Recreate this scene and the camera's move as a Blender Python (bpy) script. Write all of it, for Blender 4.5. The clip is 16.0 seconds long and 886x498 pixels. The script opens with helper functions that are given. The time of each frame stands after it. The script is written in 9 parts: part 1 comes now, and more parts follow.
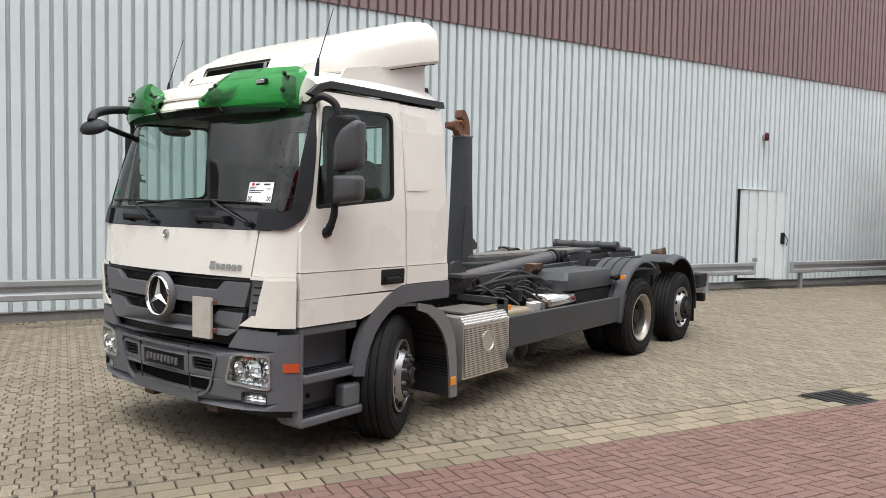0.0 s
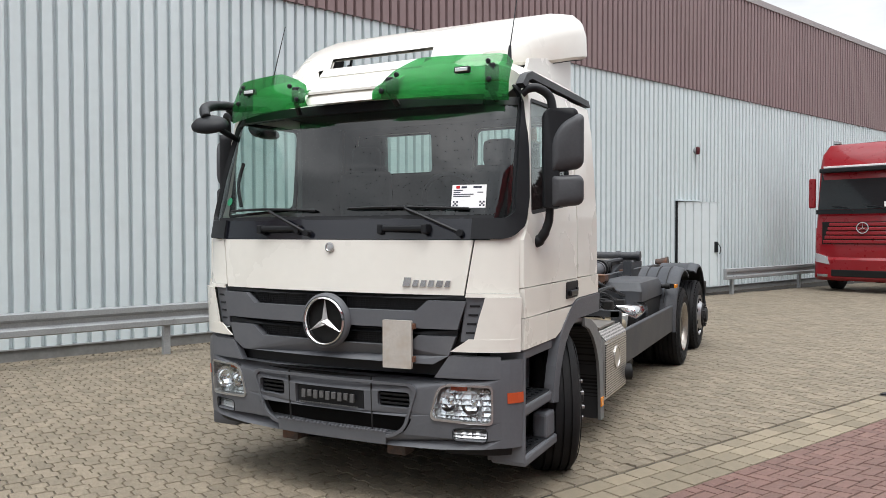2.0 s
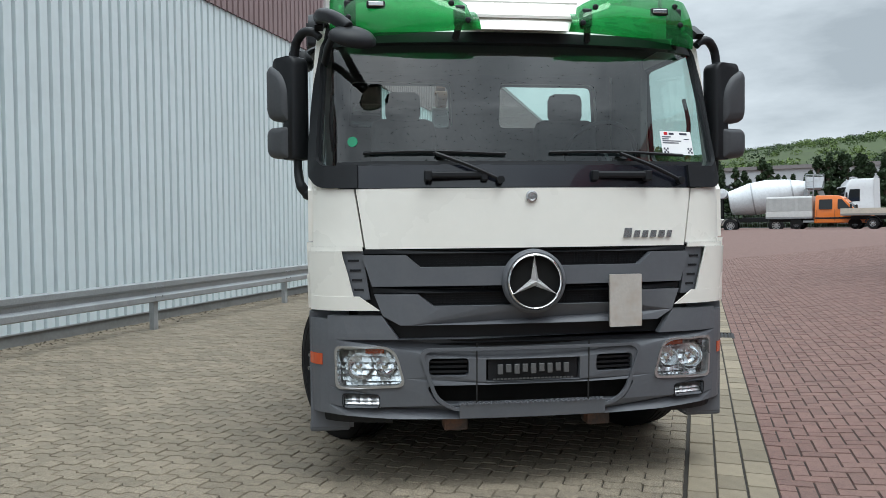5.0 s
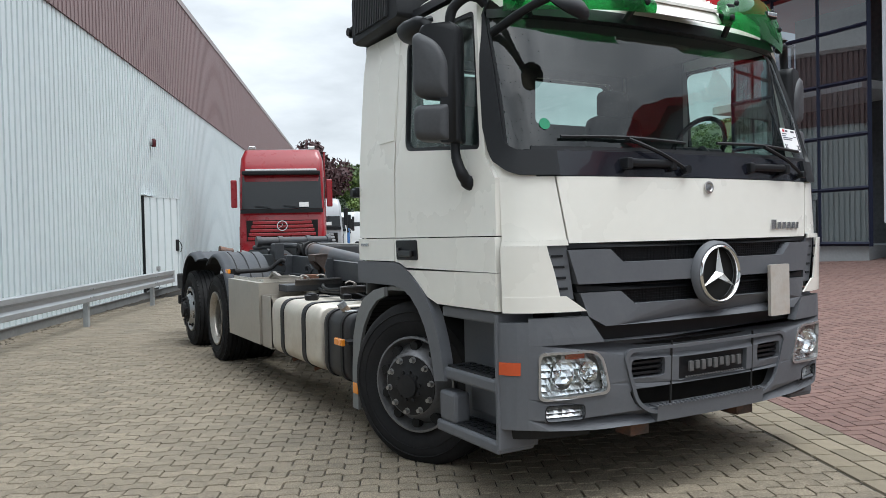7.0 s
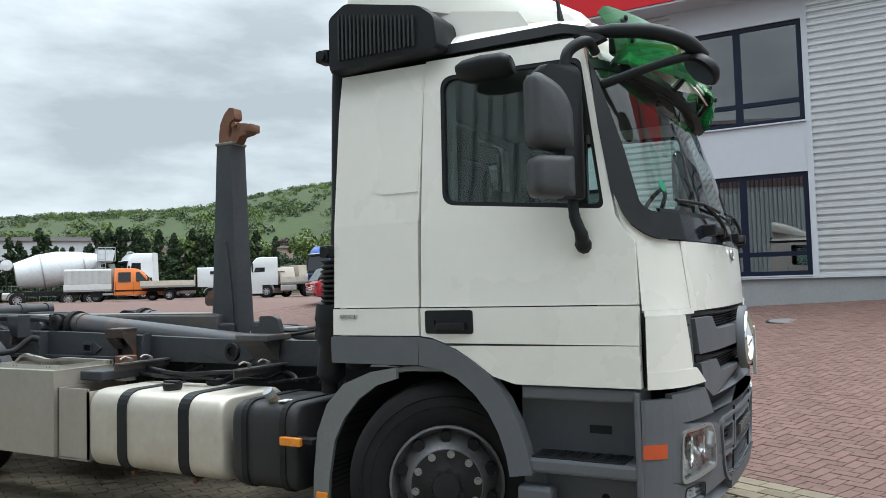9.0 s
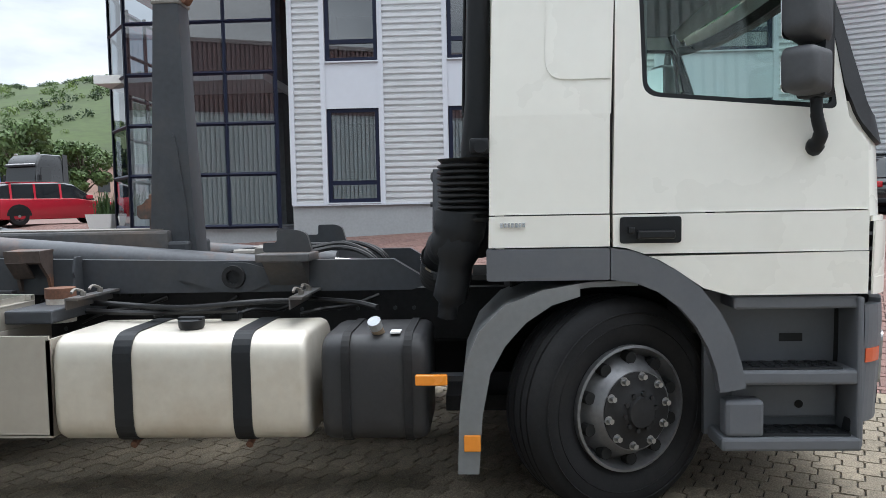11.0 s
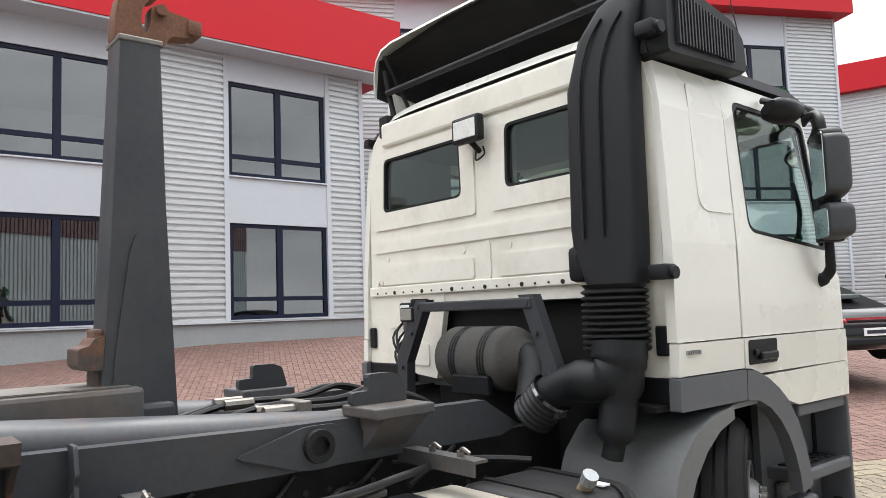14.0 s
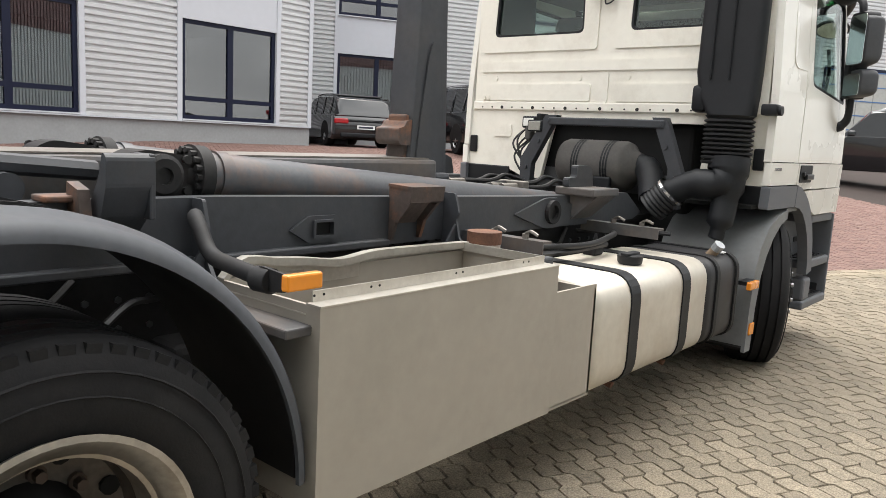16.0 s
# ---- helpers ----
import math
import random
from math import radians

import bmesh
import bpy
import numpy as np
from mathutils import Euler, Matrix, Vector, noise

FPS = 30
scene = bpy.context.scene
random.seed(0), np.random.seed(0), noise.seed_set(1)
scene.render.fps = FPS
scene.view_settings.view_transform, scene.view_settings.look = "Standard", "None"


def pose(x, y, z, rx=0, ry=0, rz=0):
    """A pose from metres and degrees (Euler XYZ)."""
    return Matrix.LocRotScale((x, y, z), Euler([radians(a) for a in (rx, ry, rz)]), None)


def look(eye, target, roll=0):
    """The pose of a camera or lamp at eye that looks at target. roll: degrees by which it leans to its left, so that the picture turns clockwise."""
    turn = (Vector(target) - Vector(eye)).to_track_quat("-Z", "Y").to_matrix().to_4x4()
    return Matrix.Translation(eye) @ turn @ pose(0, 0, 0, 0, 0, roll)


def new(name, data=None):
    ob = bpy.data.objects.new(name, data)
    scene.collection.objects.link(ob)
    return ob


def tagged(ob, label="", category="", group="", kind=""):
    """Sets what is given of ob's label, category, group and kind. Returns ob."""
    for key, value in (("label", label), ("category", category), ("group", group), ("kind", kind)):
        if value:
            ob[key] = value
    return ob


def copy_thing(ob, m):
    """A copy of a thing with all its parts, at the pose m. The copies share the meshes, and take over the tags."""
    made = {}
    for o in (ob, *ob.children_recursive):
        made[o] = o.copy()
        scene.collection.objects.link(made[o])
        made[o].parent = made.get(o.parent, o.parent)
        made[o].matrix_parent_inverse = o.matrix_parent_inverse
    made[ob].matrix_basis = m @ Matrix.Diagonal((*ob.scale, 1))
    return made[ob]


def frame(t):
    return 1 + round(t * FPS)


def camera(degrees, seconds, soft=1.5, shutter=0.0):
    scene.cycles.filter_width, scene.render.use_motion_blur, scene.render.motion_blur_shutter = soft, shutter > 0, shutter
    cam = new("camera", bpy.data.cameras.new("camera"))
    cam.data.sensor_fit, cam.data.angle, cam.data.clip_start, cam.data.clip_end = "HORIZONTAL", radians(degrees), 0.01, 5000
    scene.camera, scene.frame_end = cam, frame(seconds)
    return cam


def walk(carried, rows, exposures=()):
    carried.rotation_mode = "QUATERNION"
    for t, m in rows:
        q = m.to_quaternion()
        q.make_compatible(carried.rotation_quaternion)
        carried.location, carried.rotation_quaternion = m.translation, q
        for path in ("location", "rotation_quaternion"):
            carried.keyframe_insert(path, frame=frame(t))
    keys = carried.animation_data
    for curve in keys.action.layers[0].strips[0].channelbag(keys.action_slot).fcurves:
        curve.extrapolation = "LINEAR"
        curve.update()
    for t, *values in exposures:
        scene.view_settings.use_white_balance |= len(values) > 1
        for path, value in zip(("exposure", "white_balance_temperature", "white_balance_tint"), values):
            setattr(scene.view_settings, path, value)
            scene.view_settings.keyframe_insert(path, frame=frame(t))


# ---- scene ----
cam = camera(61.0, 16.0, soft=0.2)
PATH = [
    (0, (-0.258, -0.253, 1.899), (-1.466, 1.338, 1.798), 1.1),
    (0.5, (-0.786, -0.437, 1.879), (-1.95, 1.186, 1.777), 0.8),
    (1, (-1.384, -0.631, 1.845), (-2.481, 1.039, 1.753), 0.4),
    (1.5, (-1.981, -0.884, 1.827), (-2.986, 0.844, 1.752), 0.1),
    (2, (-2.633, -1.012, 1.787), (-3.524, 0.778, 1.741), -0.1),
    (2.5, (-3.271, -1.193, 1.765), (-4.016, 0.663, 1.766), -0.2),
    (3, (-3.924, -1.24, 1.735), (-4.497, 0.676, 1.775), -0.2),
    (3.5, (-4.59, -1.298, 1.747), (-4.965, 0.665, 1.806), -0.2),
    (4, (-5.242, -1.264, 1.647), (-5.411, 0.728, 1.683), -0.3),
    (4.5, (-5.927, -1.259, 1.567), (-5.883, 0.74, 1.558), -0.4),
    (5, (-6.556, -1.09, 1.515), (-6.305, 0.894, 1.457), -0.6),
    (5.2, (-6.756, -1.054, 1.555), (-6.457, 0.921, 1.467), -0.9),
    (7.3, (-9.234, 0.498, 1.435), (-8.112, 2.154, 1.426), -1.1),
    (7.5, (-9.436, 0.717, 1.432), (-8.228, 2.311, 1.443), -1.0),
    (8, (-9.794, 1.261, 1.486), (-8.376, 2.669, 1.573), -1.0),
    (8.5, (-10.065, 1.887, 1.537), (-8.458, 3.07, 1.67), -1.2),
    (9, (-10.243, 2.475, 1.549), (-8.487, 3.428, 1.648), -1.6),
    (9.5, (-10.326, 3.145, 1.486), (-8.47, 3.889, 1.507), -1.7),
    (9.7, (-10.367, 3.421, 1.488), (-8.484, 4.093, 1.466), -1.7),
    (11.8, (-10.043, 5.963, 1.53), (-8.081, 5.578, 1.508), -0.7),
    (12, (-9.936, 6.145, 1.568), (-8.006, 5.622, 1.587), -0.7),
    (12.5, (-9.579, 6.559, 1.631), (-7.772, 5.712, 1.762), -1.2),
    (13, (-9.262, 7.04, 1.678), (-7.588, 5.968, 1.894), -1.9),
    (13.5, (-8.959, 7.504, 1.641), (-7.37, 6.308, 1.853), -2.3),
    (14, (-8.749, 8.03, 1.625), (-7.211, 6.761, 1.788), -2.0),
    (14.5, (-8.664, 8.571, 1.602), (-7.183, 7.232, 1.722), -1.4),
    (15, (-8.588, 9.063, 1.675), (-7.18, 7.644, 1.764), -0.4),
    (15.5, (-8.54, 9.573, 1.62), (-7.212, 8.079, 1.556), 1.2),
    (16, (-8.366, 10.072, 1.5), (-7.078, 8.571, 1.202), 3.0),
]
walk(cam, [(t, look(eye, target, roll)) for t, eye, target, roll in PATH],
     exposures=[(0, .70, 6550, 10), (2, .62, 6400, 10), (4, .38, 6150, 5), (5, .43, 5950, 4), (6.5, .55, 6080, 7), (8.5, .72, 6080, 4), (9.5, .68, 5900, 3),
                (10.5, .8, 6000, 6), (12, 1.36, 6050, 10), (12.5, 1.38, 6200, 10), (13.5, 1.15, 6450, 10), (14.5, 1.18, 6500, 10), (15.5, 1.09, 6600, 10), (16, 1.22, 6750, 10)])

# ---- sky, sun ----
world = bpy.data.worlds.new("sky")
scene.world = world
world.use_nodes = True
wn, wl = world.node_tree.nodes, world.node_tree.links
wn.clear()
w_out = wn.new("ShaderNodeOutputWorld")
w_bg = wn.new("ShaderNodeBackground")
w_sky = wn.new("ShaderNodeTexSky")
w_sky.sky_type = 'NISHITA'
w_sky.sun_disc = False
w_sky.sun_elevation = radians(52)
w_sky.sun_rotation = radians(200)
w_sky.air_density, w_sky.dust_density = 1.0, 3.0
w_co = wn.new("ShaderNodeTexCoord")
w_map = wn.new("ShaderNodeMapping")
w_map.inputs["Scale"].default_value = (1.0, 1.0, 3.2)
w_noise = wn.new("ShaderNodeTexNoise")
w_noise.inputs["Scale"].default_value = 2.3
w_noise.inputs["Detail"].default_value = 7.0
w_noise.inputs["Roughness"].default_value = 0.55
w_ramp = wn.new("ShaderNodeValToRGB")
w_ramp.color_ramp.elements[0].position = 0.34
w_ramp.color_ramp.elements[0].color = (6.0, 6.3, 6.6, 1)
w_ramp.color_ramp.elements[1].position = 0.64
w_ramp.color_ramp.elements[1].color = (12.4, 12.6, 12.8, 1)
w_mix = wn.new("ShaderNodeMixRGB")
w_mix.inputs["Fac"].default_value = 0.93
wl.new(w_co.outputs["Generated"], w_map.inputs["Vector"])
wl.new(w_map.outputs["Vector"], w_noise.inputs["Vector"])
wl.new(w_noise.outputs["Fac"], w_ramp.inputs["Fac"])
wl.new(w_sky.outputs["Color"], w_mix.inputs["Color1"])
wl.new(w_ramp.outputs["Color"], w_mix.inputs["Color2"])
wl.new(w_mix.outputs["Color"], w_bg.inputs["Color"])
# an overcast sky is brighter overhead than at the horizon
w_sep = wn.new("ShaderNodeSeparateXYZ")
wl.new(w_co.outputs["Generated"], w_sep.inputs[0])
w_up = wn.new("ShaderNodeMapRange")
w_up.interpolation_type = 'SMOOTHSTEP'
w_up.inputs["From Min"].default_value = 0.25
w_up.inputs["From Max"].default_value = 0.95
w_up.inputs["To Min"].default_value = 0.060
w_up.inputs["To Max"].default_value = 0.20
wl.new(w_sep.outputs["Z"], w_up.inputs["Value"])
wl.new(w_up.outputs["Result"], w_bg.inputs["Strength"])
wl.new(w_bg.outputs["Background"], w_out.inputs["Surface"])
sun_data = bpy.data.lights.new("sun", 'SUN')
sun_data.energy, sun_data.angle, sun_data.color = 1.2, radians(25), (1.0, 0.97, 0.92)
sun = new("sun", sun_data)
sun.matrix_world = look((0, 0, 30), (-6, 9, 0))

# ---- materials ----
MATS = {}


def mat(name, color, rough=0.6, metal=0.0, vary=0.12, scale=6.0, bump=0.0, bump_scale=60.0, dirt=0.0, dirt_color=(0.1, 0.08, 0.06), dirt_scale=2.5, coat=0.0, piece=0.0, spec=0.4):
    """A painted, plastic, metal or mineral surface: colour with two scales of variation, gloss variation, fine relief, stains."""
    if name in MATS:
        return MATS[name]
    m = bpy.data.materials.new(name)
    m.use_nodes = True
    n, l = m.node_tree.nodes, m.node_tree.links
    b = n["Principled BSDF"]
    co = n.new("ShaderNodeTexCoord")
    n1 = n.new("ShaderNodeTexNoise")
    n1.inputs["Scale"].default_value = scale
    n1.inputs["Detail"].default_value = 5
    n2 = n.new("ShaderNodeTexNoise")
    n2.inputs["Scale"].default_value = scale * 9
    n2.inputs["Detail"].default_value = 3
    l.new(co.outputs["Object"], n1.inputs["Vector"])
    l.new(co.outputs["Object"], n2.inputs["Vector"])
    add = n.new("ShaderNodeMath")
    add.operation = 'ADD'
    l.new(n1.outputs["Fac"], add.inputs[0])
    l.new(n2.outputs["Fac"], add.inputs[1])
    last = add.outputs[0]
    if piece:
        info = n.new("ShaderNodeObjectInfo")
        isl = n.new("ShaderNodeNewGeometry")
        s = n.new("ShaderNodeMath")
        s.operation = 'ADD'
        l.new(info.outputs["Random"], s.inputs[0])
        l.new(isl.outputs["Random Per Island"], s.inputs[1])
        fr = n.new("ShaderNodeMath")
        fr.operation = 'FRACT'
        l.new(s.outputs[0], fr.inputs[0])
        mu = n.new("ShaderNodeMath")
        mu.operation = 'MULTIPLY_ADD'
        mu.inputs[1].default_value = piece
        l.new(fr.outputs[0], mu.inputs[0])
        l.new(last, mu.inputs[2])
        last = mu.outputs[0]
    rng = n.new("ShaderNodeMapRange")
    rng.inputs["From Min"].default_value = 0.6
    rng.inputs["From Max"].default_value = 1.4 + piece
    rng.inputs["To Min"].default_value = 1 - vary
    rng.inputs["To Max"].default_value = 1 + vary
    l.new(last, rng.inputs["Value"])
    hsv = n.new("ShaderNodeHueSaturation")
    hsv.inputs["Color"].default_value = (*color, 1)
    l.new(rng.outputs["Result"], hsv.inputs["Value"])
    col = hsv.outputs["Color"]
    if dirt:
        n3 = n.new("ShaderNodeTexNoise")
        n3.inputs["Scale"].default_value = dirt_scale
        n3.inputs["Detail"].default_value = 8
        n3.inputs["Roughness"].default_value = 0.7
        l.new(co.outputs["Object"], n3.inputs["Vector"])
        r3 = n.new("ShaderNodeMapRange")
        r3.inputs["From Min"].default_value = 0.48
        r3.inputs["From Max"].default_value = 0.78
        r3.inputs["To Max"].default_value = dirt
        l.new(n3.outputs["Fac"], r3.inputs["Value"])
        mx = n.new("ShaderNodeMixRGB")
        mx.inputs["Color2"].default_value = (*dirt_color, 1)
        l.new(r3.outputs["Result"], mx.inputs["Fac"])
        l.new(col, mx.inputs["Color1"])
        col = mx.outputs["Color"]
    l.new(col, b.inputs["Base Color"])
    rr = n.new("ShaderNodeMapRange")
    rr.inputs["To Min"].default_value = max(0.02, rough - 0.1)
    rr.inputs["To Max"].default_value = min(1.0, rough + 0.1)
    l.new(n1.outputs["Fac"], rr.inputs["Value"])
    l.new(rr.outputs["Result"], b.inputs["Roughness"])
    b.inputs["Metallic"].default_value = metal
    b.inputs["Coat Weight"].default_value = coat
    b.inputs["Specular IOR Level"].default_value = spec
    if bump:
        n4 = n.new("ShaderNodeTexNoise")
        n4.inputs["Scale"].default_value = bump_scale
        n4.inputs["Detail"].default_value = 4
        l.new(co.outputs["Object"], n4.inputs["Vector"])
        bp = n.new("ShaderNodeBump")
        bp.inputs["Strength"].default_value = bump
        bp.inputs["Distance"].default_value = 0.01
        l.new(n4.outputs["Fac"], bp.inputs["Height"])
        l.new(bp.outputs["Normal"], b.inputs["Normal"])
    MATS[name] = m
    return m


def glass(name, color=(1, 1, 1), rough=0.0, ior=1.45, mixed=0.0, tint=(0.02, 0.03, 0.03)):
    """Thin glazing: a clear sheet that mirrors by its Fresnel gloss. mixed: share of plain tint in it."""
    if name in MATS:
        return MATS[name]
    m = bpy.data.materials.new(name)
    m.use_nodes = True
    n, l = m.node_tree.nodes, m.node_tree.links
    n.clear()
    out = n.new("ShaderNodeOutputMaterial")
    tr = n.new("ShaderNodeBsdfTransparent")
    tr.inputs["Color"].default_value = (*color, 1)
    gl = n.new("ShaderNodeBsdfGlossy")
    gl.inputs["Roughness"].default_value = rough
    lw = n.new("ShaderNodeLayerWeight")
    lw.inputs["Blend"].default_value = 0.5
    pw = n.new("ShaderNodeMath")
    pw.operation = 'POWER'
    pw.inputs[1].default_value = 5.0
    l.new(lw.outputs["Facing"], pw.inputs[0])
    fr = n.new("ShaderNodeMath")
    fr.operation = 'MULTIPLY_ADD'
    f0 = ((ior - 1) / (ior + 1)) ** 2
    fr.inputs[1].default_value, fr.inputs[2].default_value = 1 - f0, f0
    l.new(pw.outputs[0], fr.inputs[0])
    mx = n.new("ShaderNodeMixShader")
    l.new(fr.outputs[0], mx.inputs["Fac"])
    l.new(tr.outputs["BSDF"], mx.inputs[1])
    l.new(gl.outputs["BSDF"], mx.inputs[2])
    last = mx.outputs["Shader"]
    if mixed:
        df = n.new("ShaderNodeBsdfDiffuse")
        df.inputs["Color"].default_value = (*tint, 1)
        m2 = n.new("ShaderNodeMixShader")
        m2.inputs["Fac"].default_value = mixed
        l.new(last, m2.inputs[1])
        l.new(df.outputs["BSDF"], m2.inputs[2])
        last = m2.outputs["Shader"]
    l.new(last, out.inputs["Surface"])
    MATS[name] = m
    return m


white_paint = mat("white_paint", (0.78, 0.76, 0.70), 0.28, vary=0.02, scale=1.5, dirt=0.10, dirt_color=(0.5, 0.45, 0.36), dirt_scale=1.2, coat=0.5)
rear_white = mat("rear_white_paint", (0.80, 0.77, 0.69), 0.4, vary=0.04, scale=2, dirt=0.35, dirt_color=(0.36, 0.30, 0.22), dirt_scale=3, coat=0.1)
grey_plastic = mat("grey_plastic", (0.105, 0.11, 0.122), 0.55, vary=0.06, scale=5, bump=0.08, bump_scale=400, dirt=0.2, dirt_color=(0.17, 0.165, 0.155))
black_plastic = mat("black_plastic", (0.010, 0.011, 0.013), 0.5, vary=0.15, bump=0.05, bump_scale=300, dirt=0.15, dirt_color=(0.04, 0.04, 0.04), spec=0.28)
black_gloss = mat("black_gloss", (0.008, 0.009, 0.014), 0.18, vary=0.05, coat=0.4)
# near-black that stands in for the shade inside openings and under parts
shade_black = mat("shade_black", (0.006, 0.006, 0.006), 0.9, vary=0.2)
frame_grey = mat("frame_grey_paint", (0.040, 0.043, 0.049), 0.5, vary=0.18, scale=3, bump=0.05, bump_scale=80, dirt=0.35, dirt_color=(0.10, 0.085, 0.07))
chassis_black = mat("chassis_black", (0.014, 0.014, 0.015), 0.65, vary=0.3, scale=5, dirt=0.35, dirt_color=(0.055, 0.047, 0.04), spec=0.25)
mudguard_grey = mat("mudguard_grey", (0.165, 0.170, 0.172), 0.55, vary=0.1, scale=4, bump=0.05, bump_scale=200, dirt=0.4, dirt_color=(0.13, 0.12, 0.10))
rear_guard_grey = mat("rear_mudguard_grey", (0.058, 0.062, 0.070), 0.6, vary=0.15, scale=4, dirt=0.35, dirt_color=(0.10, 0.088, 0.075), spec=0.25)
rust = mat("rust", (0.16, 0.075, 0.045), 0.8, vary=0.35, scale=8, bump=0.2, bump_scale=90, dirt=0.6, dirt_color=(0.05, 0.03, 0.025))
rubber = mat("tyre_rubber", (0.012, 0.012, 0.013), 0.8, vary=0.2, scale=8, bump=0.1, bump_scale=150, dirt=0.3, dirt_color=(0.05, 0.046, 0.042), spec=0.2)
rim_grey = mat("rim_grey", (0.16, 0.16, 0.165), 0.42, metal=0.5, vary=0.2, scale=6, dirt=0.4, dirt_color=(0.05, 0.045, 0.04))
alu = mat("brushed_aluminium", (0.62, 0.60, 0.57), 0.34, metal=0.85, vary=0.06, scale=3, dirt=0.35, dirt_color=(0.42, 0.38, 0.33))
steel_box = mat("steel_box_grey", (0.37, 0.34, 0.295), 0.42, metal=0.3, vary=0.06, scale=2, dirt=0.3, dirt_color=(0.22, 0.2, 0.17))
chrome = mat("chrome", (0.7, 0.7, 0.7), 0.08, metal=1.0, vary=0.03)
galvanised = mat("galvanised_steel", (0.36, 0.375, 0.385), 0.45, metal=0.5, vary=0.18, scale=5, dirt=0.25, dirt_color=(0.16, 0.16, 0.16))
orange_lens = mat("orange_lens", (0.75, 0.25, 0.02), 0.25, vary=0.06, coat=0.5)
red_lens = mat("orange_red_lens", (0.50, 0.075, 0.02), 0.2, vary=0.06, coat=0.5)
paper_white = mat("paper_white", (0.8, 0.8, 0.8), 0.6, vary=0.02)
ink = mat("ink", (0.03, 0.03, 0.05), 0.6, vary=0.05)
wall_white = mat("white_sheet_metal", (0.60, 0.66, 0.675), 0.5, vary=0.05, scale=0.6, dirt=0.14, dirt_color=(0.45, 0.47, 0.47), dirt_scale=0.5)
wall_mauve = mat("mauve_sheet_metal", (0.235, 0.165, 0.165), 0.55, vary=0.06, scale=0.6, dirt=0.2, dirt_color=(0.16, 0.12, 0.12), dirt_scale=0.5)
plinth_grey = mat("plinth_concrete", (0.20, 0.20, 0.195), 0.85, vary=0.15, scale=2, bump=0.15, dirt=0.5, dirt_color=(0.10, 0.10, 0.08))
office_silver = mat("silver_corrugated_sheet", (0.54, 0.55, 0.56), 0.36, metal=0.35, vary=0.05, scale=0.8)
office_panel = mat("light_grey_panel", (0.49, 0.51, 0.55), 0.45, vary=0.03, scale=0.7, dirt=0.12, dirt_color=(0.42, 0.43, 0.45))
office_plinth = mat("office_plinth_plaster", (0.27, 0.28, 0.285), 0.85, vary=0.1, scale=2, bump=0.1)
band_red = mat("red_fascia", (0.48, 0.010, 0.018), 0.55, vary=0.04, scale=0.8, spec=0.25)
frame_navy = mat("navy_window_frame", (0.004, 0.007, 0.024), 0.5, vary=0.08, spec=0.25)
window_glass = glass("window_glass", (0.42, 0.46, 0.50), ior=2.55)
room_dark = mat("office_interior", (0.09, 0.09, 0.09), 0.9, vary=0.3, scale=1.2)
grey_paver = mat("grey_paver", (0.192, 0.161, 0.118), 0.85, vary=0.42, scale=14, bump=0.35, bump_scale=150, dirt=0.35, dirt_color=(0.15, 0.135, 0.11), dirt_scale=0.6, piece=0.5)
red_paver = mat("red_paver", (0.150, 0.088, 0.074), 0.85, vary=0.36, scale=14, bump=0.3, bump_scale=150, dirt=0.3, dirt_color=(0.17, 0.12, 0.10), dirt_scale=0.6, piece=0.5)


def speckle(m, amount, size=130.0):
    """Fine exposed grains of light and dark sand in a concrete surface."""
    n, l = m.node_tree.nodes, m.node_tree.links
    base = n["Principled BSDF"].inputs["Base Color"]
    before = base.links[0].from_socket
    co = n.new("ShaderNodeNewGeometry")
    grain = n.new("ShaderNodeTexNoise")
    grain.inputs["Scale"].default_value = size
    grain.inputs["Detail"].default_value = 2
    l.new(co.outputs["Position"], grain.inputs["Vector"])
    span = n.new("ShaderNodeMapRange")
    span.inputs["From Min"].default_value, span.inputs["From Max"].default_value = .3, .7
    span.inputs["To Min"].default_value, span.inputs["To Max"].default_value = 1 - amount, 1 + amount
    l.new(grain.outputs["Fac"], span.inputs["Value"])
    mul = n.new("ShaderNodeVectorMath")
    mul.operation = 'SCALE'
    l.new(before, mul.inputs[0])
    l.new(span.outputs["Result"], mul.inputs["Scale"])
    l.new(mul.outputs["Vector"], base)


speckle(grey_paver, .45)
speckle(red_paver, .25)
joint_dirt_shade = mat("joint_dirt_shade", (0.13, 0.115, 0.09), 0.95, vary=0.3, scale=5, bump=0.3)
# the ground is grey on the hall's side of the border and reddish on the offices' side
jn, jl = joint_dirt_shade.node_tree.nodes, joint_dirt_shade.node_tree.links
j_pos = jn.new("ShaderNodeNewGeometry")
j_dot = jn.new("ShaderNodeVectorMath")
j_dot.operation = 'DOT_PRODUCT'
j_dot.inputs[1].default_value = (math.cos(radians(26)), -math.sin(radians(26)), 0)
jl.new(j_pos.outputs["Position"], j_dot.inputs[0])
j_side = jn.new("ShaderNodeMath")
j_side.operation = 'GREATER_THAN'
j_side.inputs[1].default_value = -.078 - 4.05 * math.cos(radians(26)) - 2.9 * math.sin(radians(26))
jl.new(j_dot.outputs["Value"], j_side.inputs[0])
j_mix = jn.new("ShaderNodeMixRGB")
# dirt in the joints, coloured darker still for the shade between the blocks
j_mix.inputs["Color1"].default_value = (0.022, 0.019, 0.015, 1)
j_mix.inputs["Color2"].default_value = (0.026, 0.017, 0.014, 1)
jl.new(j_side.outputs[0], j_mix.inputs["Fac"])
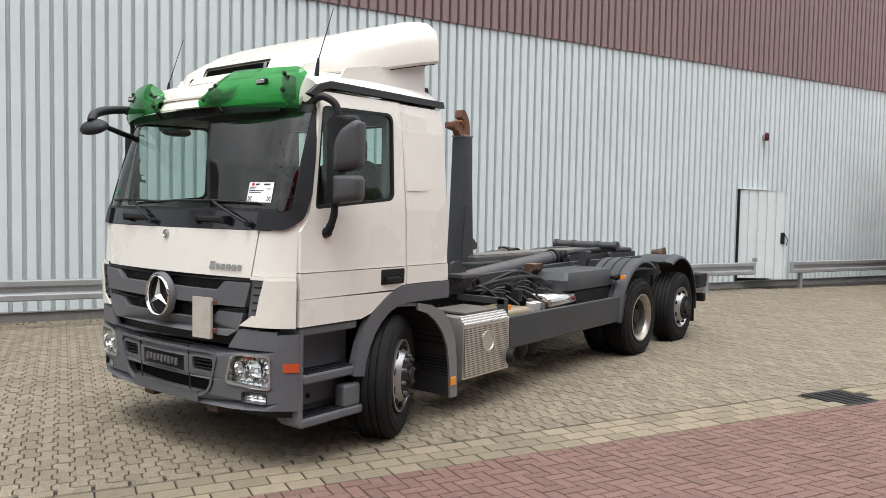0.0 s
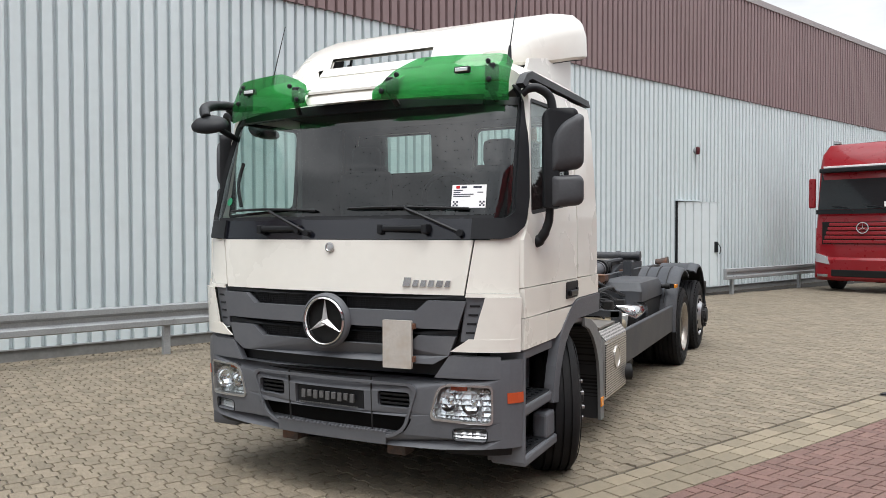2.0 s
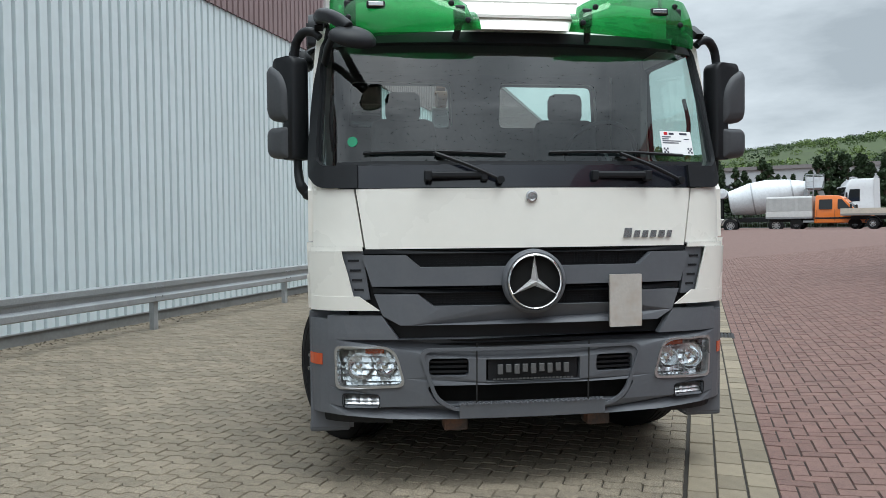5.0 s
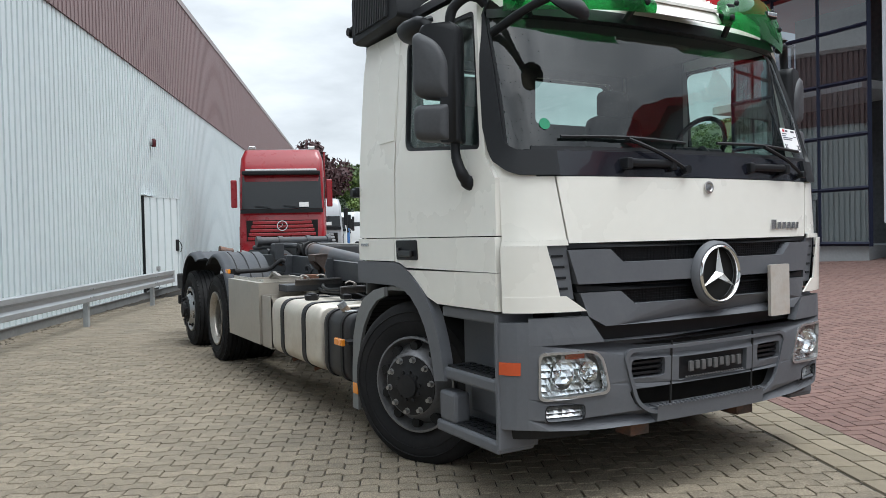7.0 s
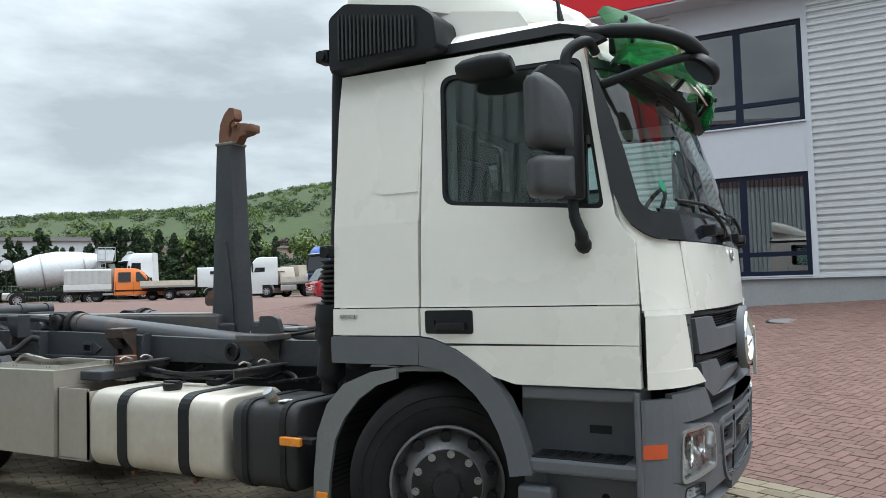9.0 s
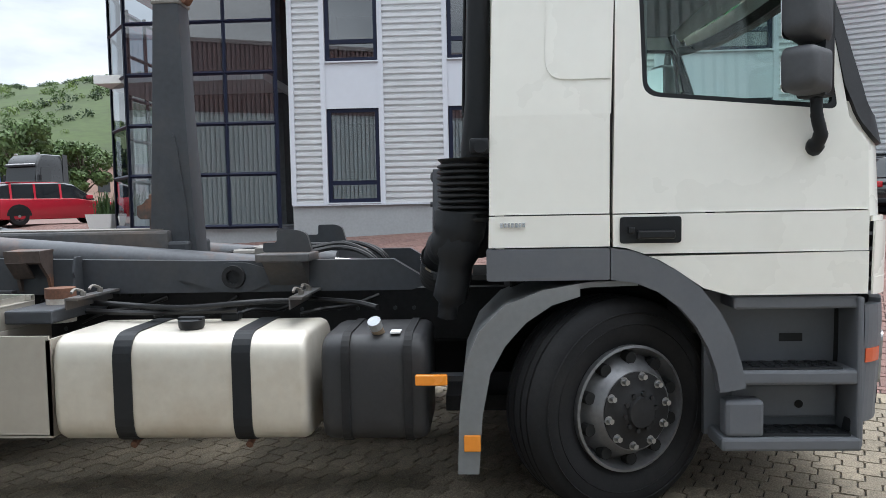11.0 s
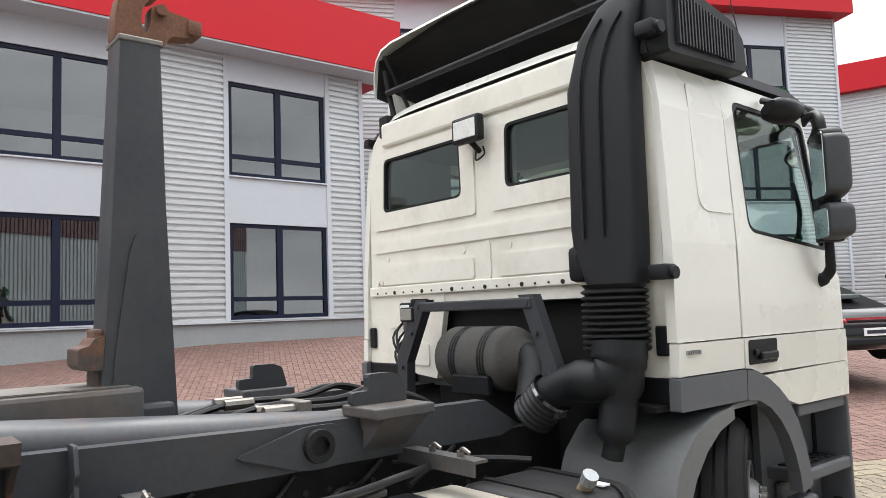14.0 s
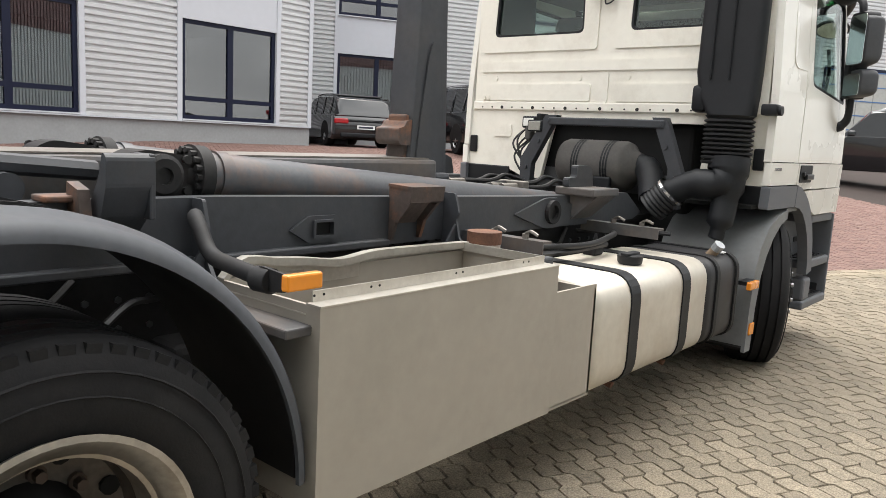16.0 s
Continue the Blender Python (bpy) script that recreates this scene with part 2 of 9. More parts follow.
# beyond the laid blocks it is a plain worn surface of the blocks' own colours
j_far = jn.new("ShaderNodeMixRGB")
j_far.inputs["Color1"].default_value = (0.19, 0.17, 0.135, 1)
j_far.inputs["Color2"].default_value = (0.14, 0.085, 0.072, 1)
jl.new(j_side.outputs[0], j_far.inputs["Fac"])
j_end = jn.new("ShaderNodeMath")
j_end.operation = 'GREATER_THAN'
j_end.inputs[1].default_value = 13.3 - 4.05 * math.cos(radians(26)) - 2.9 * math.sin(radians(26))
jl.new(j_dot.outputs["Value"], j_end.inputs[0])
j_along = jn.new("ShaderNodeVectorMath")
j_along.operation = 'DOT_PRODUCT'
j_along.inputs[1].default_value = (math.sin(radians(26)), math.cos(radians(26)), 0)
jl.new(j_pos.outputs["Position"], j_along.inputs[0])
j_end2 = jn.new("ShaderNodeMath")
j_end2.operation = 'GREATER_THAN'
j_end2.inputs[1].default_value = 26.0
jl.new(j_along.outputs["Value"], j_end2.inputs[0])
j_max = jn.new("ShaderNodeMath")
j_max.operation = 'MAXIMUM'
jl.new(j_end.outputs[0], j_max.inputs[0])
jl.new(j_end2.outputs[0], j_max.inputs[1])
j_all = jn.new("ShaderNodeMixRGB")
jl.new(j_max.outputs[0], j_all.inputs["Fac"])
jl.new(j_mix.outputs["Color"], j_all.inputs["Color1"])
jl.new(j_far.outputs["Color"], j_all.inputs["Color2"])
for j_node in jn:
    if j_node.type == 'HUE_SAT':
        jl.new(j_all.outputs["Color"], j_node.inputs["Color"])


# ---- mesh helpers ----
def part(name, bm, material, parent=None, label=""):
    """Links a bmesh as one mesh object under a thing or a part."""
    me = bpy.data.meshes.new(name)
    bmesh.ops.recalc_face_normals(bm, faces=bm.faces)
    bm.to_mesh(me)
    bm.free()
    me.materials.append(material)
    ob = new(name, me)
    ob.parent = parent
    if label:
        ob["label"] = label
    return ob


def split(ob, piece):
    """Makes every loose piece of a mesh an object of its own, the largest staying under the given one."""
    bm = bmesh.new()
    bm.from_mesh(ob.data)
    seen, groups = set(), []
    for v0 in bm.verts:
        if v0.index in seen:
            continue
        group, todo = [], [v0]
        seen.add(v0.index)
        while todo:
            v = todo.pop()
            group.append(v)
            for e in v.link_edges:
                w = e.other_vert(v)
                if w.index not in seen:
                    seen.add(w.index)
                    todo.append(w)
        groups.append(group)
    if len(groups) > 1:
        groups.sort(key=len)
        home = ob if ob.parent and ob.parent.parent is None else ob.parent
        for group in groups[:-1]:
            ids = {v.index: k for k, v in enumerate(group)}
            faces = [f for f in bm.faces if f.verts[0].index in ids]
            me = bpy.data.meshes.new(piece)
            me.from_pydata([tuple(v.co) for v in group], [], [[ids[v.index] for v in f.verts] for f in faces])
            me.materials.append(ob.data.materials[0])
            child = new(piece, me)
            child.parent = home
            if faces and faces[0].smooth:
                smooth(child, 40)
        bmesh.ops.delete(bm, geom=[v for g in groups[:-1] for v in g], context='VERTS')
        bm.to_mesh(ob.data)
        if home is not ob:
            ob.name = piece
    bm.free()


def smooth(ob, angle=35):
    ob.data.shade_smooth()
    ob.data.set_sharp_from_angle(angle=radians(angle))
    return ob


def thing(name, x, y, z, rz=0, label="", category="", group=""):
    ob = new(name)
    ob.matrix_world = pose(x, y, z, 0, 0, rz)
    return tagged(ob, label, category, group)


def box(bm, x0, x1, y0, y1, z0, z1, bevel=0.0, seg=2):
    r = bmesh.ops.create_cube(bm, size=1.0)
    vs = r["verts"]
    for v in vs:
        v.co = Vector(((x0 + x1) / 2 + v.co.x * (x1 - x0), (y0 + y1) / 2 + v.co.y * (y1 - y0), (z0 + z1) / 2 + v.co.z * (z1 - z0)))
    if bevel:
        es = list({e for v in vs for e in v.link_edges})
        bmesh.ops.bevel(bm, geom=es, offset=bevel, segments=seg, profile=0.5, affect='EDGES', clamp_overlap=True)
    return bm


def bx(x0, x1, y0, y1, z0, z1, bevel=0.0, seg=2):
    return box(bmesh.new(), x0, x1, y0, y1, z0, z1, bevel, seg)


def rod(bm, p, q, r, n=12, r2=None):
    """A round bar from p to q."""
    p, q = Vector(p), Vector(q)
    d = q - p
    m = Matrix.Translation((p + q) / 2) @ d.to_track_quat('Z', 'Y').to_matrix().to_4x4()
    bmesh.ops.create_cone(bm, cap_ends=True, segments=n, radius1=r, radius2=r if r2 is None else r2, depth=d.length, matrix=m)
    return bm


def tube(bm, pts, r, n=8):
    """A bent round bar or hose through points."""
    pts = [Vector(p) for p in pts]
    dense = []
    for i in range(len(pts) - 1):
        p0, p1, p2, p3 = pts[max(i - 1, 0)], pts[i], pts[i + 1], pts[min(i + 2, len(pts) - 1)]
        steps = 5 if len(pts) > 2 else 1
        for k in range(steps):
            t = k / steps
            dense.append(0.5 * ((2 * p1) + (p2 - p0) * t + (2 * p0 - 5 * p1 + 4 * p2 - p3) * t * t + (3 * p1 - p0 - 3 * p2 + p3) * t ** 3))
    dense.append(pts[-1])
    rings = []
    up = Vector((0.13, 0.21, 0.97))
    for i, p in enumerate(dense):
        d = (dense[min(i + 1, len(dense) - 1)] - dense[max(i - 1, 0)]).normalized()
        a = d.cross(up)
        if a.length < 0.05:
            a = d.cross(Vector((1, 0, 0)))
        a.normalize()
        b = d.cross(a)
        rr = r[i * (len(r) - 1) // max(len(dense) - 1, 1)] if isinstance(r, (list, tuple)) else r
        rings.append([bm.verts.new(p + (a * math.cos(2 * math.pi * k / n) + b * math.sin(2 * math.pi * k / n)) * rr) for k in range(n)])
    for i in range(len(rings) - 1):
        for k in range(n):
            bm.faces.new((rings[i][k], rings[i][(k + 1) % n], rings[i + 1][(k + 1) % n], rings[i + 1][k]))
    bm.faces.new(rings[0][::-1])
    bm.faces.new(rings[-1])
    return bm


def rounded(pts, r, seg=4):
    """A closed 2D outline with its corners rounded by r (a number, or one for each corner)."""
    out = []
    n = len(pts)
    for i in range(n):
        p0, p1, p2 = Vector(pts[i - 1]), Vector(pts[i]), Vector(pts[(i + 1) % n])
        rr = r[i] if isinstance(r, (list, tuple)) else r
        a, b = (p0 - p1), (p2 - p1)
        k = min(rr, a.length * 0.49, b.length * 0.49)
        if k < 1e-4:
            out.append((p1.x, p1.y))
            continue
        s, e = p1 + a.normalized() * k, p1 + b.normalized() * k
        for j in range(seg + 1):
            t = j / seg
            q = s * (1 - t) ** 2 + p1 * 2 * t * (1 - t) + e * t * t
            out.append((q.x, q.y))
    return out


def plate(bm, outer, holes, place, thick):
    """A sheet cut to the outline outer with holes, laid by place(u, v, w), w from 0 to thick."""
    layers = []
    for w in (0.0, thick):
        loops = []
        edges = []
        for loop in (outer, *holes):
            vs = [bm.verts.new(place(u, v, w)) for u, v in loop]
            es = [bm.edges.new((vs[i], vs[(i + 1) % len(vs)])) for i in range(len(vs))]
            loops.append(vs)
            edges += es
        bmesh.ops.triangle_fill(bm, edges=edges, use_beauty=True, use_dissolve=False)
        layers.append(loops)
    for la, lb in zip(*layers):
        n = len(la)
        for i in range(n):
            bm.faces.new((la[i], la[(i + 1) % n], lb[(i + 1) % n], lb[i]))
    return bm


def prism(bm, outline, place, w0, w1):
    """An outline drawn out from w0 to w1."""
    a = [bm.verts.new(place(u, v, w0)) for u, v in outline]
    b = [bm.verts.new(place(u, v, w1)) for u, v in outline]
    n = len(a)
    bm.faces.new(a[::-1])
    bm.faces.new(b)
    for i in range(n):
        bm.faces.new((a[i], a[(i + 1) % n], b[(i + 1) % n], b[i]))
    return bm


def loft(bm, rings, closed=True, cap=True):
    """A skin over rings of equally many points."""
    vs = [[bm.verts.new(p) for p in ring] for ring in rings]
    n = len(vs[0])
    for a, b in zip(vs, vs[1:]):
        for i in range(n if closed else n - 1):
            j = (i + 1) % n
            bm.faces.new((a[i], a[j], b[j], b[i]))
    if cap and closed:
        bm.faces.new(vs[0][::-1])
        bm.faces.new(vs[-1])
    return bm


def lathe(bm, profile, centre, axis, n=32):
    """Turns a profile of (along, radius) about an axis through centre."""
    axis = Vector(axis).normalized()
    a = axis.orthogonal().normalized()
    b = axis.cross(a)
    rings = []
    for s, r in profile:
        rings.append([Vector(centre) + axis * s + (a * math.cos(2 * math.pi * k / n) + b * math.sin(2 * math.pi * k / n)) * r for k in range(n)])
    return loft(bm, rings, cap=False)


def lay_xy(u, v, w):
    return (u, v, w)


def lay_xz(u, v, w):
    return (u, w, v)


def lay_yz(u, v, w):
    return (w, u, v)


# ---- the yard ----
A_DIR = radians(26.0)
S, C = math.sin(A_DIR), math.cos(A_DIR)


def yard(u, v):
    """Yard co-ordinates: u along the hall, v across towards the offices, from the edge of the red paving."""
    return (-4.05 + u * S + v * C, 2.9 + u * C - v * S)


def to_yard(x, y):
    dx, dy = x + 4.05, y - 2.9
    return dx * S + dy * C, dx * C - dy * S


def ground_z(x, y):
    u, v = to_yard(x, y)
    d = v + max(0.0, u - 14) * 0.16
    d = min(max(d, 0.0), 11.0)
    return 0.1 * d * d / (d + 0.6)


def ground_mesh(name, u_list, v_list, material, drop, holes=()):
    bm = bmesh.new()
    grid = []
    for u in u_list:
        row = []
        for v in v_list:
            x, y = yard(u, v)
            row.append(bm.verts.new((x, y, ground_z(x, y) - drop)))
        grid.append(row)
    for i in range(len(u_list) - 1):
        for j in range(len(v_list) - 1):
            bm.faces.new((grid[i][j], grid[i + 1][j], grid[i + 1][j + 1], grid[i][j + 1]))
    return part(name, bm, material)


def steps(a, b, n):
    return [a + (b - a) * i / n for i in range(n + 1)]


us = [-1500, -400, -120, -60] + steps(-30, 60, 60) + [80, 120, 200, 400, 1500]
vs = [-1500, -400, -100, -40] + steps(-14, 16, 40) + [25, 40, 100, 400, 1500]
ground = ground_mesh("ground", us, vs, joint_dirt_shade, 0.0)
tagged(ground, "block-paved yard, grey and red", "ground", kind="structure")

# ---- the long hall ----
HALL_A = radians(23.5)
HALL = pose(-6.7, 18.9, 0, 0, 0, -23.5)   # local y runs along the wall, local x out towards the yard


def corrugated(bm, y0, y1, z0, z1, pitch, depth, x=0.0, top=0.55):
    """Trapezoid sheeting with upright ribs along local y."""
    pts = []
    y = y0
    while y < y1 - 1e-4:
        for f, d in ((0.0, 0), (0.66, 0), (0.70, -depth), (0.94, -depth)):
            yy = y + f * pitch
            if yy <= y1:
                pts.append((x + d, yy))
        y += pitch
    pts.append((x, y1))
    a = [bm.verts.new((px, py, z0)) for px, py in pts]
    b = [bm.verts.new((px, py, z1)) for px, py in pts]
    for i in range(len(a) - 1):
        bm.faces.new((a[i], a[i + 1], b[i + 1], b[i]))
    return bm


hall = new("wall_hall")
hall.matrix_world = HALL
tagged(hall, "long warehouse wall of white ribbed sheet with a mauve upper part", "wall", kind="structure")
Y0, Y1 = -34.124, 58.0
bm = bmesh.new()
corrugated(bm, Y0, 1.476, 0.18, 5.74, 0.20, 0.09)
corrugated(bm, 1.476, 2.876, 2.62, 5.74, 0.20, 0.09)
corrugated(bm, 2.876, Y1, 0.18, 5.74, 0.20, 0.09)
part("white_sheeting", bm, wall_white, hall)
bm = bmesh.new()
corrugated(bm, Y0, Y1, 5.74, 8.75, 0.20, 0.08, x=0.035)
part("mauve_sheeting", bm, wall_mauve, hall)
part("roof_edge", bx(-0.25, 0.06, Y0, Y1, 8.75, 8.93), mat("roof_edge_trim", (0.33, 0.30, 0.30), 0.5), hall)
part("core", bx(-0.30, -0.12, Y0, Y1, 0.0, 8.74), plinth_grey, hall)
part("plinth", bx(-0.115, -0.01, Y0, Y1, -0.3, 0.17), plinth_grey, hall)
part("flashing", bx(-0.115, 0.015, Y0, Y1, 0.165, 0.185), galvanised, hall)
part("roof", bx(-30, -0.31, Y0, Y1, 8.3, 8.7), plinth_grey, hall)
part("gable", bx(-30, -0.31, Y1 - 0.3, Y1 - 0.01, 0, 8.3), wall_white, hall)

# ---- offices: front wing ----
GLZ = []


def flat_corrugated(bm, a0, a1, z0, z1, place, pitch=0.145, depth=0.05):
    """Sheeting with level ribs, between a0 and a1 along the wall."""
    z = z0
    prof = []
    while z < z1:
        for f, d in ((0.0, 0.0), (0.42, 0.0), (0.66, -depth), (0.82, -depth)):
            if z + f * pitch < z1:
                prof.append((z + f * pitch, d))
        z += pitch
    prof.append((z1, 0.0))
    va = [bm.verts.new(place(a0, zz, d)) for zz, d in prof]
    vb = [bm.verts.new(place(a1, zz, d)) for zz, d in prof]
    for i in range(len(prof) - 1):
        bm.faces.new((va[i], vb[i], vb[i + 1], va[i + 1]))
    return bm


def office_window(wall, a0, a1, z0, z1, lights=2, name="window"):
    """A navy framed window in local wall co-ordinates: x along, y outward (-) and z up."""
    w = new(name)
    w.parent = wall
    f = bmesh.new()
    t, dp = 0.09, 0.10
    yb, yf = 0.12, 0.03
    box(f, a0, a1, yf, yb, z1 - t, z1)
    box(f, a0, a1, yf, yb, z0, z0 + t)
    box(f, a0, a0 + t, yf, yb, z0 + t, z1 - t)
    box(f, a1 - t, a1, yf, yb, z0 + t, z1 - t)
    zt = z0 + (z1 - z0) * 0.21
    box(f, a0 + t, a1 - t, yf + 0.004, yb, zt - 0.05, zt + 0.05)
    if lights == 2:
        m = a0 + (a1 - a0) * 0.5
        box(f, m - 0.075, m + 0.075, yf + 0.002, yb + 0.002, z0 + t, z1 - t)
    part("window_frame", f, frame_navy, w)
    cols = [(a0 + t, a1 - t)] if lights == 1 else [(a0 + t, m - 0.075), (m + 0.075, a1 - t)]
    for c0, c1 in cols:
        for r0, r1 in ((z0 + t, zt - 0.05), (zt + 0.05, z1 - t)):
            g = part("pane", bx(c0, c1, 0.07, 0.078, r0, r1), window_glass, w)
            g.visible_shadow = False
    s = bmesh.new()
    box(s, a0 - 0.02, a1 + 0.02, -0.07, 0.06, z0 - 0.035, z0 - 0.003)
    part("window_sill", s, office_panel, w)
    return w


def office_wing(name, m, a0, a1, rows, bays, z_base, z_top, label):
    """A wall of window bays. rows: (z0, z1) of the window rows. bays: (a0, a1, lights)."""
    wall = new(name)
    wall.matrix_world = m
    tagged(wall, label, "wall", kind="structure")
    zs = rows[0][0] - 0.04
    cor = bmesh.new()
    pan = bmesh.new()
    edges = [a0] + [e for b in bays for e in (b[0] - 0.13, b[1] + 0.13)] + [a1]
    for i in range(0, len(edges), 2):
        if edges[i + 1] - edges[i] > 0.25:
            flat_corrugated(cor, edges[i], edges[i + 1], zs, z_top, lambda a, z, d: (a, -d - 0.02, z))
    part("ribbed_sheeting", cor, office_silver, wall)
    for b in bays:
        for e0, e1 in ((b[0] - 0.13, b[0] - 0.01), (b[1] + 0.01, b[1] + 0.13)):
            box(pan, e0, e1, -0.035, 0.10, zs, z_top)
        zz = zs
        for z0, z1 in rows:
            if z0 - zz > 0.05:
                box(pan, b[0] - 0.01, b[1] + 0.01, -0.015, 0.10, zz, z0 - 0.036)
            zz = z1
        box(pan, b[0] - 0.01, b[1] + 0.01, -0.015, 0.10, zz, z_top)
    box(pan, a0 - 0.02, a0 + 0.10, -0.04, 0.10, zs, z_top)
    box(pan, a1 - 0.10, a1 + 0.02, -0.04, 0.10, zs, z_top)
    part("cladding_panels", pan, office_panel, wall)
    part("sill_strip", bx(a0, a1, -0.06, 0.05, zs - 0.03, zs - 0.002), office_panel, wall)
    part("plinth", bx(a0, a1, 0.01, 0.3, z_base - 1.2, zs - 0.032), office_plinth, wall)
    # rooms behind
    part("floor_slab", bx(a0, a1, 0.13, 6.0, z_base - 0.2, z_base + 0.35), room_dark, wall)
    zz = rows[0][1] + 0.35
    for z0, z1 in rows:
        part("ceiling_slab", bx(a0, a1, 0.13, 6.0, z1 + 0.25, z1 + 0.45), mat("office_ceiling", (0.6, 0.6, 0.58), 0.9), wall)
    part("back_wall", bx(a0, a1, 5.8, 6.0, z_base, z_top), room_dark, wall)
    part("end_wall", bx(a0 - 0.02, a0 + 0.1, 0.11, 6.0, z_base - 1.0, z_top), office_panel, wall)
    part("end_wall", bx(a1 - 0.1, a1 + 0.02, 0.11, 6.0, z_base - 1.0, z_top), office_panel, wall)
    part("roof", bx(a0, a1, 0.11, 14.0, z_top - 0.1, z_top + 0.2), office_plinth, wall)
    for b in bays:
        for z0, z1 in rows:
            office_window(wall, b[0], b[1], z0, z1, b[2])
    for ob in [o for o in wall.children if o.name.startswith(("cladding", "ribbed"))]:
        split(ob, "panel")
    return wall


# along = -y (seen from the yard, left to right)
WING_A = Matrix.Translation((7.48, -0.24, 0)) @ Matrix(((0, 1, 0, 0), (-1, 0, 0, 0), (0, 0, 1, 0), (0, 0, 0, 1)))
wing_a = office_wing("wall_office", WING_A, -9.8, 2.5, ((1.58, 3.79), (4.89, 7.1)), ((-8.93, -7.70, 1), (-6.05, -3.45, 2), (-1.16, 1.38, 2)), 1.05, 8.2,
                     "two-storey office front of silver ribbed sheet with navy windows")
part("fascia", bx(-13.5, 3.3, -0.75, 7.0, 7.76, 9.25), band_red, wing_a, "red roof fascia")
part("soffit", bx(-13.4, 3.25, -0.72, 0.1, 7.71, 7.757), office_panel, wing_a)
# rear wing
DB = radians(27)
WING_B = Matrix.Translation((7.88, -11.82, 0)) @ Matrix(((-math.sin(DB), math.cos(DB), 0, 0), (-math.cos(DB), -math.sin(DB), 0, 0), (0, 0, 1, 0), (0, 0, 0, 1)))
wing_b = office_wing("wall_office_rear", WING_B, -9.5, 10.6, ((1.65, 3.95), (5.16, 7.40), (9.0, 10.95)), ((-6.1, -3.45, 2), (-0.45, 2.35, 2), (5.5, 8.4, 2)), 1.1, 12.1,
                     "three-storey office wing of silver ribbed sheet with navy windows")
part("fascia", bx(-9.5, 10.9, -0.7, 6.0, 12.1, 13.2), band_red, wing_b, "red roof fascia")

# ---- the hooklift truck ----
windscreen_glass = glass("windscreen_glass", (0.72, 0.82, 0.80), ior=1.65)
side_glass = glass("side_glass", (0.86, 0.94, 0.91), ior=1.55)
green_perspex = glass("green_perspex", (0.16, 0.55, 0.25), ior=1.5, mixed=0.22, tint=(0.05, 0.28, 0.085))
lamp_glass = glass("lamp_glass", (0.92, 0.94, 0.95), ior=1.5)
seat_cloth = mat("seat_cloth", (0.05, 0.05, 0.055), 0.9, vary=0.2)
dash_grey = mat("dash_grey", (0.07, 0.072, 0.075), 0.7)
curtain = mat("cab_lining", (0.13, 0.13, 0.13), 0.9)
seam_dark = mat("seam_dark", (0.02, 0.02, 0.02), 0.8)
tank_plastic = mat("tank_plastic", (0.30, 0.25, 0.17), 0.45, vary=0.1, dirt=0.3)
hose_black = mat("hose_black", (0.012, 0.012, 0.013), 0.5)
worn_steel = mat("worn_steel", (0.22, 0.205, 0.185), 0.45, metal=0.6, vary=0.2, scale=7, dirt=0.5, dirt_color=(0.10, 0.06, 0.04))
worn_frame = mat("worn_frame_paint", (0.075, 0.075, 0.078), 0.45, vary=0.25, scale=4, dirt=0.7, dirt_color=(0.16, 0.11, 0.075), dirt_scale=1.8)
rust_frame = mat("rust_streaked_paint", (0.07, 0.052, 0.045), 0.6, vary=0.3, scale=5, bump=0.1, dirt=1.0, dirt_color=(0.26, 0.10, 0.042), dirt_scale=5)
filter_grey = mat("filter_grey", (0.085, 0.08, 0.075), 0.75, vary=0.15, dirt=0.5, dirt_color=(0.16, 0.14, 0.11))
badge_silver = mat("badge_silver", (0.5, 0.5, 0.5), 0.25, metal=0.9, vary=0.05)


def dotted(name, light, dark, size, ratio, rough=0.35, metal=0.8):
    """Sheet with a punched pattern of holes in the local y and z."""
    m = mat(name, light, rough, metal, vary=0.06)
    n, l = m.node_tree.nodes, m.node_tree.links
    b = n["Principled BSDF"]
    src = b.inputs["Base Color"].links[0].from_socket
    co = n.new("ShaderNodeTexCoord")
    sep = n.new("ShaderNodeSeparateXYZ")
    l.new(co.outputs["Object"], sep.inputs[0])
    sq = []
    for ax in (1, 2):
        mu = n.new("ShaderNodeMath")
        mu.operation = 'MULTIPLY'
        mu.inputs[1].default_value = 1 / size
        l.new(sep.outputs[ax], mu.inputs[0])
        fr = n.new("ShaderNodeMath")
        fr.operation = 'FRACT'
        l.new(mu.outputs[0], fr.inputs[0])
        su = n.new("ShaderNodeMath")
        su.operation = 'SUBTRACT'
        su.inputs[1].default_value = 0.5
        l.new(fr.outputs[0], su.inputs[0])
        pw = n.new("ShaderNodeMath")
        pw.operation = 'MULTIPLY'
        l.new(su.outputs[0], pw.inputs[0])
        l.new(su.outputs[0], pw.inputs[1])
        sq.append(pw)
    ad = n.new("ShaderNodeMath")
    l.new(sq[0].outputs[0], ad.inputs[0])
    l.new(sq[1].outputs[0], ad.inputs[1])
    lt = n.new("ShaderNodeMath")
    lt.operation = 'LESS_THAN'
    lt.inputs[1].default_value = ratio * ratio
    l.new(ad.outputs[0], lt.inputs[0])
    mx = n.new("ShaderNodeMixRGB")
    mx.inputs["Color2"].default_value = (*dark, 1)
    l.new(lt.outputs[0], mx.inputs["Fac"])
    l.new(src, mx.inputs["Color1"])
    l.new(mx.outputs["Color"], b.inputs["Base Color"])
    return m


